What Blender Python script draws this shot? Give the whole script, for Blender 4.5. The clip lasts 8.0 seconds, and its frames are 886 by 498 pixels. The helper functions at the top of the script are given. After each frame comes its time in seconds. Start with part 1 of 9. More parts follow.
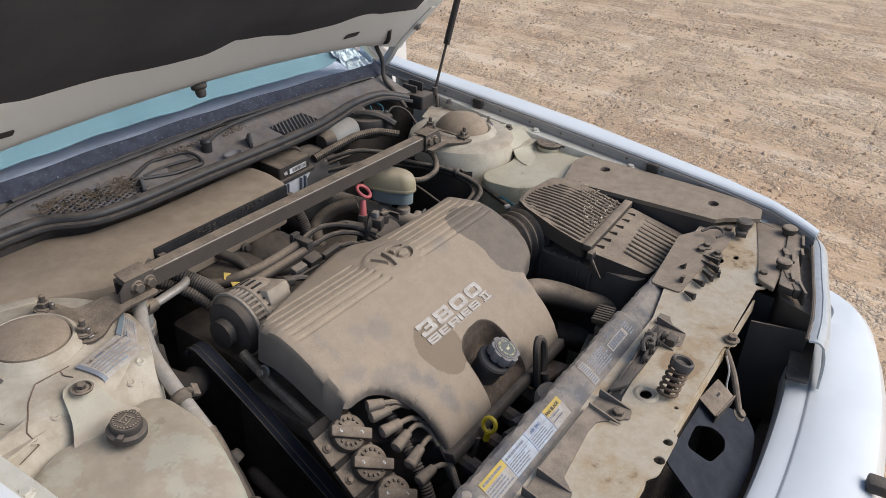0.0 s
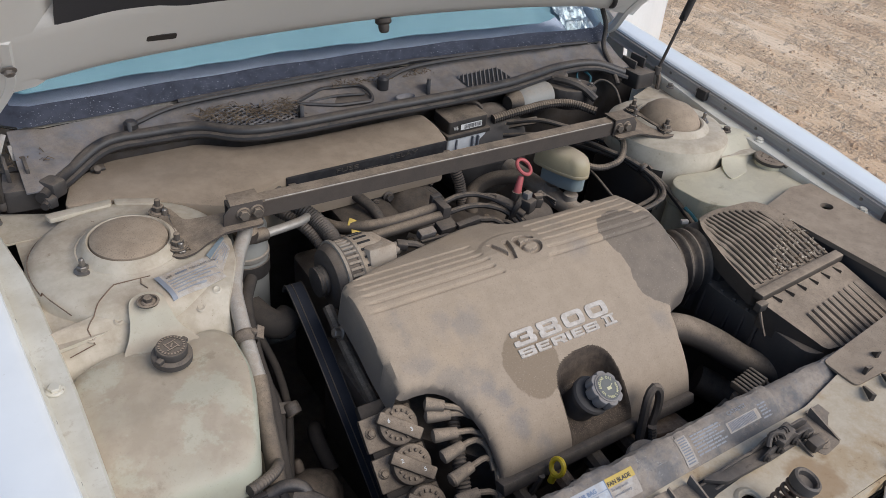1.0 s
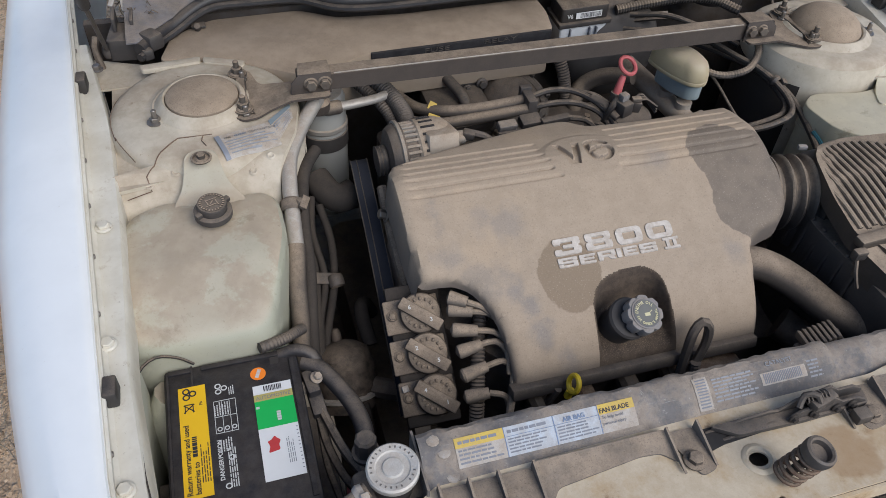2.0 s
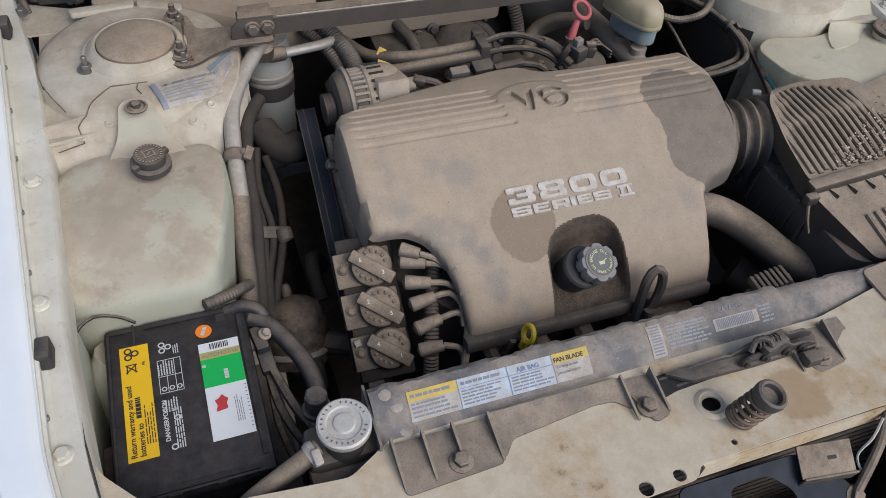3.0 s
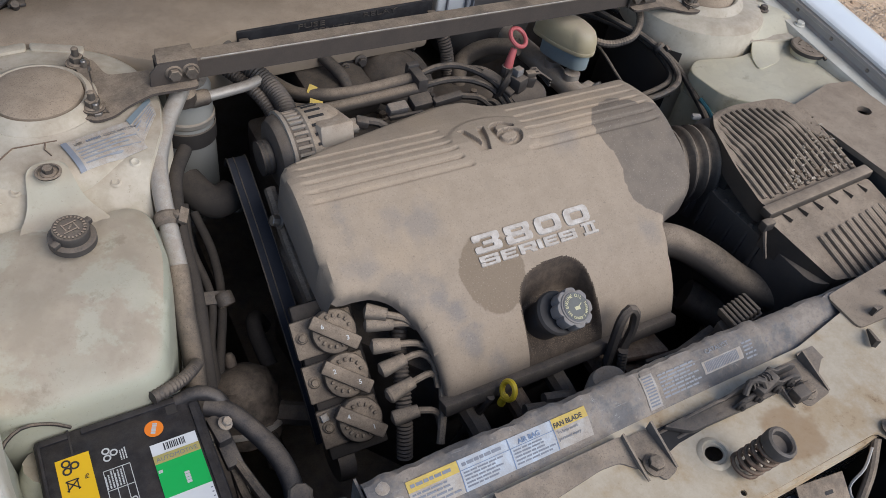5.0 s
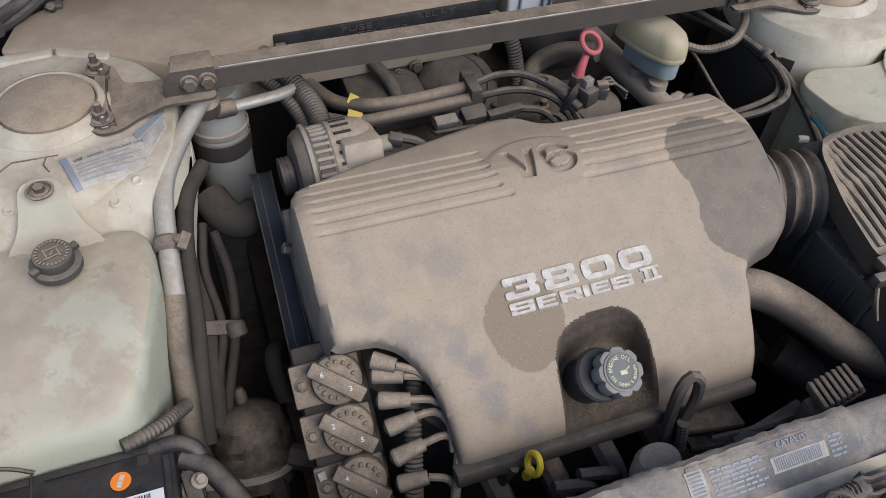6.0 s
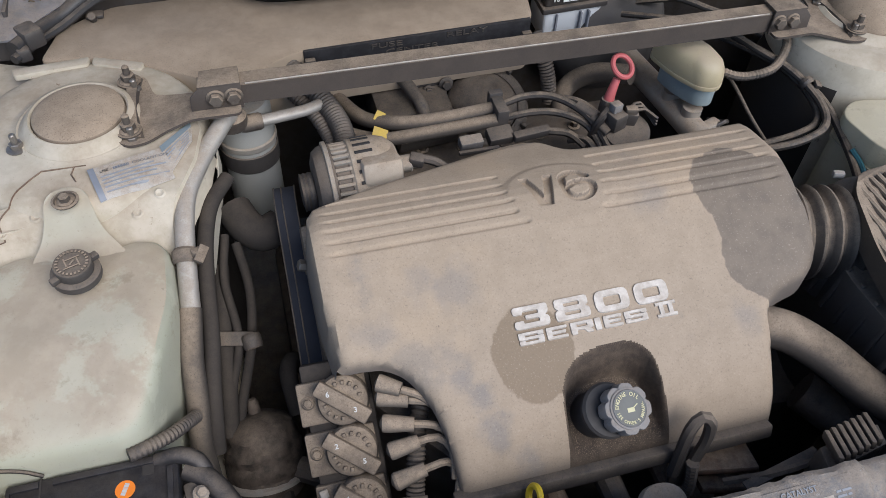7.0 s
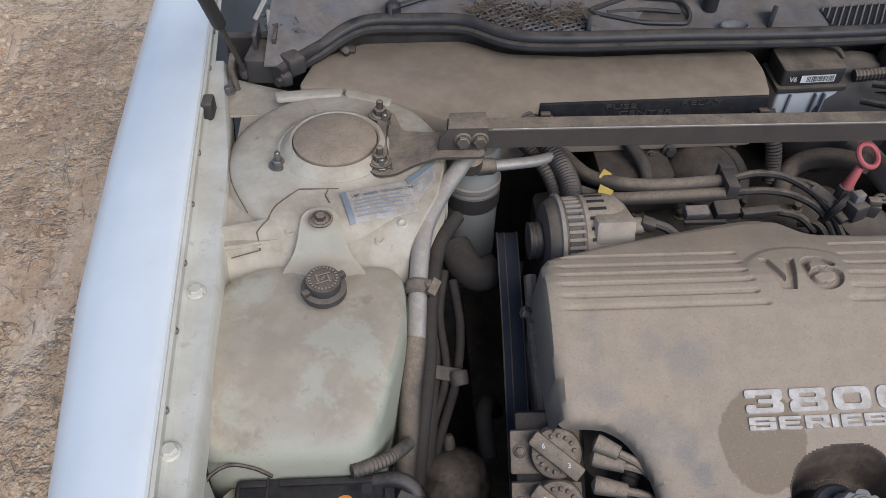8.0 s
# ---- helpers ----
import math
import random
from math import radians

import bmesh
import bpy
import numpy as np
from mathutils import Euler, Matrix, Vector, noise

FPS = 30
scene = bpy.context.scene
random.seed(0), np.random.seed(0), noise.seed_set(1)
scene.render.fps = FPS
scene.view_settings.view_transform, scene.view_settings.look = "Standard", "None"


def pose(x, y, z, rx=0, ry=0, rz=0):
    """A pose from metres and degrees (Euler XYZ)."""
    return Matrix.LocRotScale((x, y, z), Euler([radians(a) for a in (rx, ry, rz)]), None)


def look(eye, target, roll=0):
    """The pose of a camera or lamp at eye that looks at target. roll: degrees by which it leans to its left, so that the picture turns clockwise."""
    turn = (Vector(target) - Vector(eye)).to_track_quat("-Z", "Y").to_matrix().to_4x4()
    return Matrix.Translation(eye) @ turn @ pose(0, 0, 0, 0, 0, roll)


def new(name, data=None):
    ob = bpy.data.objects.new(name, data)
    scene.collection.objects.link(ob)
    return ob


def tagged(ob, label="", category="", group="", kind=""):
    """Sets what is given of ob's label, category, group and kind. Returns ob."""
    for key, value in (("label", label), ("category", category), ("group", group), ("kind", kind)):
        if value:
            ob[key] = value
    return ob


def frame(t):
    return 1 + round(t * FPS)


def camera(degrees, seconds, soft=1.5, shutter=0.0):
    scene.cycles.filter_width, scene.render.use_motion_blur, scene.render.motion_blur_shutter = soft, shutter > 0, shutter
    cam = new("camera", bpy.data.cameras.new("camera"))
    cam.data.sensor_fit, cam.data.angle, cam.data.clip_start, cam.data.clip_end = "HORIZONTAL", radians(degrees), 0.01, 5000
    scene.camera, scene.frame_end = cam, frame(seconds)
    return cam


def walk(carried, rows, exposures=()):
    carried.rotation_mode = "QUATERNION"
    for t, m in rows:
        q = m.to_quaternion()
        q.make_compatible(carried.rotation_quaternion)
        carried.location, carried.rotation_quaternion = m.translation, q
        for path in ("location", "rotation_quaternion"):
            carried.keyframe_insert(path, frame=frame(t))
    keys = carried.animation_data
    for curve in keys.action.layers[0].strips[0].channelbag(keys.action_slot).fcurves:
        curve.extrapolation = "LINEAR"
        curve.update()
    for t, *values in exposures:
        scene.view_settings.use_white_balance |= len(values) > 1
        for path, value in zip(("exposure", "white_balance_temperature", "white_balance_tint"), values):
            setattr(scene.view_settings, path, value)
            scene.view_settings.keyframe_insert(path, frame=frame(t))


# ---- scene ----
cam = camera(60.0, 8.0, 0.6)
PATH = [
    (0, (-1.047, -1.017, 1.65), (0.41, -0.078, 0.651), 3.2),
    (0.3, (-0.963, -1.033, 1.639), (0.426, -0.023, 0.614), 6.3),
    (0.5, (-0.898, -1.033, 1.631), (0.456, -0.012, 0.571), 8.9),
    (0.7, (-0.85, -1.032, 1.628), (0.41, 0.072, 0.535), 9.6),
    (1, (-0.773, -1.053, 1.64), (0.19, 0.269, 0.489), 6.6),
    (1.3, (-0.686, -1.113, 1.655), (-0.044, 0.338, 0.437), 3.3),
    (1.5, (-0.643, -1.146, 1.653), (-0.124, 0.278, 0.347), 3.4),
    (1.7, (-0.602, -1.141, 1.651), (-0.121, 0.241, 0.287), 3.3),
    (2, (-0.558, -1.118, 1.638), (-0.098, 0.229, 0.234), 3.5),
    (2.2, (-0.547, -1.104, 1.628), (-0.08, 0.197, 0.182), 3.8),
    (3.3, (-0.542, -1.107, 1.613), (0.022, 0.113, 0.132), 6.8),
    (3.5, (-0.549, -1.1, 1.618), (0.027, 0.11, 0.133), 7.0),
    (4, (-0.569, -1.047, 1.617), (0.086, 0.134, 0.142), 7.7),
    (4.2, (-0.584, -1.02, 1.616), (0.139, 0.134, 0.151), 8.8),
    (5.3, (-0.608, -0.945, 1.576), (0.218, 0.171, 0.137), 11.4),
    (5.5, (-0.561, -0.929, 1.566), (0.187, 0.224, 0.113), 9.1),
    (5.8, (-0.475, -0.903, 1.548), (0.145, 0.302, 0.077), 6.0),
    (6, (-0.425, -0.888, 1.541), (0.092, 0.344, 0.053), 4.2),
    (6.5, (-0.379, -0.873, 1.529), (0.019, 0.384, 0.026), 2.8),
    (7, (-0.376, -0.877, 1.562), (0.018, 0.391, 0.067), 2.7),
    (7.2, (-0.388, -0.878, 1.567), (-0.03, 0.392, 0.064), 2.2),
    (7.3, (-0.401, -0.879, 1.565), (-0.07, 0.4, 0.064), 1.9),
    (7.5, (-0.45, -0.88, 1.553), (-0.234, 0.419, 0.048), -0.0),
    (7.8, (-0.504, -0.868, 1.56), (-0.374, 0.477, 0.086), 1.4),
    (8, (-0.52, -0.858, 1.568), (-0.407, 0.55, 0.152), 1.7),
]
walk(cam, [(t, look(eye, target, roll)) for t, eye, target, roll in PATH], [(0.0, 0.32, 6360, 10), (1.0, 0.26, 6200, 10), (2.0, 0.27, 6130, 10), (4.0, 0.20, 6090, 10), (5.5, 0.34, 6040, 10), (6.5, 0.52, 6030, 10), (7.4, 0.47, 5970, 10), (8.0, 0.17, 5830, 10)])

# ---------------------------------------------------------------- light
SUN_EL, SUN_AZ = 43.0, 152.0          # degrees above the horizon; degrees from +y towards +x
world = bpy.data.worlds.new("sky_world")
scene.world = world
world.use_nodes = True
wn, wl = world.node_tree.nodes, world.node_tree.links
sky = wn.new("ShaderNodeTexSky")
sky.sky_type, sky.sun_disc = "NISHITA", False
sky.sun_elevation, sky.sun_rotation = radians(SUN_EL), radians(SUN_AZ)
sky.air_density, sky.dust_density, sky.ozone_density = 1.0, 1.5, 1.5
wn["Background"].inputs["Strength"].default_value = 0.125
wl.new(sky.outputs["Color"], wn["Background"].inputs["Color"])
sun = new("sun", bpy.data.lights.new("sun", "SUN"))
sun.data.energy, sun.data.angle, sun.data.color = 1.9, radians(45), (1.0, 0.955, 0.89)
sun_way = Vector((math.sin(radians(SUN_AZ)) * math.cos(radians(SUN_EL)), math.cos(radians(SUN_AZ)) * math.cos(radians(SUN_EL)), math.sin(radians(SUN_EL))))
sun.matrix_basis = look(sun_way * 30, (0, 0, 0))


# ---------------------------------------------------------------- materials
class Nodes:
    """A small builder for one node material."""

    def __init__(self, name):
        self.m = bpy.data.materials.new(name)
        self.m.use_nodes = True
        self.t = self.m.node_tree
        self.bsdf = self.t.nodes["Principled BSDF"]
        self.co = self.t.nodes.new("ShaderNodeTexCoord").outputs["Object"]

    def set(self, socket, value):
        if isinstance(value, bpy.types.NodeSocket):
            self.t.links.new(value, socket)
        elif isinstance(value, (tuple, list)) and len(value) == 3 and socket.type == "RGBA":
            socket.default_value = (*value, 1)
        else:
            socket.default_value = value

    def noise(self, scale, detail=4, rough=0.6, at=None):
        n = self.t.nodes.new("ShaderNodeTexNoise")
        self.set(n.inputs["Vector"], at or self.co)
        n.inputs["Scale"].default_value, n.inputs["Detail"].default_value, n.inputs["Roughness"].default_value = scale, detail, rough
        return n.outputs["Fac"]

    def voronoi(self, scale):
        n = self.t.nodes.new("ShaderNodeTexVoronoi")
        self.set(n.inputs["Vector"], self.co)
        n.inputs["Scale"].default_value = scale
        return n.outputs["Distance"], n.outputs["Color"]

    def ramp(self, value, lo, hi, a=0.0, b=1.0):
        n = self.t.nodes.new("ShaderNodeMapRange")
        n.interpolation_type = "SMOOTHSTEP"
        self.set(n.inputs["Value"], value)
        for key, v in (("From Min", lo), ("From Max", hi), ("To Min", a), ("To Max", b)):
            n.inputs[key].default_value = v
        return n.outputs["Result"]

    def math(self, op, a, b=0.0):
        n = self.t.nodes.new("ShaderNodeMath")
        n.operation = op
        self.set(n.inputs[0], a)
        self.set(n.inputs[1], b)
        return n.outputs[0]

    def mix(self, fac, a, b):
        n = self.t.nodes.new("ShaderNodeMix")
        n.data_type = "RGBA"
        self.set(n.inputs["Factor"], fac)
        self.set(n.inputs[6], a)
        self.set(n.inputs[7], b)
        return n.outputs[2]

    def up(self):
        g = self.t.nodes.new("ShaderNodeNewGeometry")
        s = self.t.nodes.new("ShaderNodeSeparateXYZ")
        self.t.links.new(g.outputs["Normal"], s.inputs[0])
        return s.outputs["Z"]

    def near(self, x, y, r, soft, wobble=0.0, scale=30):
        """1 inside a ragged round patch about (x, y) on plan, 0 outside."""
        v = self.t.nodes.new("ShaderNodeSeparateXYZ")
        self.t.links.new(self.co, v.inputs[0])
        dx = self.math("SUBTRACT", v.outputs["X"], x)
        dy = self.math("SUBTRACT", v.outputs["Y"], y)
        d = self.math("SQRT", self.math("ADD", self.math("MULTIPLY", dx, dx), self.math("MULTIPLY", dy, dy)))
        if wobble:
            d = self.math("ADD", d, self.math("MULTIPLY", self.math("SUBTRACT", self.noise(scale, 3), 0.5), wobble))
        return self.ramp(d, r - soft, r + soft, 1.0, 0.0)

    def random(self):
        return self.t.nodes.new("ShaderNodeObjectInfo").outputs["Random"]

    def bump(self, height, strength=0.3, distance=0.001):
        b = self.t.nodes.new("ShaderNodeBump")
        b.inputs["Strength"].default_value, b.inputs["Distance"].default_value = strength, distance
        self.t.links.new(height, b.inputs["Height"])
        self.t.links.new(b.outputs["Normal"], self.bsdf.inputs["Normal"])

    def done(self, color, rough=0.6, metal=0.0, **more):
        self.set(self.bsdf.inputs["Base Color"], color)
        self.set(self.bsdf.inputs["Roughness"], rough)
        self.set(self.bsdf.inputs["Metallic"], metal)
        for key, v in more.items():
            self.set(self.bsdf.inputs[key.replace("_", " ")], v)
        return self.m


DUST = (0.385, 0.300, 0.217)
DUST2 = (0.285, 0.218, 0.155)


def dusty(name, base, amount, rough=0.5, metal=0.0, low=0.05, high=0.75, scale=14, base2=None, vary=0.06, spec=0.5):
    """A surface under dry tan dust: the dust lies on what faces up, blotchy at two scales."""
    n = Nodes(name)
    big, fine = n.noise(scale, 5, 0.65), n.noise(scale * 14, 4, 0.7)
    cover = n.ramp(n.up(), low, high)
    lump = n.ramp(n.math("ADD", n.math("MULTIPLY", big, 0.8), n.math("MULTIPLY", fine, 0.3)), 0.28, 0.68, max(0.0, amount - 0.35), min(1.0, amount + 0.25))
    fac = n.math("MULTIPLY", n.math("ADD", n.math("MULTIPLY", cover, 0.90), 0.10), lump)
    color = base if base2 is None else n.mix(n.ramp(n.noise(scale * 1.7, 5), 0.4, 0.65), base, base2)
    dust = n.mix(n.ramp(n.noise(scale * 3, 5, 0.7), 0.3, 0.7), DUST, DUST2)
    n.bump(n.math("ADD", n.math("MULTIPLY", fine, 0.6), big), 0.35, 0.0015)
    speck = n.noise(520, 3, 0.75)
    dust = n.mix(n.ramp(speck, 0.55, 0.68, 0.0, 0.7), dust, (0.14, 0.105, 0.075))
    dust = n.mix(n.ramp(speck, 0.28, 0.43, 0.45, 0.0), dust, (0.48, 0.39, 0.30))
    return n.done(n.mix(fac, color, dust), n.ramp(fac, 0.0, 0.6, rough, 0.95), n.math("MULTIPLY", n.math("SUBTRACT", 1.0, fac), metal) if metal else 0.0, Specular_IOR_Level=spec)


def plain(name, color, rough=0.5, metal=0.0, spread=0.12, scale=40, **more):
    """A nearly even surface with slight mottling and grain."""
    n = Nodes(name)
    f = n.noise(scale, 5, 0.65)
    dark = tuple(c * (1 - spread * 2) for c in color)
    n.bump(n.noise(scale * 8, 3), 0.15, 0.0005)
    return n.done(n.mix(f, color, dark), n.ramp(f, 0.3, 0.7, max(0.02, rough - 0.07), rough + 0.07), metal, **more)


def cover_material():
    n = Nodes("dusty_cover_plastic")
    big, mid, fine = n.noise(9, 5, 0.6), n.noise(38, 5, 0.65), n.noise(420, 3, 0.7)
    dust = n.mix(n.ramp(mid, 0.35, 0.7), (0.375, 0.295, 0.216), (0.338, 0.265, 0.192))
    color = n.mix(n.math("MULTIPLY", n.ramp(n.math("ADD", n.math("MULTIPLY", big, 0.8), n.math("MULTIPLY", mid, 0.2)), 0.57, 0.66), 0.34), dust, (0.215, 0.198, 0.184))
    color = n.mix(n.math("MULTIPLY", n.ramp(n.noise(6, 4, 0.6), 0.52, 0.66), 0.45), color, (0.43, 0.325, 0.222))
    for x, y, r, deep in ((-0.195, -0.340, 0.024, 0.40), (-0.235, -0.335, 0.016, 0.34), (-0.205, -0.43, 0.013, 0.55), (-0.187, -0.455, 0.011, 0.62), (-0.18, -0.487, 0.014, 0.60), (0.08, -0.285, 0.020, 0.35), (0.155, -0.435, 0.013, 0.4), (-0.30, -0.305, 0.009, 0.6), (-0.145, -0.515, 0.010, 0.6), (-0.29, -0.375, 0.016, 0.4)):
        color = n.mix(n.math("MULTIPLY", n.near(x, y, r, 0.013, 0.055, 30), deep), color, (0.190, 0.180, 0.176))
    oil = n.near(-0.118, -0.425, 0.050, 0.0018, 0.016, 45)
    color = n.mix(n.math("MULTIPLY", oil, 0.8), color, (0.215, 0.158, 0.103))
    wet = n.math("MAXIMUM", n.math("MAXIMUM", n.near(0.240, -0.335, 0.087, 0.0015, 0.020, 24), n.near(0.200, -0.282, 0.058, 0.0015, 0.020, 30)), n.near(0.205, -0.368, 0.054, 0.0015, 0.016, 30))
    color = n.mix(n.math("MULTIPLY", wet, 0.85), color, n.mix(n.ramp(mid, 0.4, 0.7), (0.158, 0.126, 0.096), (0.124, 0.099, 0.077)))
    # streaks rubbed along the ribs, crumbs and fine grit
    along = n.t.nodes.new("ShaderNodeMapping")
    along.inputs["Scale"].default_value = (14, 150, 40)
    n.t.links.new(n.co, along.inputs["Vector"])
    rub = n.noise(1.0, 5, 0.75, along.outputs["Vector"])
    color = n.mix(n.ramp(rub, 0.60, 0.72, 0.0, 0.30), color, (0.23, 0.19, 0.15))
    color = n.mix(n.math("MULTIPLY", n.ramp(n.noise(130, 4, 0.7), 0.52, 0.72), 0.20), color, (0.25, 0.195, 0.14))
    color = n.mix(n.ramp(n.noise(75, 6, 0.85), 0.64, 0.70, 0.0, 0.7), color, (0.155, 0.125, 0.098))
    color = n.mix(n.math("MULTIPLY", n.ramp(fine, 0.56, 0.68), 0.45), color, (0.18, 0.142, 0.106))
    color = n.mix(n.math("MULTIPLY", n.ramp(fine, 0.30, 0.43, 1.0, 0.0), 0.32), color, (0.50, 0.42, 0.33))
    low = n.ramp(n.up(), 0.08, 0.58, 0.88, 0.0)
    color = n.mix(low, color, (0.11, 0.094, 0.082))
    n.bump(n.math("ADD", mid, n.math("MULTIPLY", fine, 0.45)), 0.35, 0.0010)
    return n.done(color, n.mix(n.math("MULTIPLY", wet, 0.6), (0.85, 0.85, 0.85), (0.6, 0.6, 0.6)))


def bay_paint_material():
    n = Nodes("cream_bay_paint")
    big, mid = n.noise(7, 5, 0.6), n.noise(30, 5, 0.7)
    paint = n.mix(n.ramp(mid, 0.3, 0.75), (0.62, 0.57, 0.465), (0.52, 0.465, 0.36))
    fac = n.math("MULTIPLY", n.ramp(n.up(), -0.1, 0.9, 0.30, 0.95), n.ramp(big, 0.28, 0.66, 0.30, 1.0))
    color = n.mix(fac, paint, n.mix(n.ramp(mid, 0.35, 0.65), (0.43, 0.355, 0.27), (0.34, 0.275, 0.20)))
    color = n.mix(n.ramp(n.noise(55, 6, 0.8), 0.62, 0.72, 0.0, 0.75), color, (0.19, 0.125, 0.075))
    color = n.mix(n.ramp(n.noise(260, 4, 0.8), 0.62, 0.74, 0.0, 0.55), color, (0.16, 0.115, 0.075))
    color = n.mix(n.ramp(n.noise(16, 6, 0.75), 0.58, 0.70, 0.0, 0.5), color, (0.30, 0.235, 0.165))
    n.bump(n.noise(160, 4), 0.25, 0.0008)
    return n.done(color, n.ramp(fac, 0.2, 0.8, 0.45, 0.9))


def rusty_panel_material():
    n = Nodes("rusty_cream_panel")
    big, mid, fine = n.noise(9, 6, 0.7), n.noise(42, 6, 0.75), n.noise(220, 4, 0.75)
    color = n.mix(n.ramp(mid, 0.3, 0.7), (0.585, 0.495, 0.365), (0.49, 0.395, 0.275))
    color = n.mix(n.ramp(big, 0.46, 0.62, 0.0, 0.7), color, (0.43, 0.295, 0.155))
    color = n.mix(n.ramp(n.math("ADD", n.math("MULTIPLY", big, 0.5), n.math("MULTIPLY", mid, 0.6)), 0.62, 0.72, 0.0, 0.75), color, (0.20, 0.115, 0.055))
    color = n.mix(n.math("MULTIPLY", n.near(0.095, -0.795, 0.040, 0.006, 0.055, 26), 0.75), color, (0.36, 0.235, 0.125))
    color = n.mix(n.ramp(fine, 0.62, 0.75, 0.0, 0.5), color, (0.14, 0.09, 0.055))
    n.bump(n.math("ADD", mid, fine), 0.3, 0.001)
    return n.done(color, n.ramp(mid, 0.3, 0.7, 0.42, 0.75))


def worn_material():
    """Sun-bleached black plastic: pale scuffs and scratches along it, brown dust in the hollows."""
    n = Nodes("worn_shroud_plastic")
    big, mid, fine = n.noise(9, 6, 0.7), n.noise(48, 6, 0.8), n.noise(260, 4, 0.8)
    m = n.t.nodes.new("ShaderNodeMapping")
    m.inputs["Scale"].default_value = (7, 190, 60)
    n.t.links.new(n.co, m.inputs["Vector"])
    scratch = n.noise(1.0, 5, 0.8, m.outputs["Vector"])
    color = n.mix(n.ramp(big, 0.36, 0.64), (0.090, 0.090, 0.096), (0.185, 0.182, 0.185))
    color = n.mix(n.ramp(scratch, 0.58, 0.68, 0.0, 0.7), color, (0.36, 0.355, 0.35))
    dust = n.ramp(n.math("ADD", n.math("MULTIPLY", big, 0.7), n.math("MULTIPLY", mid, 0.4)), 0.44, 0.58, 0.15, 0.92)
    color = n.mix(n.math("MULTIPLY", dust, n.ramp(n.up(), 0.2, 0.9, 0.25, 1.0)), color, n.mix(n.ramp(mid, 0.4, 0.6), (0.335, 0.272, 0.208), (0.245, 0.200, 0.158)))
    color = n.mix(n.ramp(n.noise(85, 6, 0.85), 0.60, 0.68, 0.0, 0.7), color, (0.40, 0.375, 0.345))
    color = n.mix(n.ramp(fine, 0.58, 0.70, 0.0, 0.6), color, (0.06, 0.052, 0.047))
    n.bump(n.math("ADD", mid, fine), 0.5, 0.0015)
    return n.done(color, n.ramp(mid, 0.3, 0.7, 0.5, 0.8))


def chip_material():
    n = Nodes("husks_and_chips")
    lone_random = n.t.nodes.new("ShaderNodeNewGeometry").outputs["Random Per Island"]
    color = n.mix(n.ramp(lone_random, 0.2, 0.85), (0.13, 0.085, 0.05), (0.62, 0.52, 0.40))
    return n.done(n.mix(n.ramp(n.noise(400, 3), 0.4, 0.7, 0.0, 0.4), color, (0.2, 0.15, 0.1)), 0.85)


def tank_material(name, light, low, dirty=1.0):
    n = Nodes(name)
    big, mid, fine = n.noise(5, 5, 0.55), n.noise(26, 5, 0.65), n.noise(330, 3, 0.75)
    color = n.mix(n.ramp(big, 0.36, 0.66), light, low)
    dirt = n.math("MULTIPLY", n.ramp(n.up(), 0.35, 0.93, 0.06, 0.96), n.ramp(n.math("ADD", n.math("MULTIPLY", big, 0.7), n.math("MULTIPLY", mid, 0.3)), 0.34, 0.56, 0.55, 1.0))
    color = n.mix(n.math("MULTIPLY", dirt, dirty), color, n.mix(n.ramp(mid, 0.35, 0.65), (0.44, 0.362, 0.272), (0.38, 0.312, 0.230)))
    color = n.mix(n.math("MULTIPLY", n.ramp(n.noise(10, 6, 0.62), 0.53, 0.60, 0.0, 0.45), dirty), color, tuple(min(1.0, 1.22 * c) for c in light))
    color = n.mix(n.ramp(n.noise(19, 6, 0.75), 0.58, 0.70, 0.0, 0.5), color, (0.25, 0.205, 0.14))
    color = n.mix(n.ramp(n.noise(70, 5, 0.7), 0.66, 0.74, 0.0, 0.6), color, (0.20, 0.17, 0.12))
    color = n.mix(n.ramp(fine, 0.60, 0.72, 0.0, 0.35), color, (0.22, 0.18, 0.13))
    n.bump(n.math("ADD", mid, n.math("MULTIPLY", fine, 0.2)), 0.18, 0.002)
    return n.done(color, 0.55, 0.0, Subsurface_Weight=0.2, Subsurface_Radius=(0.02, 0.02, 0.015), Subsurface_Scale=0.4)


def paint_material():
    n = Nodes("white_car_paint")
    f, s = n.noise(5, 5, 0.6), n.noise(70, 5, 0.75)
    color = n.mix(n.ramp(f, 0.35, 0.7), (0.80, 0.81, 0.80), (0.74, 0.75, 0.74))
    color = n.mix(n.ramp(s, 0.66, 0.8, 0.0, 0.5), color, (0.42, 0.35, 0.27))
    return n.done(color, n.ramp(s, 0.3, 0.8, 0.28, 0.5), 0.0, Coat_Weight=0.35, Coat_Roughness=0.15)


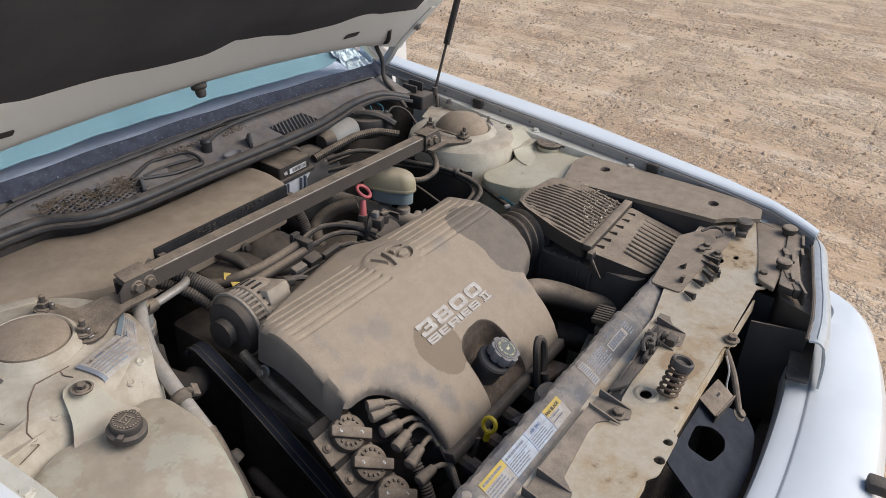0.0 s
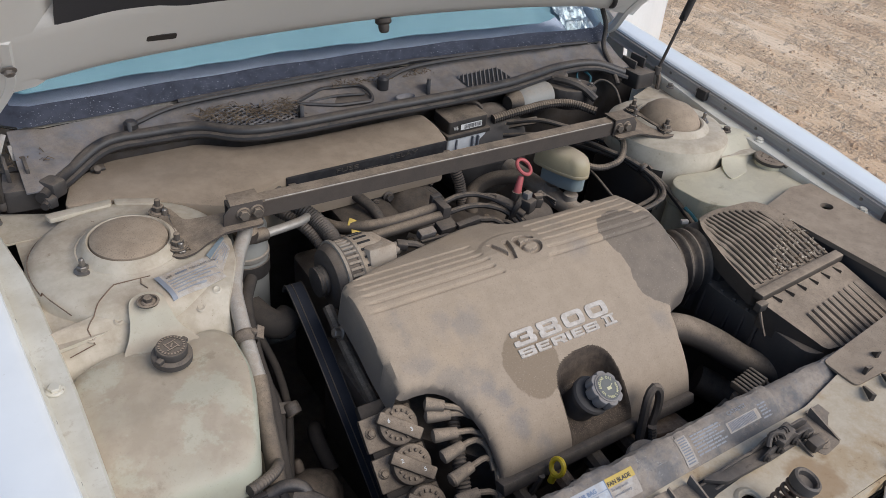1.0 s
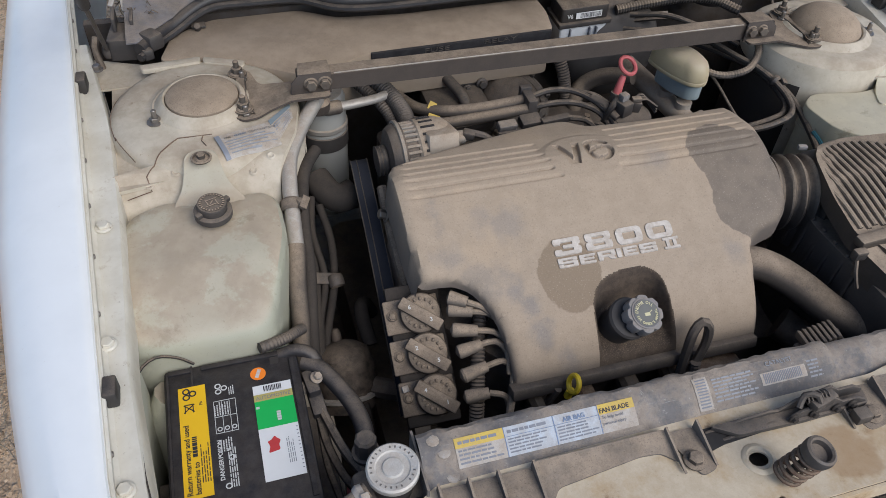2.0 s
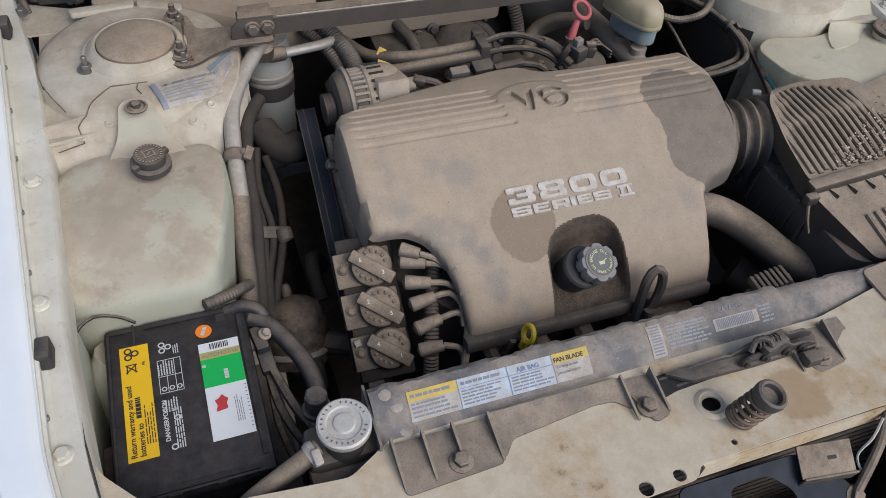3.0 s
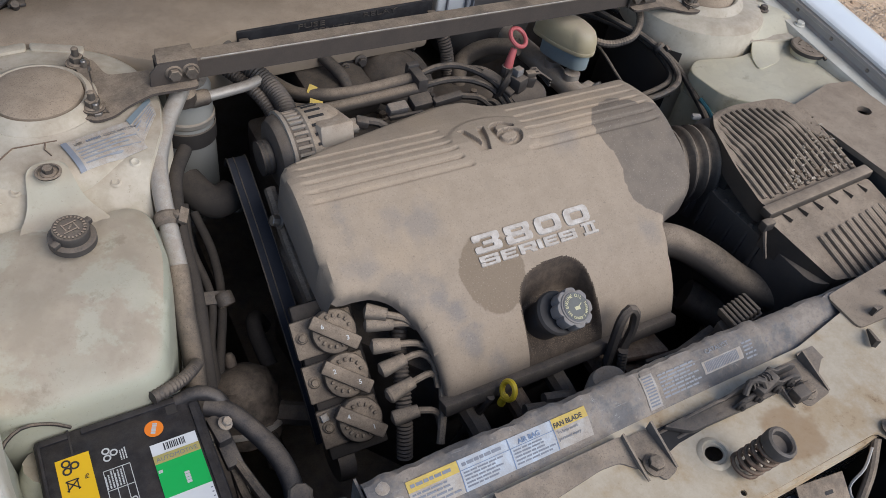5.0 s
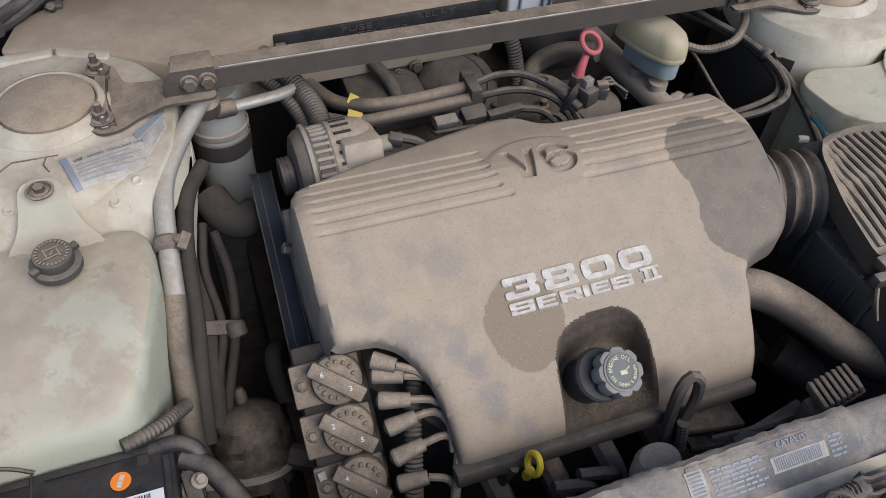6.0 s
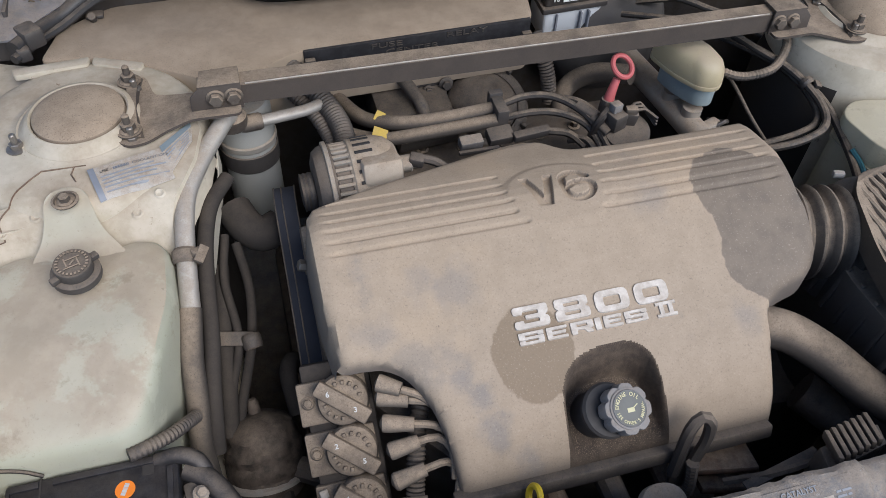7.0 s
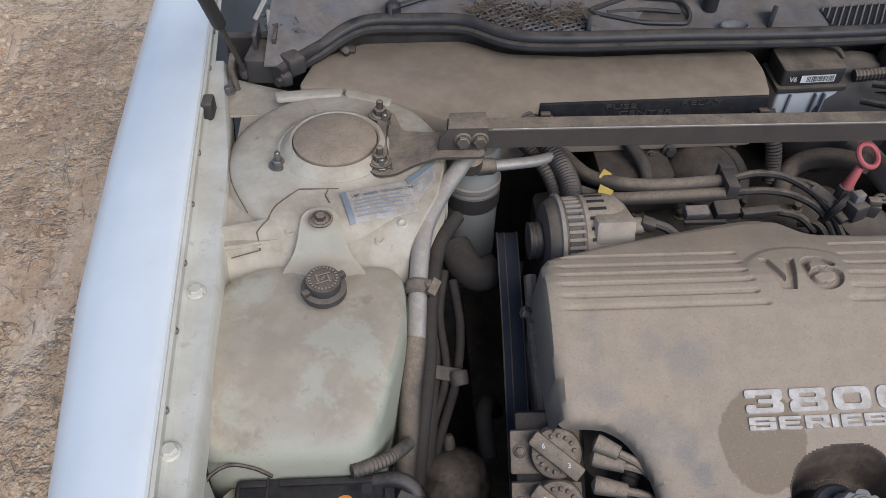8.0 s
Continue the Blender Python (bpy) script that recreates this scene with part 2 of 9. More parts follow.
def sand_material():
    n = Nodes("dry_sandy_ground")
    along = n.t.nodes.new("ShaderNodeMapping")
    along.inputs["Scale"].default_value = (1.0, 0.22, 1.0)
    n.t.links.new(n.co, along.inputs["Vector"])
    track = along.outputs["Vector"]
    big, mid, clod, fine, grain = n.noise(0.5, 5, 0.6), n.noise(2.6, 6, 0.72), n.noise(11, 6, 0.78), n.noise(42, 5, 0.75), n.noise(150, 4, 0.8)
    scuff, scrape = n.noise(3.2, 6, 0.7, track), n.noise(13, 5, 0.75, track)
    color = n.mix(n.ramp(big, 0.35, 0.65), (0.72, 0.515, 0.325), (0.61, 0.405, 0.240))
    color = n.mix(n.ramp(scuff, 0.50, 0.66, 0.0, 0.75), color, (0.82, 0.635, 0.445))
    color = n.mix(n.ramp(scuff, 0.36, 0.47, 0.65, 0.0), color, (0.44, 0.275, 0.160))
    color = n.mix(n.ramp(scrape, 0.34, 0.44, 0.6, 0.0), color, (0.31, 0.205, 0.125))
    color = n.mix(n.ramp(scrape, 0.56, 0.66, 0.0, 0.55), color, (0.86, 0.69, 0.50))
    loose = n.ramp(n.math("ADD", n.math("MULTIPLY", scuff, -0.6), n.math("MULTIPLY", mid, 1.2)), 0.22, 0.40)
    color = n.mix(n.math("MULTIPLY", loose, n.ramp(clod, 0.37, 0.46, 0.40, 0.0)), color, (0.30, 0.195, 0.115))
    color = n.mix(n.math("MULTIPLY", loose, n.ramp(clod, 0.55, 0.65, 0.0, 0.45)), color, (0.80, 0.64, 0.46))
    color = n.mix(n.math("MULTIPLY", loose, n.ramp(fine, 0.36, 0.43, 0.6, 0.0)), color, (0.22, 0.145, 0.09))
    color = n.mix(n.ramp(fine, 0.54, 0.64, 0.0, 0.4), color, (0.84, 0.69, 0.52))
    color = n.mix(n.ramp(grain, 0.32, 0.44, 0.6, 0.0), color, (0.20, 0.135, 0.09))
    color = n.mix(n.ramp(n.noise(24, 6, 0.8), 0.37, 0.44, 0.35, 0.0), color, (0.21, 0.14, 0.09))
    color = n.mix(n.math("MULTIPLY", n.ramp(n.noise(48, 4, 0.7), 0.37, 0.43, 0.65, 0.0), n.ramp(mid, 0.40, 0.60, 0.15, 1.0)), color, (0.17, 0.115, 0.08))
    color = n.mix(n.ramp(n.noise(60, 5, 0.8), 0.58, 0.66, 0.0, 0.45), color, (0.88, 0.72, 0.54))
    lump = n.math("MULTIPLY", loose, n.math("ADD", clod, n.math("MULTIPLY", fine, 0.6)))
    n.bump(n.math("ADD", n.math("MULTIPLY", scuff, 1.5), n.math("ADD", lump, n.math("MULTIPLY", scrape, 0.5))), 0.8, 0.03)
    return n.done(color, 0.95)


def glass_material():
    n = Nodes("windshield_glass")
    return n.done((0.90, 0.96, 0.96), 0.02, 0.0, Transmission_Weight=1.0, IOR=1.35)


def grit_material():
    """Oily dark dirt full of sand grains."""
    n = Nodes("gritty_oily_dirt")
    fine, mid = n.voronoi(520)[0], n.noise(60, 5, 0.7)
    grain = n.noise(650, 3, 0.8)
    color = n.mix(n.ramp(mid, 0.35, 0.65), (0.060, 0.043, 0.032), (0.10, 0.074, 0.052))
    color = n.mix(n.math("MULTIPLY", n.ramp(grain, 0.52, 0.66), n.ramp(n.up(), 0.2, 0.9, 0.1, 0.9)), color, (0.25, 0.182, 0.118))
    n.bump(grain, 0.6, 0.001)
    return n.done(color, 0.9)


def flange_material():
    """White body paint inside the bay, thinly dusted, with rub marks and specks."""
    n = Nodes("pale_flange_paint")
    big, mid, fine = n.noise(8, 5, 0.65), n.noise(40, 6, 0.75), n.noise(300, 4, 0.8)
    color = n.mix(n.ramp(big, 0.35, 0.65), (0.66, 0.63, 0.55), (0.54, 0.50, 0.415))
    color = n.mix(n.ramp(mid, 0.56, 0.70, 0.0, 0.6), color, (0.42, 0.35, 0.26))
    color = n.mix(n.ramp(n.noise(90, 6, 0.8), 0.64, 0.71, 0.0, 0.85), color, (0.17, 0.11, 0.065))
    color = n.mix(n.ramp(fine, 0.62, 0.72, 0.0, 0.45), color, (0.26, 0.2, 0.14))
    n.bump(n.math("ADD", mid, fine), 0.2, 0.0008)
    return n.done(color, 0.5)


def clod_material():
    n = Nodes("clods_and_stones")
    each = n.t.nodes.new("ShaderNodeNewGeometry").outputs["Random Per Island"]
    color = n.mix(n.ramp(each, 0.1, 0.95), (0.46, 0.31, 0.19), (0.68, 0.515, 0.355))
    n.bump(n.noise(300, 3, 0.7), 0.4, 0.002)
    return n.done(n.mix(n.ramp(n.noise(220, 4, 0.7), 0.45, 0.7, 0.0, 0.5), color, (0.26, 0.17, 0.105)), 0.95)


M = dict(
    flange=flange_material(),
    paint=paint_material(), bay=bay_paint_material(), panel=rusty_panel_material(), cover=cover_material(), sand=sand_material(), grit=grit_material(), glass=glass_material(),
    tank=tank_material("milky_tank_plastic", (0.43, 0.425, 0.335), (0.365, 0.37, 0.285)),
    tank_pale=tank_material("pale_yellowed_tank_plastic", (0.60, 0.56, 0.42), (0.50, 0.45, 0.31), 0.45),
    tank_tan=tank_material("tan_tank_plastic", (0.42, 0.355, 0.225), (0.33, 0.27, 0.165), 0.8),
    dust_black=dusty("dust_coated_black_plastic", (0.030, 0.026, 0.024), 0.98),
    dust_mid=dusty("half_dusty_black_plastic", (0.020, 0.020, 0.022), 0.5),
    dust_low=dusty("faintly_dusty_black_plastic", (0.040, 0.037, 0.037), 0.18),
    shroud=worn_material(),
    shroud_dust=dusty("dust_filmed_grey_plastic", (0.080, 0.075, 0.072), 0.55, 0.7, 0, -0.2, 0.9, 18, (0.14, 0.128, 0.118)),
    cowl=dusty("grey_dusty_cowl_plastic", (0.185, 0.185, 0.20), 0.32, 0.5, 0, 0.1, 1.0, 16, (0.12, 0.12, 0.13)),
    drum=dusty("dark_booster_paint", (0.065, 0.062, 0.062), 0.25, 0.9, 0, 0.4, 1.05),
    canister=dusty("pale_can_paint", (0.30, 0.30, 0.28), 0.28, 0.5, 0, 0.2, 1.0, 30),
    rubber=dusty("dusty_rubber", (0.024, 0.023, 0.024), 0.14, 0.6),
    hose=dusty("dusty_hose_rubber", (0.036, 0.032, 0.030), 0.54, 0.7, 0, 0.15, 0.9),
    wire=dusty("black_wire_sleeve", (0.014, 0.014, 0.016), 0.3, 0.45, 0, 0.2, 0.9, 60),
    grey_wire=dusty("grey_plug_wire", (0.12, 0.105, 0.09), 0.75, 0.6, 0, 0.0, 0.8, 60),
    iron=dusty("dusty_cast_metal", (0.09, 0.078, 0.068), 0.6, 0.6, 0.3, 0.0, 0.8, 30, (0.05, 0.04, 0.035)),
    dark_iron=dusty("greasy_cast_metal", (0.066, 0.058, 0.054), 0.14, 0.6, 0.0, 0.1, 0.9, 24, (0.052, 0.041, 0.034)),
    rust=dusty("rusted_steel", (0.10, 0.05, 0.03), 0.35, 0.8, 0.0, 0.1, 0.9, 50, (0.05, 0.03, 0.022)),
    alu=dusty("dull_aluminium", (0.62, 0.60, 0.56), 0.22, 0.42, 0.45, 0.2, 0.95, 60),
    alu_dust=dusty("dusty_aluminium_casting", (0.42, 0.39, 0.35), 0.62, 0.55, 0.6, 0.0, 0.8, 40),
    steel=plain("bolt_steel", (0.32, 0.29, 0.26), 0.45, 0.75, 0.25, 120),
    brace=dusty("brown_dusty_brace", (0.045, 0.037, 0.034), 0.58, 0.6, 0.0, 0.50, 0.97, 22),
    chrome=dusty("chipped_chrome_letters", (0.56, 0.52, 0.475), 0.10, 0.36, 0.25, 0.2, 1.0, 70, (0.47, 0.42, 0.37)),
    groove=plain("shadowed_groove_plastic", (0.045, 0.038, 0.033), 0.8),
    red=plain("faded_red_plastic", (0.50, 0.115, 0.115), 0.55),
    yellow=plain("yellow_plastic", (0.72, 0.52, 0.03), 0.45),
    lab_yellow=plain("yellow_label", (0.83, 0.50, 0.01), 0.5, 0, 0.04),
    lab_white=plain("white_label", (0.74, 0.74, 0.73), 0.5, 0, 0.06),
    lab_green=plain("green_label", (0.02, 0.45, 0.09), 0.5, 0, 0.05),
    lab_olive=plain("pale_gold_label", (0.50, 0.42, 0.14), 0.5),
    lab_blue=dusty("pale_blue_label", (0.47, 0.53, 0.60), 0.35, 0.6, 0, 0.3, 1.1, 70),
    lab_dirty=dusty("dusty_white_label", (0.50, 0.485, 0.46), 0.62, 0.6, 0, 0.3, 1.1, 70),
    lab_orange=plain("orange_sticker", (0.90, 0.24, 0.02), 0.5, 0, 0.04),
    lab_gold=dusty("dusty_yellow_label", (0.60, 0.42, 0.06), 0.2, 0.6, 0, 0.5, 1.1, 70),
    print_gold=plain("pale_gold_print", (0.62, 0.57, 0.34), 0.5, 0, 0.05),
    cast_tan=dusty("tan_dusty_casting", (0.46, 0.40, 0.33), 0.75, 0.6, 0.2, 0.0, 0.8, 40),
    lab_teal=plain("grey_teal_label", (0.22, 0.265, 0.29), 0.6),
    pipe=dusty("dusty_pipe_metal", (0.46, 0.43, 0.39), 0.35, 0.40, 0.5, 0.1, 1.0, 40),
    cap_dark=plain("dark_cap_face", (0.15, 0.15, 0.135), 0.6),
    coil_cast=dusty("brown_dusty_coil", (0.055, 0.045, 0.038), 0.62, 0.7, 0.0, 0.1, 0.95, 34),
    ink_pale=plain("faded_pale_print", (0.30, 0.31, 0.33), 0.7),
    box_dust=dusty("settled_tan_dust", (0.30, 0.24, 0.18), 1.0, 0.9, 0, 0.0, 0.8, 6, (0.36, 0.29, 0.215)),
    thick_dust=dusty("thick_even_dust", (0.16, 0.13, 0.10), 1.15, 0.8, 0, -0.3, 0.5, 8),
    twig=plain("brown_twigs", (0.60, 0.47, 0.33), 0.85, 0, 0.3, 30),
    # near-black that paints the shade inside slots and openings
    slot=plain("slot_shade", (0.03, 0.027, 0.026), 0.8),
    straw=plain("pale_brown_straw", (0.21, 0.150, 0.095), 0.85, 0, 0.35, 90),
    plate_steel=plain("dark_bluish_steel", (0.040, 0.044, 0.056), 0.7, 0, 0.35, 24, Specular_IOR_Level=0.2),
    label_edge=plain("faded_blue_edge", (0.25, 0.265, 0.30), 0.6),
    cable=dusty("smooth_black_cable", (0.020, 0.020, 0.023), 0.12, 0.45, 0, 0.4, 1.1, 30),
    ink=plain("label_ink", (0.03, 0.03, 0.035), 0.6),
    ink_grey=plain("faded_ink", (0.22, 0.23, 0.26), 0.7),
    ink_blue=plain("blue_ink", (0.17, 0.23, 0.35), 0.6),
    ink_red=plain("red_print", (0.55, 0.05, 0.05), 0.6),
    ink_white=plain("white_print", (0.62, 0.62, 0.60), 0.6),
    blue=plain("teal_plastic", (0.03, 0.12, 0.15), 0.5),
    fluid=tank_material("blue_grey_tank_plastic", (0.27, 0.325, 0.335), (0.21, 0.26, 0.27), 0.5),
    battery=dusty("scuffed_battery_case", (0.015, 0.015, 0.018), -0.16, 0.5, 0, 0.5, 1.0, 40, (0.026, 0.026, 0.030), spec=0.3),
    belt=plain("belt_rubber", (0.036, 0.038, 0.048), 0.7, 0, 0.1, 40, Specular_IOR_Level=0.2),
    insul=dusty("felt_hood_pad", (0.034, 0.035, 0.042), 0.0, 0.9, 0, -1.0, 1.0, 10),
    frame=dusty("primer_hood_frame", (0.72, 0.71, 0.68), 0.10, 0.6, 0, -0.6, 0.9, 9),
    lens=plain("hazy_lamp_lens", (0.60, 0.61, 0.60), 0.35, 0, 0.2, 60, Coat_Weight=0.2),
    pebble=clod_material(),
    chips=chip_material(),
    frit=plain("black_glass_border", (0.115, 0.120, 0.150), 0.75, 0, 0.42, 34, Specular_IOR_Level=0.15),
    lip=dusty("grey_dusty_lip_paint", (0.40, 0.39, 0.385), 0.45, 0.5, 0, -0.3, 0.9, 16),
    cap=dusty("grey_cap_plastic", (0.20, 0.20, 0.205), 0.25, 0.5, 0, 0.3, 1.1, 60),
    # grimy rubber; also paints the shade low on the strut towers
    grime_shade=dusty("grimy_rubber_and_shade", (0.042, 0.037, 0.034), -0.14, 0.85, 0, 0.2, 1.1, 26, spec=0.15),
    grimy_metal=dusty("brown_grimy_metal", (0.085, 0.064, 0.050), 0.12, 0.75, 0, 0.3, 1.1, 34, (0.022, 0.018, 0.016)),
    gloom=plain("dark_greasy_rubber", (0.060, 0.055, 0.053), 0.7),
    pale_grey=dusty("pale_grey_plastic", (0.52, 0.54, 0.56), 0.25, 0.5, 0, 0.3, 1.0, 50),
    tyre=plain("tyre_rubber", (0.035, 0.034, 0.034), 0.8),
    dash=plain("lavender_grey_dashboard", (0.60, 0.60, 0.72), 0.7),
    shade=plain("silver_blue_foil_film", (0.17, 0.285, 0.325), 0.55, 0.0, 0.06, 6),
    foil=plain("crumpled_bright_film", (0.45, 0.48, 0.50), 0.3, 0.6, 0.15, 60),
)


# ---------------------------------------------------------------- mesh tools
def merge(*bms):
    """Joins bmeshes into the first."""
    first = bms[0]
    for b in bms[1:]:
        me = bpy.data.meshes.new("tmp")
        b.to_mesh(me)
        b.free()
        first.from_mesh(me)
        bpy.data.meshes.remove(me)
    return first


def moved(bm, m):
    bm.transform(m)
    return bm


def box(x0, x1, y0, y1, z0, z1, bev=0.0, seg=2):
    bm = bmesh.new()
    bmesh.ops.create_cube(bm, size=1)
    bm.transform(Matrix.Translation(((x0 + x1) / 2, (y0 + y1) / 2, (z0 + z1) / 2)) @ Matrix.Diagonal((x1 - x0, y1 - y0, z1 - z0, 1)))
    if bev:
        bmesh.ops.bevel(bm, geom=list(bm.edges), offset=bev, segments=seg, profile=0.5, affect="EDGES")
    return bm


def cbox(sx, sy, sz, bev=0.0, seg=2):
    return box(-sx / 2, sx / 2, -sy / 2, sy / 2, -sz / 2, sz / 2, bev, seg)


def prism(poly, z0, z1, bev=0.0, seg=2):
    """A flat polygon on plan, raised from z0 to z1."""
    bm = bmesh.new()
    f = bm.faces.new([bm.verts.new((x, y, z0)) for x, y in poly])
    up = bmesh.ops.extrude_face_region(bm, geom=[f])
    for v in up["geom"]:
        if isinstance(v, bmesh.types.BMVert):
            v.co.z = z1
    bmesh.ops.recalc_face_normals(bm, faces=bm.faces)
    if bev:
        bmesh.ops.bevel(bm, geom=list(bm.edges), offset=bev, segments=seg, profile=0.5, affect="EDGES", clamp_overlap=True)
    bmesh.ops.triangulate(bm, faces=[f for f in bm.faces if len(f.verts) > 4])
    return bm


def plate(outer, holes, z0, z1, height=None):
    """A sheet with holes through it; height(x, y) lifts it off its plane."""
    bm = bmesh.new()
    edges = []
    for loop in [outer, *holes]:
        vs = [bm.verts.new((x, y, z1)) for x, y in loop]
        edges += [bm.edges.new((vs[i], vs[(i + 1) % len(vs)])) for i in range(len(vs))]
    bmesh.ops.triangle_fill(bm, use_beauty=True, edges=edges)
    top = list(bm.faces)
    for f in top:
        if f.normal.z < 0:
            f.normal_flip()
    low = bmesh.ops.extrude_face_region(bm, geom=top)
    for v in low["geom"]:
        if isinstance(v, bmesh.types.BMVert):
            v.co.z = z0
    bmesh.ops.recalc_face_normals(bm, faces=bm.faces)
    if height:
        for v in bm.verts:
            v.co.z += height(v.co.x, v.co.y)
    return bm


def ring_of(x, y, rx, ry=None, n=16, turn=0.0):
    ry = ry or rx
    return [(x + rx * math.cos(a + turn), y + ry * math.sin(a + turn)) for a in (2 * math.pi * i / n for i in range(n))]


def rounded(poly, r, n=4):
    """The polygon with its corners rounded by r."""
    out = []
    for i, p in enumerate(poly):
        a, b, c = Vector(poly[i - 1]), Vector(p), Vector(poly[(i + 1) % len(poly)])
        k = min(r, (a - b).length * 0.45, (c - b).length * 0.45)
        s, e = b + (a - b).normalized() * k, b + (c - b).normalized() * k
        for j in range(n + 1):
            t = j / n
            q = s * (1 - t) ** 2 + b * 2 * t * (1 - t) + e * t * t
            out.append((q.x, q.y))
    return out


def lathe(profile, seg=28, squash=None):
    """A body of revolution about z from (radius, height) pairs."""
    bm = bmesh.new()
    rows = []
    for r, z in profile:
        if r < 1e-6:
            rows.append([bm.verts.new((0, 0, z))])
        else:
            rows.append([bm.verts.new((r * math.cos(2 * math.pi * i / seg), r * math.sin(2 * math.pi * i / seg), z)) for i in range(seg)])
    for a, b in zip(rows, rows[1:]):
        for i in range(seg):
            j = (i + 1) % seg
            vs = [a[i % len(a)], a[j % len(a)], b[j % len(b)], b[i % len(b)]]
            vs = list(dict.fromkeys(vs))
            if len(vs) > 2:
                bm.faces.new(vs)
    bmesh.ops.recalc_face_normals(bm, faces=bm.faces)
    return bm


def spline(pts, step=0.006):
    """A smooth run of points through pts."""
    ps = [Vector(p) for p in pts]
    if len(ps) < 3:
        n = max(2, int((ps[1] - ps[0]).length / step))
        return [ps[0].lerp(ps[1], i / n) for i in range(n + 1)]
    ext = [2 * ps[0] - ps[1], *ps, 2 * ps[-1] - ps[-2]]
    out = []
    for a, b, c, d in zip(ext, ext[1:], ext[2:], ext[3:]):
        n = max(2, int((c - b).length / step))
        for i in range(n):
            t = i / n
            out.append(0.5 * (2 * b + (c - a) * t + (2 * a - 5 * b + 4 * c - d) * t * t + (3 * b - a - 3 * c + d) * t ** 3))
    return [*out, ps[-1]]


def tube(pts, r, seg=10, step=0.008, ridged=0.0, straight=False):
    """A round pipe along pts; ridged: depth of its corrugation as a share of r. r may be a function of 0..1."""
    run = [Vector(p) for p in pts] if straight else spline(pts, step)
    bm = bmesh.new()
    rows, side = [], None
    for i, p in enumerate(run):
        way = (run[min(i + 1, len(run) - 1)] - run[max(i - 1, 0)]).normalized()
        if side is None:
            side = way.orthogonal().normalized()
        side = (side - way * side.dot(way)).normalized()
        other = way.cross(side)
        rad = r(i / (len(run) - 1)) if callable(r) else r
        if ridged and i % 2:
            rad *= 1 - ridged
        rows.append([bm.verts.new(p + rad * (math.cos(2 * math.pi * k / seg) * side + math.sin(2 * math.pi * k / seg) * other)) for k in range(seg)])
    for a, b in zip(rows, rows[1:]):
        for k in range(seg):
            bm.faces.new((a[k], a[(k + 1) % seg], b[(k + 1) % seg], b[k]))
    bm.faces.new(rows[0])
    bm.faces.new(rows[-1])
    bmesh.ops.recalc_face_normals(bm, faces=bm.faces)
    return bm


def sheet(f, nu, nv, thick=0.0):
    """A surface f(u, v) for u, v in 0..1, with a thickness against its normal."""
    bm = bmesh.new()
    vs = [[bm.verts.new(f(i / nu, j / nv)) for j in range(nv + 1)] for i in range(nu + 1)]
    for i in range(nu):
        for j in range(nv):
            bm.faces.new((vs[i][j], vs[i + 1][j], vs[i + 1][j + 1], vs[i][j + 1]))
    if thick:
        bm.normal_update()
        bmesh.ops.solidify(bm, geom=list(bm.faces), thickness=thick)
        bmesh.ops.recalc_face_normals(bm, faces=bm.faces)
    return bm


def aimed(p, way, spin=0.0):
    """A pose at p whose z points along way."""
    return Matrix.Translation(p) @ Vector(way).to_track_quat("Z", "Y").to_matrix().to_4x4() @ pose(0, 0, 0, 0, 0, spin)


def hexbolt(r=0.008, h=0.007, washer=1.5):
    """A flanged hexagon bolt head that stands on z = 0."""
    flange = lathe([(0, 0), (r * washer, 0), (r * washer, 0.0015), (r * 1.15, 0.003), (0, 0.003)], 16)
    head = lathe([(0, 0.003), (r, 0.003), (r, h - 0.001), (r * 0.86, h), (0, h)], 6)
    return merge(flange, head)


def lettering(body, size, m, thick=0.0004, bold=0.0, wide=1.0, align="LEFT"):
    """Text as a mesh, laid by the pose m (x along the line, z out of it)."""
    cu = bpy.data.curves.new("text", "FONT")
    cu.body, cu.size, cu.extrude, cu.offset, cu.align_x, cu.resolution_u = body, size, thick, bold, align, 3
    tmp = new("text", cu)
    me = bpy.data.meshes.new_from_object(tmp.evaluated_get(bpy.context.evaluated_depsgraph_get()))
    bm = bmesh.new()
    bm.from_mesh(me)
    bpy.data.objects.remove(tmp)
    bpy.data.curves.remove(cu)
    bpy.data.meshes.remove(me)
    bm.transform(m @ Matrix.Diagonal((wide, 1, 1, 1)))
    return bm


def bars(x0, x1, y0, y1, rows, z, seed=0, fill=0.55, h=0.0003, broken=True):
    """Lines of unreadable print: thin bars in a rectangle on plan."""
    r = random.Random(seed)
    bm = bmesh.new()
    pitch = (y1 - y0) / rows
    for i in range(rows):
        y = y0 + pitch * (i + 0.5)
        x = x0
        end = x1 - (r.random() * 0.3 * (x1 - x0) if broken else 0)
        while x < end - 0.001:
            w = min(end - x, (x1 - x0) * (0.06 + 0.16 * r.random()))
            vs = [bm.verts.new(p) for p in ((x, y - pitch * fill / 2, z), (x + w, y - pitch * fill / 2, z), (x + w, y + pitch * fill / 2, z), (x, y + pitch * fill / 2, z))]
            bm.faces.new(vs)
            x += w + (x1 - x0) * 0.025
    return bm


def barcode(x0, x1, y0, y1, z, seed=0):
    r = random.Random(seed)
    bm = bmesh.new()
    x = x0
    while x < x1:
        w = 0.0005 + 0.0011 * r.random()
        bm.faces.new([bm.verts.new(p) for p in ((x, y0, z), (min(x + w, x1), y0, z), (min(x + w, x1), y1, z), (x, y1, z))])
        x += w + 0.0005 + 0.0009 * r.random()
    return bm


def thing(name, at, label, category, group="", kind=""):
    """The Empty at a thing's base."""
    e = new(name)
    e.empty_display_size = 0.05
    e.location = at
    return tagged(e, label, category, group, kind)


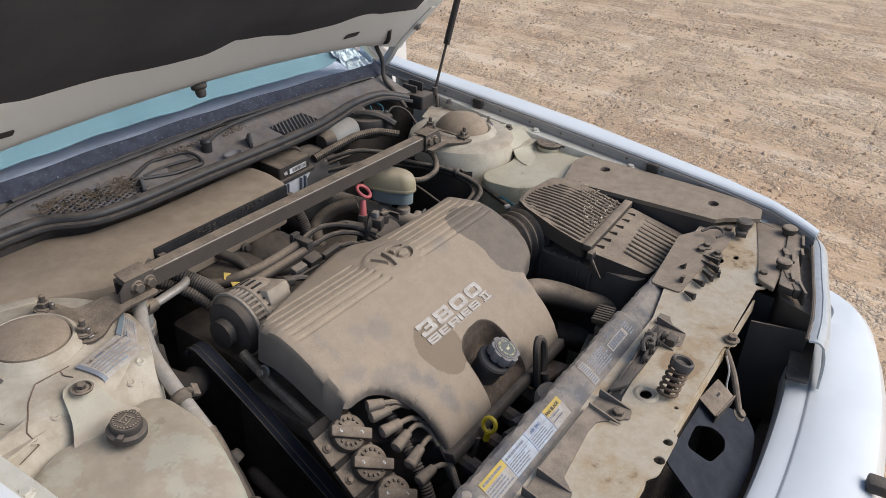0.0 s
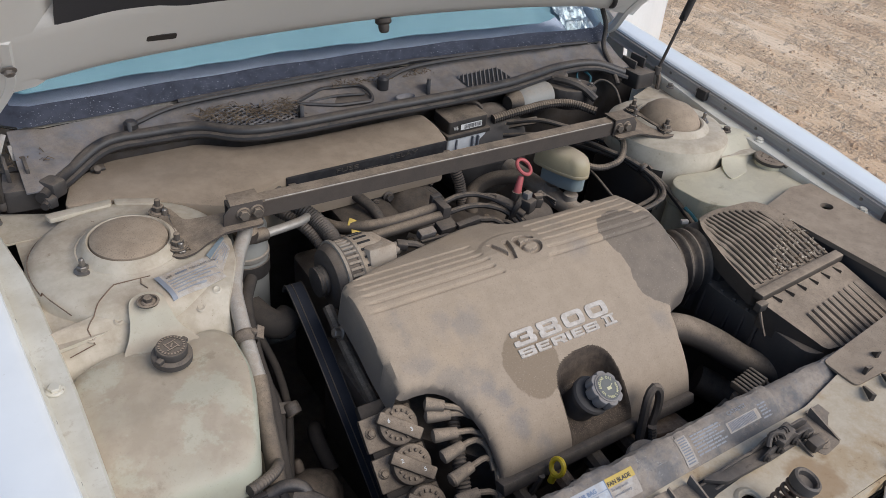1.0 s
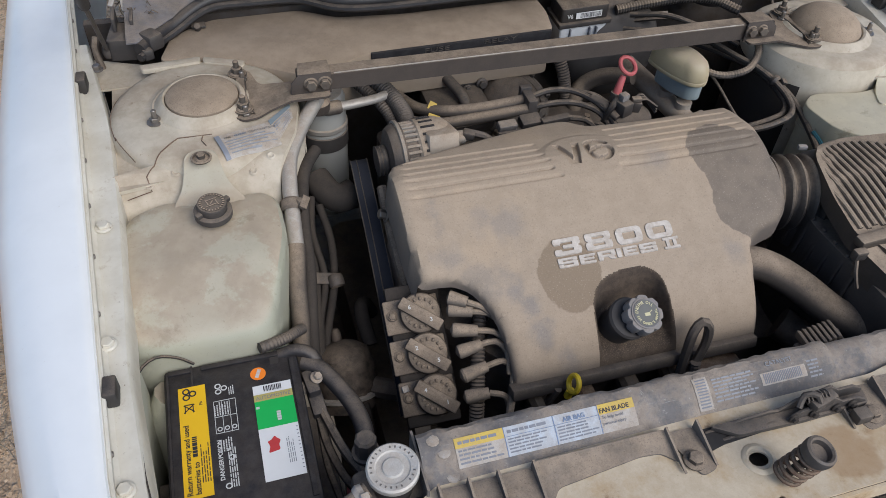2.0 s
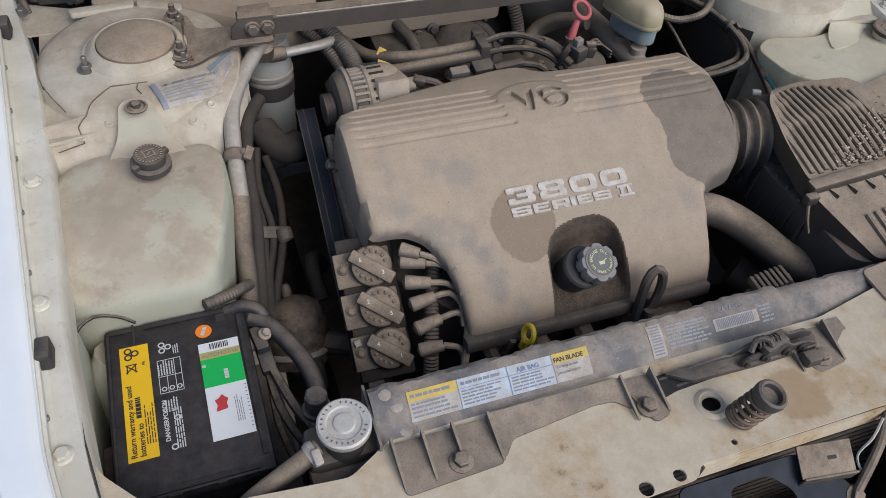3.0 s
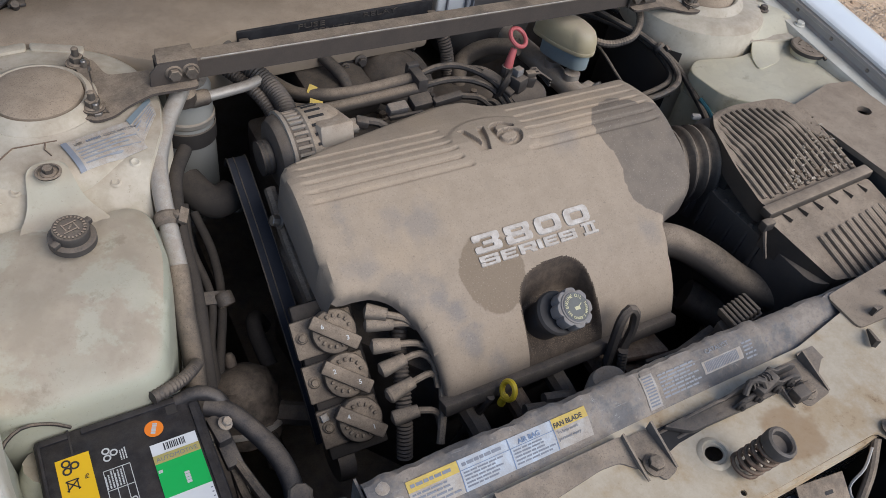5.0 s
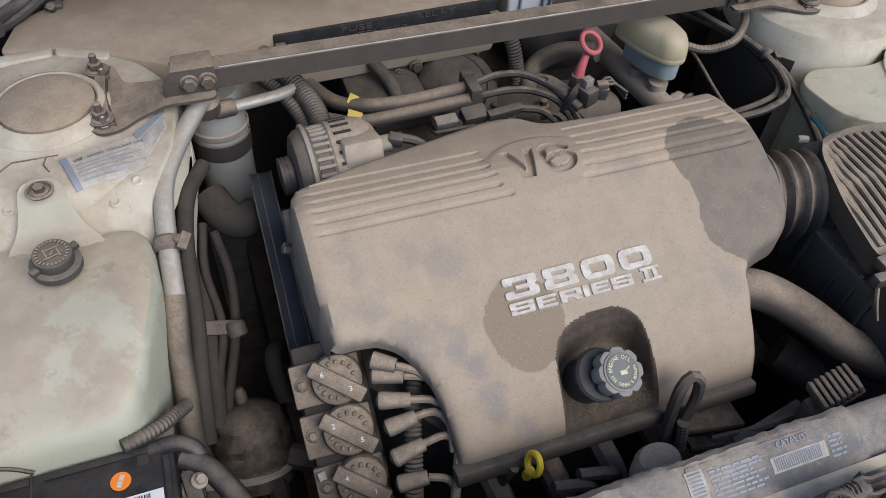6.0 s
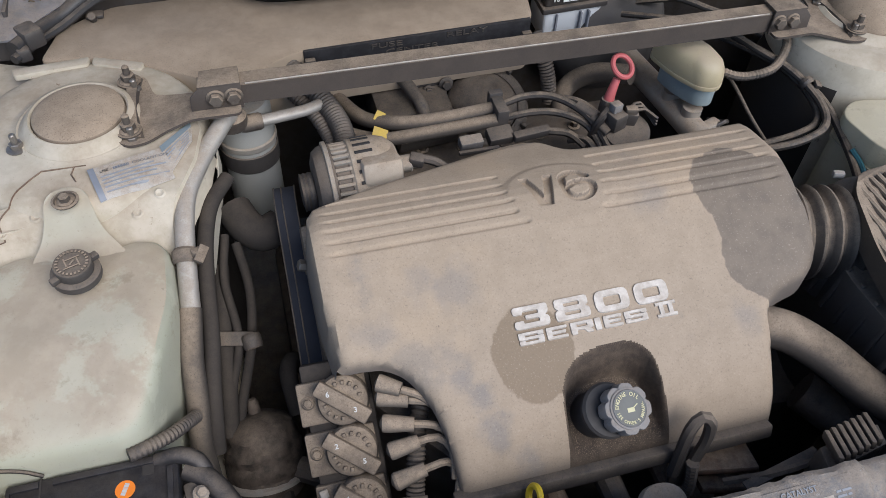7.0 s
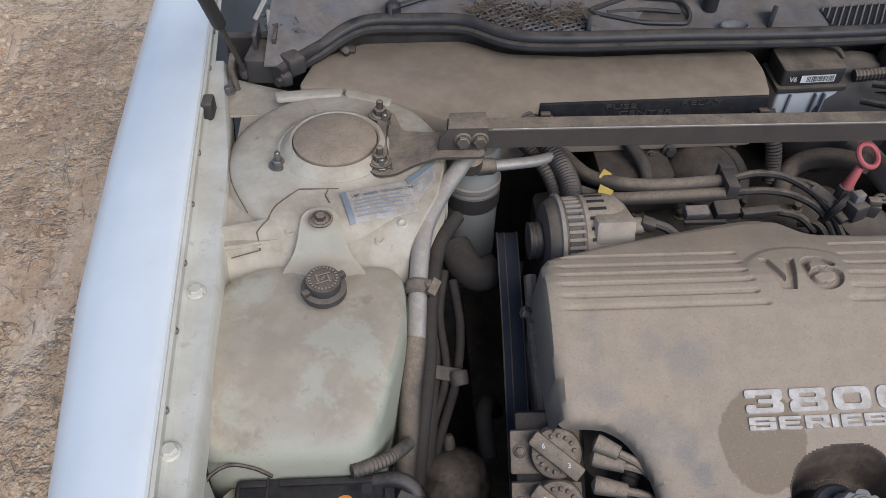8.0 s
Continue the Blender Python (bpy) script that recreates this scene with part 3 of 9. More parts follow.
def part(name, bm, material, parent=None, label="", smooth=32):
    """Links a bmesh as one mesh object under a thing or a part."""
    me = bpy.data.meshes.new(name)
    bm.to_mesh(me)
    bm.free()
    me.materials.append(M[material])
    if smooth:
        me.shade_smooth()
        me.set_sharp_from_angle(angle=radians(smooth))
    ob = new(name, me)
    if parent:
        ob.parent = parent
        if not parent.parent:
            ob.matrix_parent_inverse = Matrix.Translation(-Vector(parent.location))
    if label:
        ob["label"] = label
    return ob


def lone(name, bm, material, label, category, group="", kind="", smooth=32):
    """A thing of one mesh."""
    return tagged(part(name, bm, material, None, "", smooth), label, category, group, kind)


def smooth_step(t):
    t = max(0.0, min(1.0, t))
    return t * t * (3 - 2 * t)


def curve_at(table, y):
    """Linear look-up in rows of (y, value...)."""
    return [float(np.interp(y, [r[0] for r in table], [r[k] for r in table])) for k in range(1, len(table[0]))]

# ---------------------------------------------------------------- ground
def ground_height(x, y):
    near = max(0.0, 1.0 - math.hypot(x, y) / 9.0)
    return near * (0.016 * noise.noise((x * 1.3, y * 1.3, 0)) + 0.009 * noise.noise((x * 5, y * 5, 2))) - 0.004


def build_ground():
    bm = bmesh.new()
    axis = [-3000, -600, -150, -50, -22, *np.arange(-11, 11.01, 0.16), 22, 50, 150, 600, 3000]
    vs = [[bm.verts.new((x, y, ground_height(x, y))) for y in axis] for x in axis]
    for i in range(len(axis) - 1):
        for j in range(len(axis) - 1):
            bm.faces.new((vs[i][j], vs[i + 1][j], vs[i + 1][j + 1], vs[i][j + 1]))
    g = part("ground", bm, "sand")
    tagged(g, "dry sandy dirt yard with pebbles and tyre scuffs", "ground", kind="structure")


def build_pebbles():
    """Loose stones and clods, uncountable, in drifts on both sides of the car."""
    r = random.Random(4)
    verts, faces = [], []
    shape = ((1, 0, 0.0), (0.3, 0.95, 0.0), (-0.8, 0.6, 0.0), (-0.8, -0.6, 0.0), (0.3, -0.95, 0.0), (0.35, 0.25, 0.75), (-0.4, 0.1, 0.85), (0.0, -0.4, 0.7))
    sides = ((0, 1, 5), (1, 2, 6, 5), (2, 3, 6), (3, 4, 7, 6), (4, 0, 5, 7), (5, 6, 7))
    made = 0
    while made < 17000:
        if made % 5 < 3:
            x, y = 1.15 + 6.0 * r.random() ** 1.3, -2.4 + 7.5 * r.random()
            drift = noise.noise((x * 1.9, y * 0.55, 3.0)) + 0.5 * noise.noise((x * 6.0, y * 2.0, 5.0))
            s = 0.0030 + 0.018 * r.random() ** 7 + 0.0007 * max(0, x)
        else:
            x, y = -1.02 - 1.5 * r.random(), -1.0 + 3.4 * r.random()
            drift = 0.25 + noise.noise((x * 4.0, y * 3.0, 3.0))
            s = 0.0030 + 0.014 * r.random() ** 5
        if drift < 0.42 * r.random() - 0.05:
            continue
        made += 1
        z, a, k = ground_height(x, y) - s * 0.15, 6.28 * r.random(), len(verts)
        ca, sa, flat = math.cos(a), math.sin(a), 0.6 + 0.5 * r.random()
        for px, py, pz in shape:
            j = s * (0.7 + 0.6 * r.random())
            verts.append((x + j * (px * ca - py * sa * flat), y + j * (px * sa + py * ca * flat), z + s * pz * (0.5 + 0.7 * r.random())))
        faces.extend(tuple(k + i for i in f) for f in sides)
    me = bpy.data.meshes.new("pebbles")
    me.from_pydata(verts, [], faces)
    bm = bmesh.new()
    bm.from_mesh(me)
    bpy.data.meshes.remove(me)
    lone("pebbles", bm, "pebble", "scattered small brown stones and dirt clods", "pebbles", kind="stuff", smooth=0)


def straw_blades(bm, r, n, place, length=0.09, lift=0.02):
    for _ in range(n):
        x, y, z = place()
        a, l = r.random() * math.pi * 2, length * (0.4 + r.random())
        w = 0.0005 + 0.0005 * r.random() + (0.0006 if length > 0.05 else 0.0)
        p0, p2 = Vector((x, y, z)), Vector((x + l * math.cos(a), y + l * math.sin(a), z + lift * r.random()))
        p1 = (p0 + p2) / 2 + Vector((0.25 * l * (r.random() - 0.5), 0.25 * l * (r.random() - 0.5), lift * r.random()))
        side = Vector((-math.sin(a), math.cos(a), 0)) * w
        rows = [[bm.verts.new(p + side), bm.verts.new(p - side), bm.verts.new(p + Vector((0, 0, w * 1.5)))] for p in (p0, p1, p2)]
        for u, v in zip(rows, rows[1:]):
            for i in range(3):
                bm.faces.new((u[i], u[(i + 1) % 3], v[(i + 1) % 3], v[i]))


def build_ground_straw():
    r = random.Random(9)
    bm = bmesh.new()

    def left():
        x, y = -1.05 - 1.5 * r.random(), -1.2 + 3.8 * r.random()
        return x, y, ground_height(x, y) + 0.003

    def right():
        x, y = 1.2 + 6 * r.random(), -2.5 + 8 * r.random()
        return x, y, ground_height(x, y) + 0.003
    straw_blades(bm, r, 1100, left, 0.055, 0.012)
    straw_blades(bm, r, 260, left, 0.14, 0.022)
    straw_blades(bm, r, 70, right, 0.06, 0.02)
    lone("straw", bm, "twig", "sparse dry straw and dead stalks on dirt", "straw", kind="stuff", smooth=0)


build_ground()

# ---------------------------------------------------------------- the car's body
car = thing("car", (0, 0.8, 0), "white sedan with its hood propped open, dusty engine bay", "car")

# fender lines: y, x of the flange's inner edge, x of the lip, x of the outer edge, height of the flange
FENDER = [
    (-0.893, 0.610, 0.662, 0.712, 0.834),
    (-0.86, 0.642, 0.688, 0.742, 0.836),
    (-0.78, 0.690, 0.730, 0.790, 0.842),
    (-0.65, 0.716, 0.754, 0.842, 0.850),
    (-0.48, 0.733, 0.766, 0.873, 0.862),
    (-0.24, 0.738, 0.782, 0.905, 0.878),
    (0.00, 0.752, 0.798, 0.922, 0.892),
    (0.20, 0.785, 0.812, 0.932, 0.902),
    (0.48, 0.815, 0.834, 0.943, 0.918),
]


def fender_skin(side):
    y0, y1 = FENDER[0][0], 0.50

    def f(u, v):
        y = y0 + (y1 - y0) * u
        xi, xl, xo, z = curve_at(FENDER, y)
        prof = [(xl - 0.003, z + 0.030), (xl - 0.001, z + 0.034), (xl + 0.004, z + 0.037), (xl + 0.012, z + 0.038), ((xl + xo) / 2, z + 0.036), (xo - 0.03, z + 0.026), (xo - 0.010, z + 0.010), (xo, z - 0.012), (xo + 0.012, z - 0.06), (xo + 0.022, z - 0.14), (xo + 0.024, z - 0.25), (xo + 0.015, z - 0.40), (xo - 0.01, z - 0.58)]
        k = v * (len(prof) - 1)
        i = min(int(k), len(prof) - 2)
        a, b = prof[i], prof[i + 1]
        t = k - i
        return Vector((side * (a[0] + (b[0] - a[0]) * t), y, a[1] + (b[1] - a[1]) * t))
    bm = sheet(f, 60, 24, 0.0015)
    return bm


def fender_lip(side):
    """The upright inner face of the fender, from the flange to the top edge."""
    def f(u, v):
        y = FENDER[0][0] + (0.50 - FENDER[0][0]) * u
        xi, xl, xo, z = curve_at(FENDER, y)
        prof = [(xl - 0.010, z + 0.001), (xl - 0.005, z + 0.006), (xl - 0.005, z + 0.018), (xl - 0.007, z + 0.020), (xl - 0.007, z + 0.025), (xl - 0.0035, z + 0.027), (xl - 0.0035, z + 0.0305)]
        k = v * (len(prof) - 1)
        i = min(int(k), len(prof) - 2)
        t = k - i
        a, b = prof[i], prof[i + 1]
        return Vector((side * (a[0] + (b[0] - a[0]) * t), y, a[1] + (b[1] - a[1]) * t))
    return sheet(f, 60, 12, 0.001)


def fender_flange(side):
    """The painted channel with its bolts that runs inside the fender."""
    def f(u, v):
        y = -0.86 + (0.24 + 0.86) * u
        xi, xl, xo, z = curve_at(FENDER, y)
        prof = [(xi - 0.002, z - 0.05), (xi, z - 0.006), (xi + 0.003, z), (xl - 0.010, z), (xl - 0.0045, z + 0.004)]
        k = v * (len(prof) - 1)
        i = min(int(k), len(prof) - 2)
        t = k - i
        a, b = prof[i], prof[i + 1]
        return Vector((side * (a[0] + (b[0] - a[0]) * t), y, a[1] + (b[1] - a[1]) * t))
    return sheet(f, 44, 8, 0.0015)


def bumper_stop(x, y, z):
    return moved(merge(cbox(0.016, 0.03, 0.026, 0.003), moved(cbox(0.008, 0.022, 0.012, 0.002), pose(0, 0, -0.016))), pose(x, y, z))


for side, word in ((-1, "near"), (1, "far")):
    fen = part("fender", fender_skin(side), "paint", car, "white painted front fender")
    part("inner_lip", fender_lip(side), "lip" if side > 0 else "flange", fen, "dusty grey inner lip" if side > 0 else "pale inner lip")
    fl = part("flange", fender_flange(side), "flange", fen, "pale painted inner fender flange")
    for y in (-0.235, -0.44, -0.64) if side < 0 else (-0.13, -0.42, -0.66):
        xi, xl, xo, z = curve_at(FENDER, y)
        part("bolt", moved(hexbolt(0.0085, 0.008, 1.4), pose(side * (xi + 0.024 if side < 0 else xl - 0.022), y, z + 0.0015)), "flange", fen)
    for y in (0.075, -0.475) if side > 0 else (0.10, -0.52):
        xi, xl, xo, z = curve_at(FENDER, y)
        part("stop", bumper_stop(side * (xl - 0.012), y, z + 0.016), "rubber", fen, "black rubber stop")
    for k in range(11):
        y = 0.30 - 0.1 * k
        xi, xl, xo, z = curve_at(FENDER, y)
        part("rivet", moved(lathe([(0, 0.003), (0.003, 0.0025), (0.0045, 0)], 10), aimed((side * (xl - 0.0055), y, z + 0.014), (-side, 0, 0))), "steel", fen)

# inner wheel-house walls, below the flanges
for side in (-1, 1):
    def apron(u, v, side=side):
        y = -0.80 + 1.05 * u
        xi = curve_at(FENDER, y)[0]
        return Vector((side * (xi + 0.003 + 0.05 * v), y, 0.850 - 0.50 * v))
    part("apron", sheet(apron, 12, 4, 0.002), "grime_shade", car, "dark inner wheel-house panel")


def tower(cx, cy, side):
    """A pressed strut tower: barrel, flat top and raised ring."""
    prof = [(0.072, 0.905), (0.080, 0.907), (0.086, 0.903), (0.094, 0.902), (0.112, 0.902), (0.128, 0.899), (0.139, 0.890), (0.144, 0.872), (0.146, 0.845), (0.147, 0.832), (0.147, 0.818), (0.148, 0.80), (0.149, 0.70), (0.150, 0.56), (0.150, 0.42)]
    if side < 0:
        prof[4:9] = [(0.112, 0.902), (0.136, 0.8995), (0.146, 0.895), (0.153, 0.885), (0.157, 0.865), (0.159, 0.845)]
    bm = lathe(prof, 96)
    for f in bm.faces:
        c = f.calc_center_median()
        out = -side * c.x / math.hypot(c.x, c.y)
        # lower inward walls go near-black: the bay's shade put into the colour
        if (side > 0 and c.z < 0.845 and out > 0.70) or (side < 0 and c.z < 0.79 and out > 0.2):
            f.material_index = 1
    bm.transform(pose(cx, cy, 0))
    return bm


TWR = (0.605, 0.008)
for side in (-1, 1):
    cx, cy = side * TWR[0], TWR[1]
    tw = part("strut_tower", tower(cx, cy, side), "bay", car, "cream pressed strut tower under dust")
    tw.data.materials.append(M["grime_shade"])
    ring = [(0.0585, 0.900), (0.0595, 0.918), (0.062, 0.9205), (0.066, 0.919), (0.072, 0.912), (0.079, 0.905), (0.084, 0.901)] if side < 0 else [(0.068, 0.902), (0.072, 0.912), (0.076, 0.9135), (0.083, 0.909), (0.092, 0.901)]
    dome = [(0, 0.930), (0.03, 0.9292), (0.048, 0.927), (0.0575, 0.921), (0.059, 0.912)] if side < 0 else [(0, 0.948), (0.025, 0.946), (0.045, 0.939), (0.060, 0.926), (0.068, 0.912), (0.070, 0.905)]
    part("tower_ring", moved(lathe(ring, 40), pose(cx, cy, 0) @ Matrix.Diagonal((1, 1.03, 1, 1))), "bay", tw)
    part("strut_cap", moved(lathe(dome, 36), pose(cx, cy, 0) @ Matrix.Diagonal((1, 1.03, 1, 1))), "thick_dust", tw, "dust-covered dome cap")
    for ang in ((205, 320, 35) if side < 0 else (150, 215, 335)):
        a = radians(ang)
        px, py = cx + 0.084 * math.cos(a), cy + 0.084 * math.sin(a)
        part("stud", merge(moved(hexbolt(0.0085, 0.010, 1.6), pose(px, py, 0.9035)), moved(lathe([(0.0042, 0), (0.0042, 0.013), (0.003, 0.0145), (0, 0.0145)], 10), pose(px, py, 0.912))), "steel", tw)
    for k in range(7):
        a = radians((-118 + 22 * k) if side > 0 else (-95 + 22 * k))
        part("dimple", moved(lathe([(0, 0.001), (0.004, 0.0012), (0.0065, 0.0026), (0.009, 0)], 12), aimed((cx + 0.1555 * math.cos(a), cy + 0.1555 * math.sin(a), 0.815), (math.cos(a), math.sin(a), 0.15))), "bay", tw)
    # sheet that ties the tower to the wheel-house flange
    tie = [(side * 0.756, 0.16), (side * 0.60, 0.165), (side * 0.58, 0.10), (side * 0.60, -0.05), (side * 0.63, -0.135), (side * 0.752, -0.155)]
    part("tower_deck", plate(rounded(tie, 0.012, 3), [], 0.868, 0.874), "bay", tw)

# left tower: two plates folded forward, with a seam and pressings
def left_apron_plates():
    """Sloping sheets in front of the near tower, down to the bottle."""
    drop = lambda x, y: 0.899 - 0.05 * smooth_step((-0.05 - y) / 0.10) * 0.3 - 0.075 * smooth_step((-0.125 - y) / 0.075)
    skin = [(-0.755, -0.13), (-0.69, -0.118), (-0.632, -0.055), (-0.60, -0.06), (-0.535, -0.07), (-0.462, -0.012), (-0.457, -0.03), (-0.468, -0.083), (-0.490, -0.125), (-0.506, -0.151), (-0.515, -0.20), (-0.66, -0.20), (-0.75, -0.20)]
    bm = bmesh.new()
    bm.faces.new([bm.verts.new((x, y, 0)) for x, y in rounded(skin, 0.010, 3)])
    for y in np.arange(-0.19, 0.0, 0.010):
        bmesh.ops.bisect_plane(bm, geom=[*bm.verts, *bm.edges, *bm.faces], plane_co=(0, y, 0), plane_no=(0, 1, 0))
    for v in bm.verts:
        v.co.z = drop(v.co.x, v.co.y)
    rim_edges = bmesh.ops.extrude_edge_only(bm, edges=[e for e in bm.edges if e.is_boundary])
    for v in rim_edges["geom"]:
        if isinstance(v, bmesh.types.BMVert):
            v.co.z -= 0.06 if v.co.x > -0.53 else 0.004
            v.co.x += 0.010 if v.co.x > -0.53 else 0.0
    bmesh.ops.recalc_face_normals(bm, faces=bm.faces)
    p = part("tower_apron", bm, "bay", car, "cream apron plate with paper label", smooth=50)
    for x, y in ((-0.70, -0.145), (-0.545, -0.145), (-0.515, -0.13), (-0.66, -0.135)):
        part("pressing", moved(lathe([(0, -0.001), (0.003, 0.0005), (0.005, 0.0015), (0.0075, 0)], 12), pose(x, y, drop(x, y) + 0.0005, 25)), "bay", p)
    strip = [(-0.705, 0.150), (-0.60, 0.158), (-0.602, 0.140), (-0.70, 0.132)]
    part("foam_strip", prism(rounded(strip, 0.004, 2), 0.895, 0.9045, 0.002), "bay", p, "pale foam strip")
    strip = [(-0.595, 0.157), (-0.525, 0.128), (-0.530, 0.112), (-0.597, 0.140)]
    part("foam_strip", prism(rounded(strip, 0.004, 2), 0.895, 0.904, 0.002), "bay", p, "pale foam strip")
    return p


left_apron_plates()


def near_sheet(x, y):
    """Height of the near tower's top and of the plates folded down in front of it."""
    r = math.hypot(x + 0.605, y - 0.008)
    crown = float(np.interp(r, (0.10, 0.112, 0.136, 0.146, 0.153, 0.157), (0.902, 0.902, 0.8995, 0.895, 0.885, 0.865)))
    fold = 0.899 - 0.015 * smooth_step((-0.05 - y) / 0.10) - 0.075 * smooth_step((-0.125 - y) / 0.075)
    return max(crown, fold) if y < -0.05 else crown


SEAMS = [
    [(-0.598, -0.079), (-0.650, -0.078), (-0.676, -0.104), (-0.702, -0.136), (-0.698, -0.153), (-0.733, -0.166)],
    [(-0.612, -0.079), (-0.615, -0.092), (-0.609, -0.106)],
    [(-0.716, -0.108), (-0.741, -0.058), (-0.752, 0.0), (-0.745, 0.06), (-0.722, 0.105), (-0.690, 0.135)],
]
for pts in SEAMS:
    run = spline([(x, y, 0) for x, y in pts], 0.006) if len(pts) == 6 and pts[0][0] < -0.7 else [Vector((*pts[i], 0)).lerp(Vector((*pts[i + 1], 0)), k / 8) for i in range(len(pts) - 1) for k in range(9)]
    part("seam", tube([(p.x, p.y, near_sheet(p.x, p.y) + 0.0010) for p in run], 0.0009, 6, 0.006, straight=True), "rust", car, "dark panel seam")

def near_wall(u, v):
    """The painted wheel-house lip that drops from the near tower and tapers out towards the front."""
    y = 0.02 - 0.24 * u
    x = float(np.interp(y, (-0.34, -0.22, -0.10, -0.03, 0.02), (-0.505, -0.487, -0.466, -0.452, -0.450)))
    return Vector((x + 0.004, y, 0.822 - 0.040 * u - (0.036 - 0.026 * smooth_step((u - 0.7) / 0.3)) * v))


part("wheel_house", sheet(near_wall, 18, 6, 0.002), "flange", car, "pale painted wheel-house lip")
part("frame_rail", prism(rounded([(-0.575, 0.20), (-0.485, 0.20), (-0.478, -0.20), (-0.490, -0.52), (-0.575, -0.52)], 0.012, 3), 0.42, 0.545, 0.006), "bay", car, "cream painted frame rail")

# front cross panel, rusted, with its holes
PANEL_Z = 0.818
def build_front_panel():
    outer = [(-0.80, -0.60), (-0.735, -0.60), (-0.71, -0.66), (-0.675, -0.70), (-0.62, -0.725), (-0.46, -0.735), (-0.40, -0.70), (0.20, -0.70), (0.44, -0.66), (0.66, -0.66), (0.70, -0.74), (0.60, -0.86), (0.475, -0.845), (0.44, -0.838), (0.432, -0.852), (0.412, -0.852), (0.405, -0.838), (0.24, -0.838), (0.232, -0.856), (0.205, -0.856), (0.198, -0.838), (-0.075, -0.838), (-0.085, -0.852), (-0.18, -0.855), (-0.20, -0.842), (-0.50, -0.842), (-0.66, -0.82), (-0.78, -0.76)]
    holes = [ring_of(0.422, -0.838, 0.008, n=12), ring_of(-0.105, -0.842, 0.008, n=12), ring_of(-0.150, -0.845, 0.009, n=12), ring_of(-0.02, -0.825, 0.004, n=10), ring_of(0.46, -0.745, 0.011, 0.008, n=12), ring_of(0.49, -0.77, 0.008, 0.006, n=12), ring_of(-0.018, -0.772, 0.013, 0.010, n=14)]
    lift = lambda x, y: 0.03 * max(0.0, min(1.0, (x - 0.15) / 0.35)) + 0.012 * max(0.0, min(1.0, (-0.45 - x) / 0.2))
    p = part("cross_panel", plate(rounded(outer, 0.008, 3), holes, PANEL_Z - 0.003, PANEL_Z, lift), "panel", car, "rust-stained cream radiator cross panel")
    for lip_a, lip_b in ((-0.60, -0.19), (-0.07, 0.20), (0.235, 0.40)):
        part("panel_lip", box(lip_a, lip_b, -0.842, -0.838, PANEL_Z - 0.03, PANEL_Z - 0.003), "panel", p)
    for x, y, z in ((0.217, -0.845, PANEL_Z + 0.008), (0.457, -0.835, PANEL_Z + 0.028), (0.47, -0.70, PANEL_Z + 0.028), (0.60, -0.72, PANEL_Z + 0.030), (0.64, -0.745, PANEL_Z + 0.030)):
        part("bolt", moved(hexbolt(0.009, 0.010, 1.6), pose(x, y, z)), "iron", p)
    return p


build_front_panel()

# hood, propped open on its rear hinges
HINGE_Y, HOOD_ANGLE = 0.335, 47.0
def hood_point(x, s, d=0.0):
    """A place on the hood: s metres up from its rear edge, d metres below its underside."""
    a = radians(HOOD_ANGLE)
    edge = 1.098 - 0.031 * (x / 0.6) ** 2 - 0.05 * max(0.0, abs(x) - 0.55)
    return Vector((x, HINGE_Y - s * math.cos(a) - d * math.sin(a), edge + s * math.sin(a) - d * math.cos(a)))


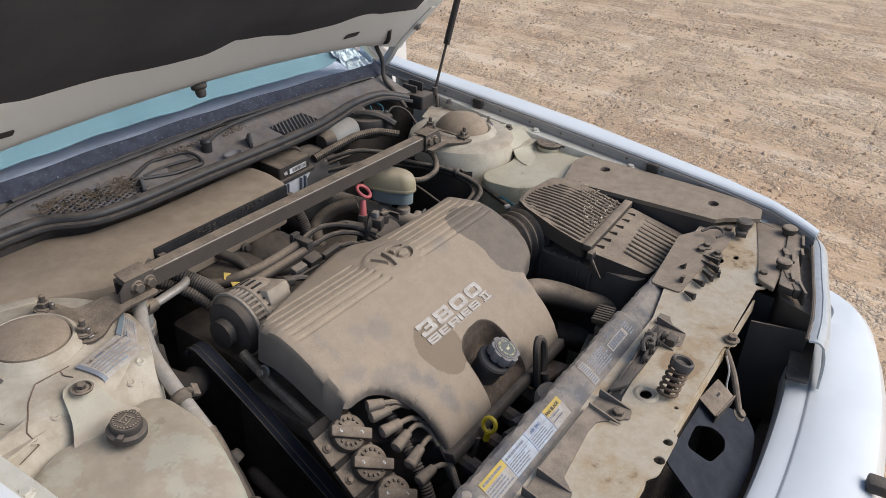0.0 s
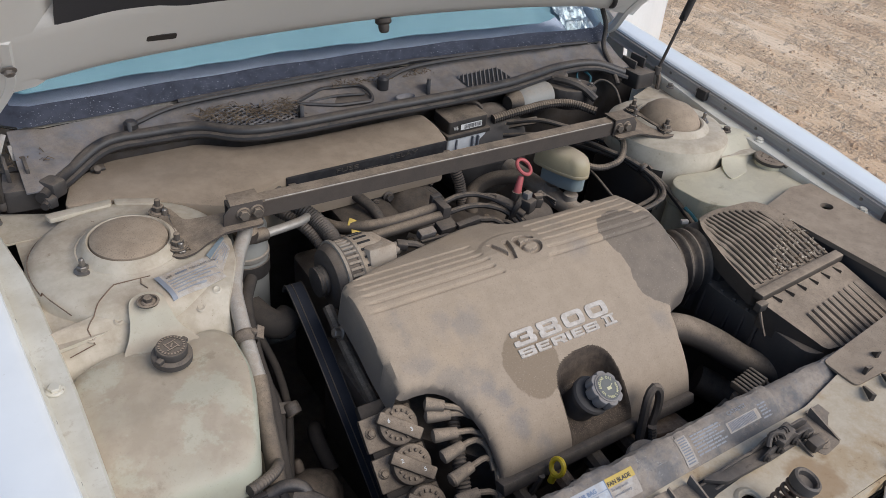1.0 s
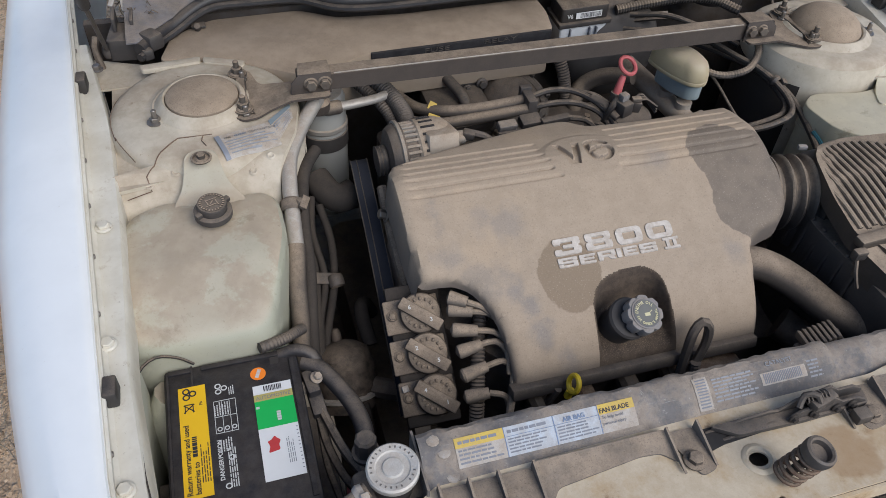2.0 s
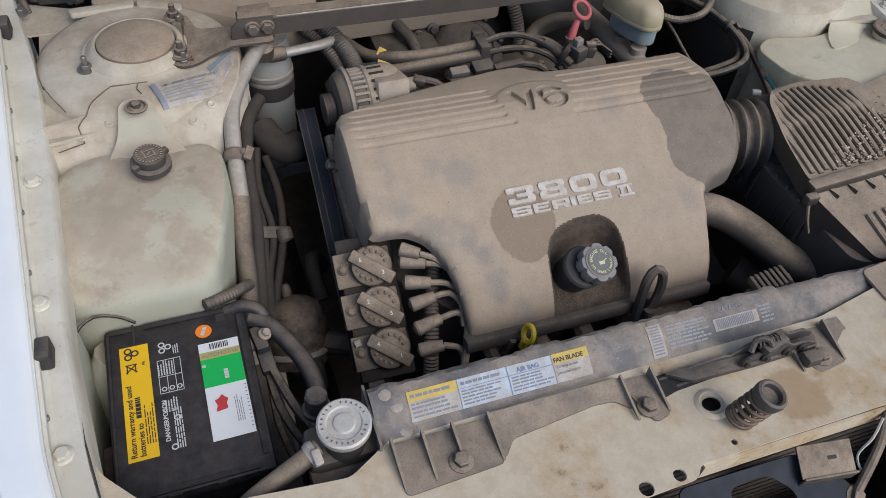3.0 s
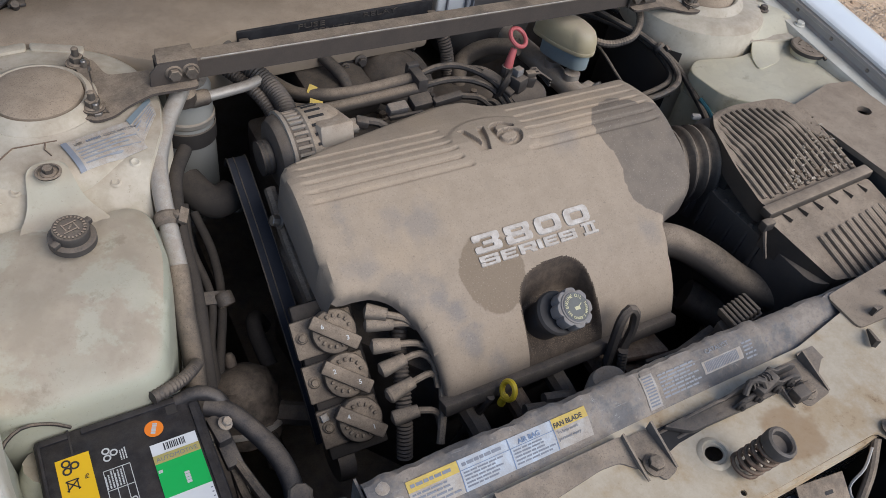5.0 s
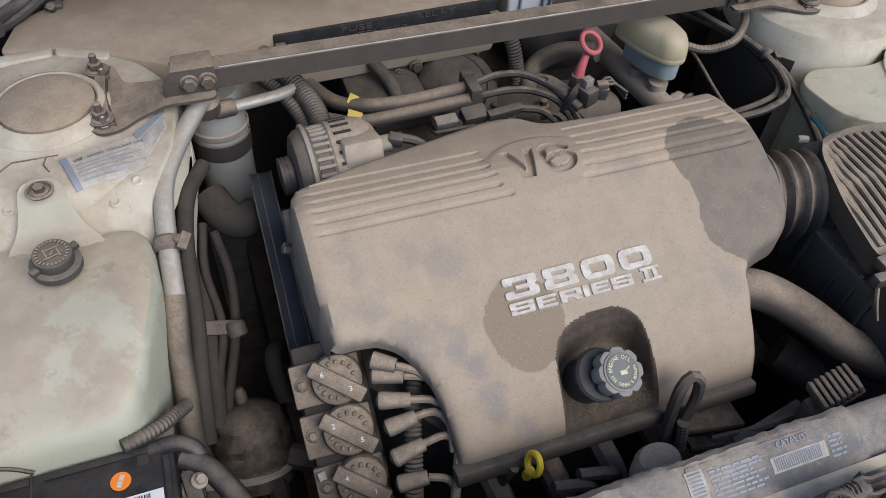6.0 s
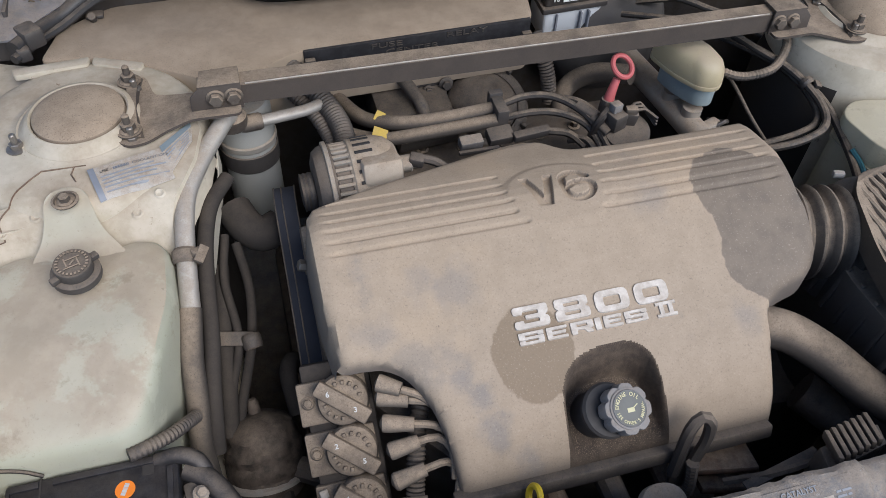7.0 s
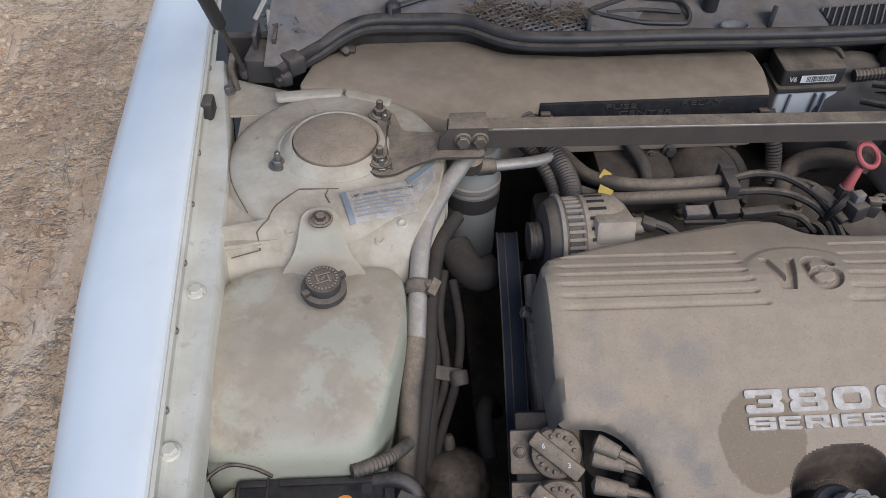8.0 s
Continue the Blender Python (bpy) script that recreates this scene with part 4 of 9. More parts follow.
def build_hood():
    skin = part("hood", sheet(lambda u, v: hood_point(-0.765 + 1.53 * u, -0.01 + 1.16 * v, -0.035 + 0.02 * (2 * abs(u - 0.5)) ** 4 + 0.02 * (2 * abs(v - 0.5)) ** 6), 24, 18, 0.001), "paint", car, "white hood propped open")

    def rim(x0, x1, s0, s1, name="hood_frame", drop=0.02):
        def f(u, v):
            x, s = x0 + (x1 - x0) * u, s0 + (s1 - s0) * v
            d = drop * min(1.0, 8 * min(v, 1 - v)) if s1 - s0 < x1 - x0 else drop * min(1.0, 4 * min(u, 1 - u))
            return hood_point(x, s, d)
        return part(name, sheet(f, 40 if x1 - x0 > 0.5 else 10, 10 if x1 - x0 > 0.5 else 40, 0.0015), "frame", skin, "dusty cream hood inner frame")
    rim(-0.69, 0.69, 0.0, 0.26)
    rim(-0.76, -0.62, 0.02, 1.12)
    rim(0.62, 0.76, 0.02, 1.12)
    rim(-0.70, 0.70, 1.03, 1.13)

    def wave(x):
        return float(np.interp(x, (-0.63, -0.51, -0.38, -0.30, -0.20, -0.05, -0.02, 0.01, 0.05, 0.18, 0.34, 0.63), (0.205, 0.198, 0.190, 0.178, 0.160, 0.156, 0.166, 0.182, 0.170, 0.151, 0.158, 0.19)))

    def pad(u, v):
        x = -0.63 + 1.26 * u
        s = wave(x) + (1.05 - wave(x)) * v
        lump = 0.006 * noise.noise((x * 6, s * 6, 1))
        return hood_point(x, s, 0.020 + lump + 0.008 * min(1.0, 12 * min(u, 1 - u, v, 1 - v)))
    part("insulation_pad", sheet(pad, 90, 40, 0.004), "insul", skin, "black felt hood insulation, torn at its edge")
    stop = merge(lathe([(0.017, 0.0), (0.0175, 0.008), (0.013, 0.012), (0.0, 0.012)], 20), moved(lathe([(0.011, 0), (0.012, 0.006), (0.010, 0.015), (0.006, 0.018), (0, 0.018)], 18), pose(0, 0, 0.011)))
    a = radians(HOOD_ANGLE)
    part("rubber_bumper", moved(stop, aimed(hood_point(0.0, 0.022, 0.014), (0, -0.35, -1))), "hose", skin, "round rubber hood bumper")
    for x in (-0.46, 0.445):
        m = Matrix.Translation(hood_point(x, 0.098, 0.0206)) @ Matrix.Rotation(-a, 4, "X")
        # the frame isn't pierced; a dark plate paints the shaded slot
        part("slot", moved(prism(rounded([(-0.025, -0.009), (0.025, -0.009), (0.025, 0.009), (-0.025, 0.009)], 0.004, 2), -0.001, 0.0006), m), "groove", skin, "dark plate painted as the shade of a slot in the frame")
    for sx in (-1, 1):
        arm = [(sx * 0.735, 0.43, 0.955), (sx * 0.735, 0.37, 0.99), tuple(hood_point(sx * 0.70, 0.05, 0.012)), tuple(hood_point(sx * 0.70, 0.20, 0.012))]
        part("hinge", tube(arm, lambda t: 0.013, 6), "frame", skin, "painted hood hinge")
        part("hinge_bolt", moved(hexbolt(0.008, 0.009), aimed(hood_point(sx * 0.70, 0.12, 0.026), (0, -1, -0.9))), "steel", skin)
    return skin


hood = build_hood()

# cowl, windshield, pillars, cabin
SEAL = [(-0.70, 0.185), (-0.673, 0.225), (-0.64, 0.262), (-0.573, 0.298), (-0.49, 0.306), (-0.404, 0.300), (-0.335, 0.254), (-0.246, 0.242), (-0.059, 0.246), (0.129, 0.247), (0.296, 0.256), (0.40, 0.275), (0.50, 0.295), (0.60, 0.285), (0.68, 0.25)]
def seal_y(x):
    return float(np.interp(x, [p[0] for p in SEAL], [p[1] for p in SEAL]))


def base_y(x):
    return 0.378 - 0.04 * (x / 0.7) ** 2


def cowl_z(x, y):
    t = (y - seal_y(x)) / max(0.02, base_y(x) - seal_y(x))
    return 0.928 + 0.030 * t


def build_cowl():

    def f(u, v):
        x = -0.72 + 1.42 * u
        y0, y1 = seal_y(x), base_y(x) + 0.015
        y = y0 + (y1 - y0) * v
        dip = -0.010 * math.sin(math.pi * v) ** 2 * (1 if -0.1 < x < 0.18 else 0.35)
        return Vector((x, y, cowl_z(x, y) + dip))
    c = part("cowl_panel", sheet(f, 70, 10, 0.003), "cowl", car, "black plastic cowl panel under dust and straw")

    def top(x, y):
        v = (y - seal_y(x)) / max(0.02, base_y(x) + 0.015 - seal_y(x))
        return cowl_z(x, y) - 0.010 * math.sin(math.pi * max(0.0, min(1.0, v))) ** 2 * (1 if -0.1 < x < 0.18 else 0.35)

    def cut(poly, px, py, dx, dy):
        """The stretch of a line that lies inside a convex outline."""
        lo, hi = -1.0, 1.0
        for i, q in enumerate(poly):
            p = poly[i - 1]
            nx, ny = p[1] - q[1], q[0] - p[0]
            d, k = nx * (px - p[0]) + ny * (py - p[1]), nx * dx + ny * dy
            if abs(k) > 1e-9:
                lo, hi = (max(lo, -d / k), hi) if k > 0 else (lo, min(hi, -d / k))
        return lo, hi
    left = [(-0.392, 0.312), (-0.372, 0.288), (-0.325, 0.264), (-0.212, 0.256), (-0.196, 0.296), (-0.320, 0.340)]
    right = [(0.208, 0.318), (0.214, 0.266), (0.345, 0.276), (0.330, 0.328)]
    for poly, runs in ((left, ((0.94, 0.34, 0.0095), (-0.45, 0.89, 0.0110))), (right, ((0.50, 0.87, 0.0105),))):
        # no hole is cut: a dark sheet on the cowl paints the grille's shade
        part("grille_well", plate(rounded(poly, 0.006, 2), [], 0.0, 0.001, lambda x, y: top(x, y) + 0.0020), "slot", c, "dark sheet painted as the shade inside the grille")
        cx, cy = sum(p[0] for p in poly) / len(poly), sum(p[1] for p in poly) / len(poly)
        for dx, dy, gap in runs:
            for k in range(-16, 17):
                px, py = cx - dy * gap * k, cy + dx * gap * k
                lo, hi = cut(poly, px, py, dx, dy)
                if hi - lo > 0.008:
                    line = [Vector((px + dx * t, py + dy * t, top(px + dx * t, py + dy * t) + 0.0040)) for t in np.linspace(lo, hi, 5)]
                    part("slat", tube(line, 0.0020, 5, 0.02, straight=True), "cowl", c)
    for x, y, turn in ((-0.199, 0.276, 75), (0.120, 0.300, 60), (-0.522, 0.318, 80)):
        fin = prism([(-0.028, 0.0), (0.028, 0.0), (0.020, 0.010), (-0.006, 0.032), (-0.014, 0.032)], -0.004, 0.004, 0.001)
        part("fin", moved(fin, Matrix.Translation((x, y, top(x, y) - 0.002)) @ Matrix.Rotation(radians(turn), 4, "Z") @ pose(0, 0, 0, 90)), "cable", c, "slim upright black fin")
    for x, y in ((0.045, 0.272),):
        part("drain_bowl", moved(lathe([(0.0, 0.0), (0.018, 0.001), (0.026, 0.008), (0.028, 0.012), (0.031, 0.010), (0.033, 0.0)], 24), pose(x, y, cowl_z(x, y) - 0.003) @ Matrix.Diagonal((0.8, 0.5, 0.8, 1))), "cowl", c)
    return c


build_cowl()

seal = [(x, y - 0.004, 0.926 + (0.012 if abs(x) < 0.62 else -0.01)) for x, y in SEAL]
strip_thing = thing("weatherstrip", (0, 0.25, 0.93), "black rubber weatherstrip along the cowl edge", "weatherstrip")
part("bulb", tube(seal, 0.0115, 12, 0.010), "cable", strip_thing)
part("lip", tube([(x, y - 0.015, z - 0.008) for x, y, z in seal], 0.007, 8, 0.010), "cable", strip_thing)


def glass_point(x, t, lift=0.0):
    """t: 0 at the base, 1 at the roof."""
    y = base_y(x) + 0.72 * t - 0.02 * (x / 0.7) ** 2 * t + 1.0 * max(0.0, abs(x) - 0.69) * (1 - 0.6 * t)
    z = 0.962 + 0.42 * t + 0.05 * math.sin(math.pi * t) * 0.6 + lift
    return Vector((x * (1 - 0.20 * t), y, z))


ws = part("windshield", sheet(lambda u, v: glass_point(-0.83 + 1.66 * u, v), 40, 14, 0.005), "glass", car, "windshield glass with a dusty lower edge")
ws.visible_shadow = False
def build_frit():
    """The black dotted edge of the glass, and the dust that lies on it."""
    part("dark_border", sheet(lambda u, v: glass_point(-0.73 + 1.46 * u, 0.048 * v + 0.0015 * math.sin(40 * u), 0.004), 60, 3, 0.0006), "frit", ws, "black speckled lower glass border")
    r = random.Random(21)
    bm = bmesh.new()
    for _ in range(1500):
        x, t = -0.7 + 1.4 * r.random(), 0.003 + 0.046 * r.random() ** 1.6
        p = glass_point(x, t, 0.0055)
        s = 0.0003 + 0.0009 * r.random() ** 4
        bm.faces.new([bm.verts.new(p + Vector((s * math.cos(a) * (1 + r.random()), s * math.sin(a), 0.4 * s * math.sin(a)))) for a in (0, 1.2, 2.5, 3.7, 5.0)])
    part("dust", bm, "ink_pale", ws, "pale dirt flecks", smooth=0)
build_frit()

def build_cabin():
    dash = sheet(lambda u, v: Vector((-0.70 + 1.40 * u, base_y(-0.70 + 1.40 * u) + 0.03 + 0.58 * v, 0.952 + 0.012 * math.sin(math.pi * v))), 20, 8, 0.01)

    def film(u, v):
        x = -0.80 + 1.44 * u
        t = 0.112 + 0.77 * v
        crease = 0.006 * noise.noise((x * 9, t * 9, 7)) + (0.020 * noise.noise((x * 40, t * 60, 2)) if u > 0.93 else 0.0)
        return glass_point(x, t, -0.024 + crease)
    part("sunshade", sheet(film, 90, 24, 0.001), "shade", car, "pale blue reflective sunshade behind the glass")
    part("sunshade_corner", sheet(lambda u, v: glass_point(0.60 + 0.09 * u, 0.05 + 0.12 * v, -0.010 + 0.012 * noise.noise((u * 5, v * 5, 1))), 14, 10, 0.001), "foil", car, "crumpled bright corner of the sunshade", smooth=0)
    part("dashboard", dash, "dash", car, "blue-grey dashboard behind the windshield")
    for sx in (-1, 1):
        pil = [Vector((sx * 0.850, 0.47, 0.955)), Vector((sx * 0.765, 0.80, 1.18)), Vector((sx * 0.665, 1.14, 1.385))]
        part("pillar", tube(pil, 0.024, 8), "lip", car, "grey-white windshield pillar")
        part("pillar_seal", tube([p + Vector((sx * 0.026, 0.02, 0.004)) for p in pil], 0.007, 6), "rubber", car, "black door seal")
        # side glass and body side behind the fender
        part("side_window", sheet(lambda u, v, sx=sx: Vector((sx * (0.885 - 0.20 * v), 0.55 + 0.28 * v + (1.55 - 0.1 * v) * u, 0.97 + 0.38 * v)), 8, 6, 0.004), "glass", car, "side window")
        part("body_side", sheet(lambda u, v, sx=sx: Vector((sx * ((0.83, 0.925, 0.95, 0.965, 0.94)[int(v * 4 + 0.001)]), 0.502 + 3.35 * u, (0.965, 0.93, 0.80, 0.55, 0.26)[int(v * 4 + 0.001)])), 20, 4, 0.002), "paint", car, "white painted body side")
        shell = lathe([(0, 0.0), (0.05, 0.004), (0.078, 0.02), (0.086, 0.05), (0.08, 0.085), (0.072, 0.09), (0, 0.088)], 24)
        if sx > 0:
            shell.free()
            continue
        part("mirror", moved(shell, Matrix.Translation((sx * 0.985, 0.56, 1.050)) @ pose(0, 0, 0, 90, 0, sx * -14) @ Matrix.Diagonal((1.15, 0.85, 0.9, 1))), "paint", car, "white door mirror housing")
        part("mirror_foot", tube([(sx * 0.80, 0.60, 0.975), (sx * 0.88, 0.56, 1.0)], 0.025, 8), "dust_low", car)
    part("roof", sheet(lambda u, v: Vector((-0.60 + 1.2 * u, 1.12 + 1.35 * v, 1.385 + 0.045 * math.sin(math.pi * u) + 0.025 * math.sin(math.pi * v))), 12, 10, 0.01), "paint", car, "white roof")
    part("rear_window", sheet(lambda u, v: Vector(((-0.58 + 1.16 * u) * (1 + 0.2 * v), 2.46 + 0.55 * v, 1.385 - 0.40 * v)), 8, 6, 0.005), "glass", car)
    part("trunk_lid", sheet(lambda u, v: Vector((-0.86 + 1.72 * u, 3.0 + 0.86 * v, 0.975 - 0.02 * v)), 8, 6, 0.01), "paint", car, "white trunk lid")
    part("tail", box(-0.92, 0.92, 3.82, 3.88, 0.28, 0.965, 0.02), "paint", car)
    part("firewall", box(-0.80, 0.80, 0.31, 0.33, 0.35, 0.905), "dark_iron", car, "dark firewall")
    part("underbody", box(-0.86, 0.86, -0.55, 3.8, 0.20, 0.24), "dark_iron", car)
    for sx in (-1, 1):
        for y in (0.0, 2.8):
            tyre = lathe([(0.20, -0.10), (0.29, -0.105), (0.318, -0.08), (0.325, 0.0), (0.318, 0.08), (0.29, 0.105), (0.20, 0.10)], 32)
            w = part("wheel", moved(tyre, Matrix.Translation((sx * 0.78, y, 0.325)) @ pose(0, 0, 0, 0, 90, 0)), "tyre", car, "tyre on a steel wheel")
            part("rim", moved(lathe([(0, 0.07), (0.06, 0.075), (0.18, 0.05), (0.202, 0.09), (0.202, -0.09), (0, -0.09)], 24), Matrix.Translation((sx * 0.78, y, 0.325)) @ pose(0, 0, 0, 0, 90 * sx, 0)), "alu", w)


build_cabin()


def build_open_door():
    """The far front door, swung wide open: skin, inner trim, edge and upper frame."""
    hinge, free_end = Vector((0.945, 0.575, 0)), Vector((1.594, 0.954, 0))
    way = (free_end - hinge).normalized()
    face = Vector((way.y, -way.x, 0))

    def skin(u, v):
        belly = 0.030 * math.sin(math.pi * min(1.0, 0.15 + 0.75 * v)) - 0.012 * smooth_step((0.08 - u) / 0.08) - 0.012 * smooth_step((u - 0.94) / 0.06)
        return hinge.lerp(free_end, u) + face * belly + Vector((0, 0, 0.30 + 0.67 * v))
    d = part("door", sheet(skin, 24, 16, 0.004), "paint", car, "white passenger door standing wide open")
    part("door_trim", sheet(lambda u, v: hinge.lerp(free_end, 0.02 + 0.96 * u) - face * 0.045 + Vector((0, 0, 0.31 + 0.65 * v)), 8, 6, 0.006), "dash", d, "grey inner trim")
    part("door_edge", sheet(lambda u, v: free_end + face * (0.018 - 0.065 * u) + Vector((0, 0, 0.30 + 0.67 * v)), 4, 8, 0.003), "paint", d)
    top = hinge.lerp(free_end, 0.96)
    part("window_frame", tube([hinge.lerp(free_end, 0.06) + Vector((0, 0, 0.97)), hinge.lerp(free_end, 0.38) + Vector((0, 0, 1.24)), hinge.lerp(free_end, 0.60) + Vector((0, 0, 1.36)), top + Vector((0, 0, 1.38)), top + Vector((0, 0, 0.97))], 0.016, 8), "paint", d, "white window frame")


build_open_door()

# front: bumper skin and the opening round the headlamp
def build_bumper():
    half = [(0.0, -1.165), (0.30, -1.150), (0.52, -1.115), (0.645, -1.072), (0.715, -1.015), (0.755, -0.945), (0.800, -0.82), (0.850, -0.66)]
    pts = spline([(-x, y, 0) for x, y in half[:0:-1]] + [(x, y, 0) for x, y in half], 0.03)
    prof = [(-0.205, 0.655), (-0.203, 0.700), (-0.198, 0.712), (-0.188, 0.717), (-0.160, 0.718), (-0.157, 0.7215), (-0.154, 0.7230), (-0.10, 0.7235), (-0.055, 0.7200), (-0.028, 0.706), (-0.008, 0.672), (0.0, 0.60), (-0.004, 0.46), (-0.02, 0.36), (-0.05, 0.26)]
    bm = bmesh.new()
    rows = []
    for i, p in enumerate(pts):
        way = (pts[min(i + 1, len(pts) - 1)] - pts[max(i - 1, 0)]).normalized()
        out = Vector((way.y, -way.x, 0))
        inset = 1.0 - 0.50 * smooth_step((abs(p.x) - 0.52) / 0.22)
        rows.append([bm.verts.new(p + out * d * (inset if z > 0.65 else 1.0) + Vector((0, 0, z))) for d, z in prof])
    for a, b in zip(rows, rows[1:]):
        for k in range(len(prof) - 1):
            bm.faces.new((a[k], b[k], b[k + 1], a[k + 1]))
    bmesh.ops.recalc_face_normals(bm, faces=bm.faces)
    bmesh.ops.solidify(bm, geom=list(bm.faces), thickness=0.003)
    b = part("bumper", bm, "paint", car, "white plastic front bumper skin with scuffs")
    part("rubber_block", moved(cbox(0.030, 0.040, 0.022, 0.005), pose(0.120, -1.140, 0.722, 0, 0, 8)), "rubber", b, "small black rubber block")
    part("impact_bar", box(-0.62, 0.62, -0.97, -0.92, 0.42, 0.54, 0.01), "dark_iron", car)
    return b


build_bumper()

# ---------------------------------------------------------------- engine cover
PROFILE = [(-0.60, 0.62), (-0.545, 0.692), (-0.527, 0.722), (-0.505, 0.752), (-0.48, 0.779), (-0.43, 0.814), (-0.38, 0.840), (-0.33, 0.868), (-0.29, 0.887), (-0.25, 0.898), (-0.19, 0.889), (-0.10, 0.864)]
OUTLINE = [(-0.346, -0.205), (-0.254, -0.174), (-0.16, -0.148), (-0.058, -0.124), (-0.012, -0.123), (0.015, -0.160), (0.105, -0.168), (0.20, -0.166), (0.283, -0.162), (0.284, -0.255), (0.291, -0.345), (0.283, -0.380), (0.261, -0.402), (0.223, -0.409), (0.194, -0.424), (0.183, -0.482), (0.176, -0.529), (0.029, -0.529), (-0.09, -0.529), (-0.228, -0.529), (-0.236, -0.480), (-0.247, -0.445), (-0.270, -0.412), (-0.298, -0.398), (-0.340, -0.398), (-0.349, -0.330), (-0.350, -0.255)]
RECESS = [(-0.092, -0.56), (-0.093, -0.487), (-0.089, -0.460), (-0.071, -0.443), (-0.034, -0.435), (0.001, -0.437), (0.021, -0.450), (0.027, -0.478), (0.029, -0.56)]


def inside_depth(x, y, poly):
    """Distance to the outline, positive inside."""
    hit, best = False, 9.0
    for i, b in enumerate(poly):
        a = poly[i - 1]
        if (a[1] > y) != (b[1] > y) and x < (b[0] - a[0]) * (y - a[1]) / (b[1] - a[1]) + a[0]:
            hit = not hit
        dx, dy = b[0] - a[0], b[1] - a[1]
        t = max(0.0, min(1.0, ((x - a[0]) * dx + (y - a[1]) * dy) / (dx * dx + dy * dy)))
        best = min(best, math.hypot(x - a[0] - t * dx, y - a[1] - t * dy))
    return best if hit else -best


COVER_EDGE = rounded(OUTLINE, 0.014, 3)
RECESS_EDGE = rounded(RECESS, 0.016, 3)


def cover_base(y):
    return curve_at(PROFILE, y)[0]


RIB_LEFT = [(-0.206, -0.100), (-0.224, -0.100), (-0.240, -0.096), (-0.255, -0.092), (-0.270, -0.090), (-0.285, -0.080)]
RIB_RIGHT = [(-0.193, 0.024), (-0.213, 0.027), (-0.232, 0.026), (-0.250, 0.022), (-0.268, 0.020), (-0.284, 0.012)]


LETTER_V = [(-0.077, -0.2207), (-0.0660, -0.2213), (-0.0545, -0.2560), (-0.0444, -0.2213), (-0.0333, -0.2217), (-0.0467, -0.2706), (-0.0639, -0.2696)]
LETTER_6 = [(0.0087, -0.2337), (0.0003, -0.2259), (-0.0127, -0.2237), (-0.0226, -0.2301), (-0.0249, -0.2428), (-0.0249, -0.2561), (-0.0183, -0.2654), (-0.0038, -0.2671), (0.0085, -0.2612), (0.0113, -0.2503), (0.0038, -0.2434), (-0.01, -0.2433), (-0.0192, -0.2476)]


LETTER_6 = [(p.x, p.y) for p in spline([(x, y, 0) for x, y in LETTER_6], 0.003)]


def cover_height(x, y):
    z = cover_base(y)
    z = 0.5 * z + 0.25 * (cover_base(y - 0.012) + cover_base(y + 0.012))
    # ribs: shallow channels along x, ending in round noses beside the figure
    for ry, end in RIB_LEFT:
        if x < end + 0.004 and x > -0.328 + 0.01 * (ry + 0.2):
            d = abs(y - ry - 0.02 * max(0.0, -0.30 - x))
            fade = smooth_step((end - x) / 0.008) * smooth_step((x + 0.332) / 0.02)
            z -= 0.0042 * fade * smooth_step(1.25 - d / 0.0030)
    for ry, end in RIB_RIGHT:
        if end - 0.004 < x < 0.265:
            d = abs(y - ry)
            fade = smooth_step((x - end) / 0.008) * smooth_step((0.268 - x) / 0.02)
            z -= 0.0042 * fade * smooth_step(1.25 - d / 0.0030)
    # raised shield round the figure
    r = math.hypot((x + 0.030) / 0.075, (y + 0.250) / 0.052)
    z += 0.0018 * smooth_step((1.05 - r) / 0.15)
    # bowl for the filler
    k = smooth_step((inside_depth(x, y, RECESS_EDGE) + 0.003) / 0.010) if -0.11 < x < 0.05 and y < -0.42 else 0.0
    # sunk letters
    if -0.085 < x < 0.022 and -0.28 < y < -0.21:
        cut = inside_depth(x, y, LETTER_V)
        for (ax, ay), (bx, by) in zip(LETTER_6, LETTER_6[1:]):
            t = max(0.0, min(1.0, ((x - ax) * (bx - ax) + (y - ay) * (by - ay)) / ((bx - ax) ** 2 + (by - ay) ** 2)))
            cut = max(cut, 0.0046 - math.hypot(x - ax - t * (bx - ax), y - ay - t * (by - ay)))
        z -= 0.0068 * smooth_step((cut + 0.0008) / 0.0026)
    floor = 0.722 + 0.32 * (y + 0.53)
    if k > 0:
        z = z * (1 - k) + min(z, floor) * k
    d = max(0.0, inside_depth(x, y, COVER_EDGE))
    rad = 0.013
    if d < rad:
        z -= rad - math.sqrt(max(0.0, rad * rad - (rad - d) ** 2))
    return z


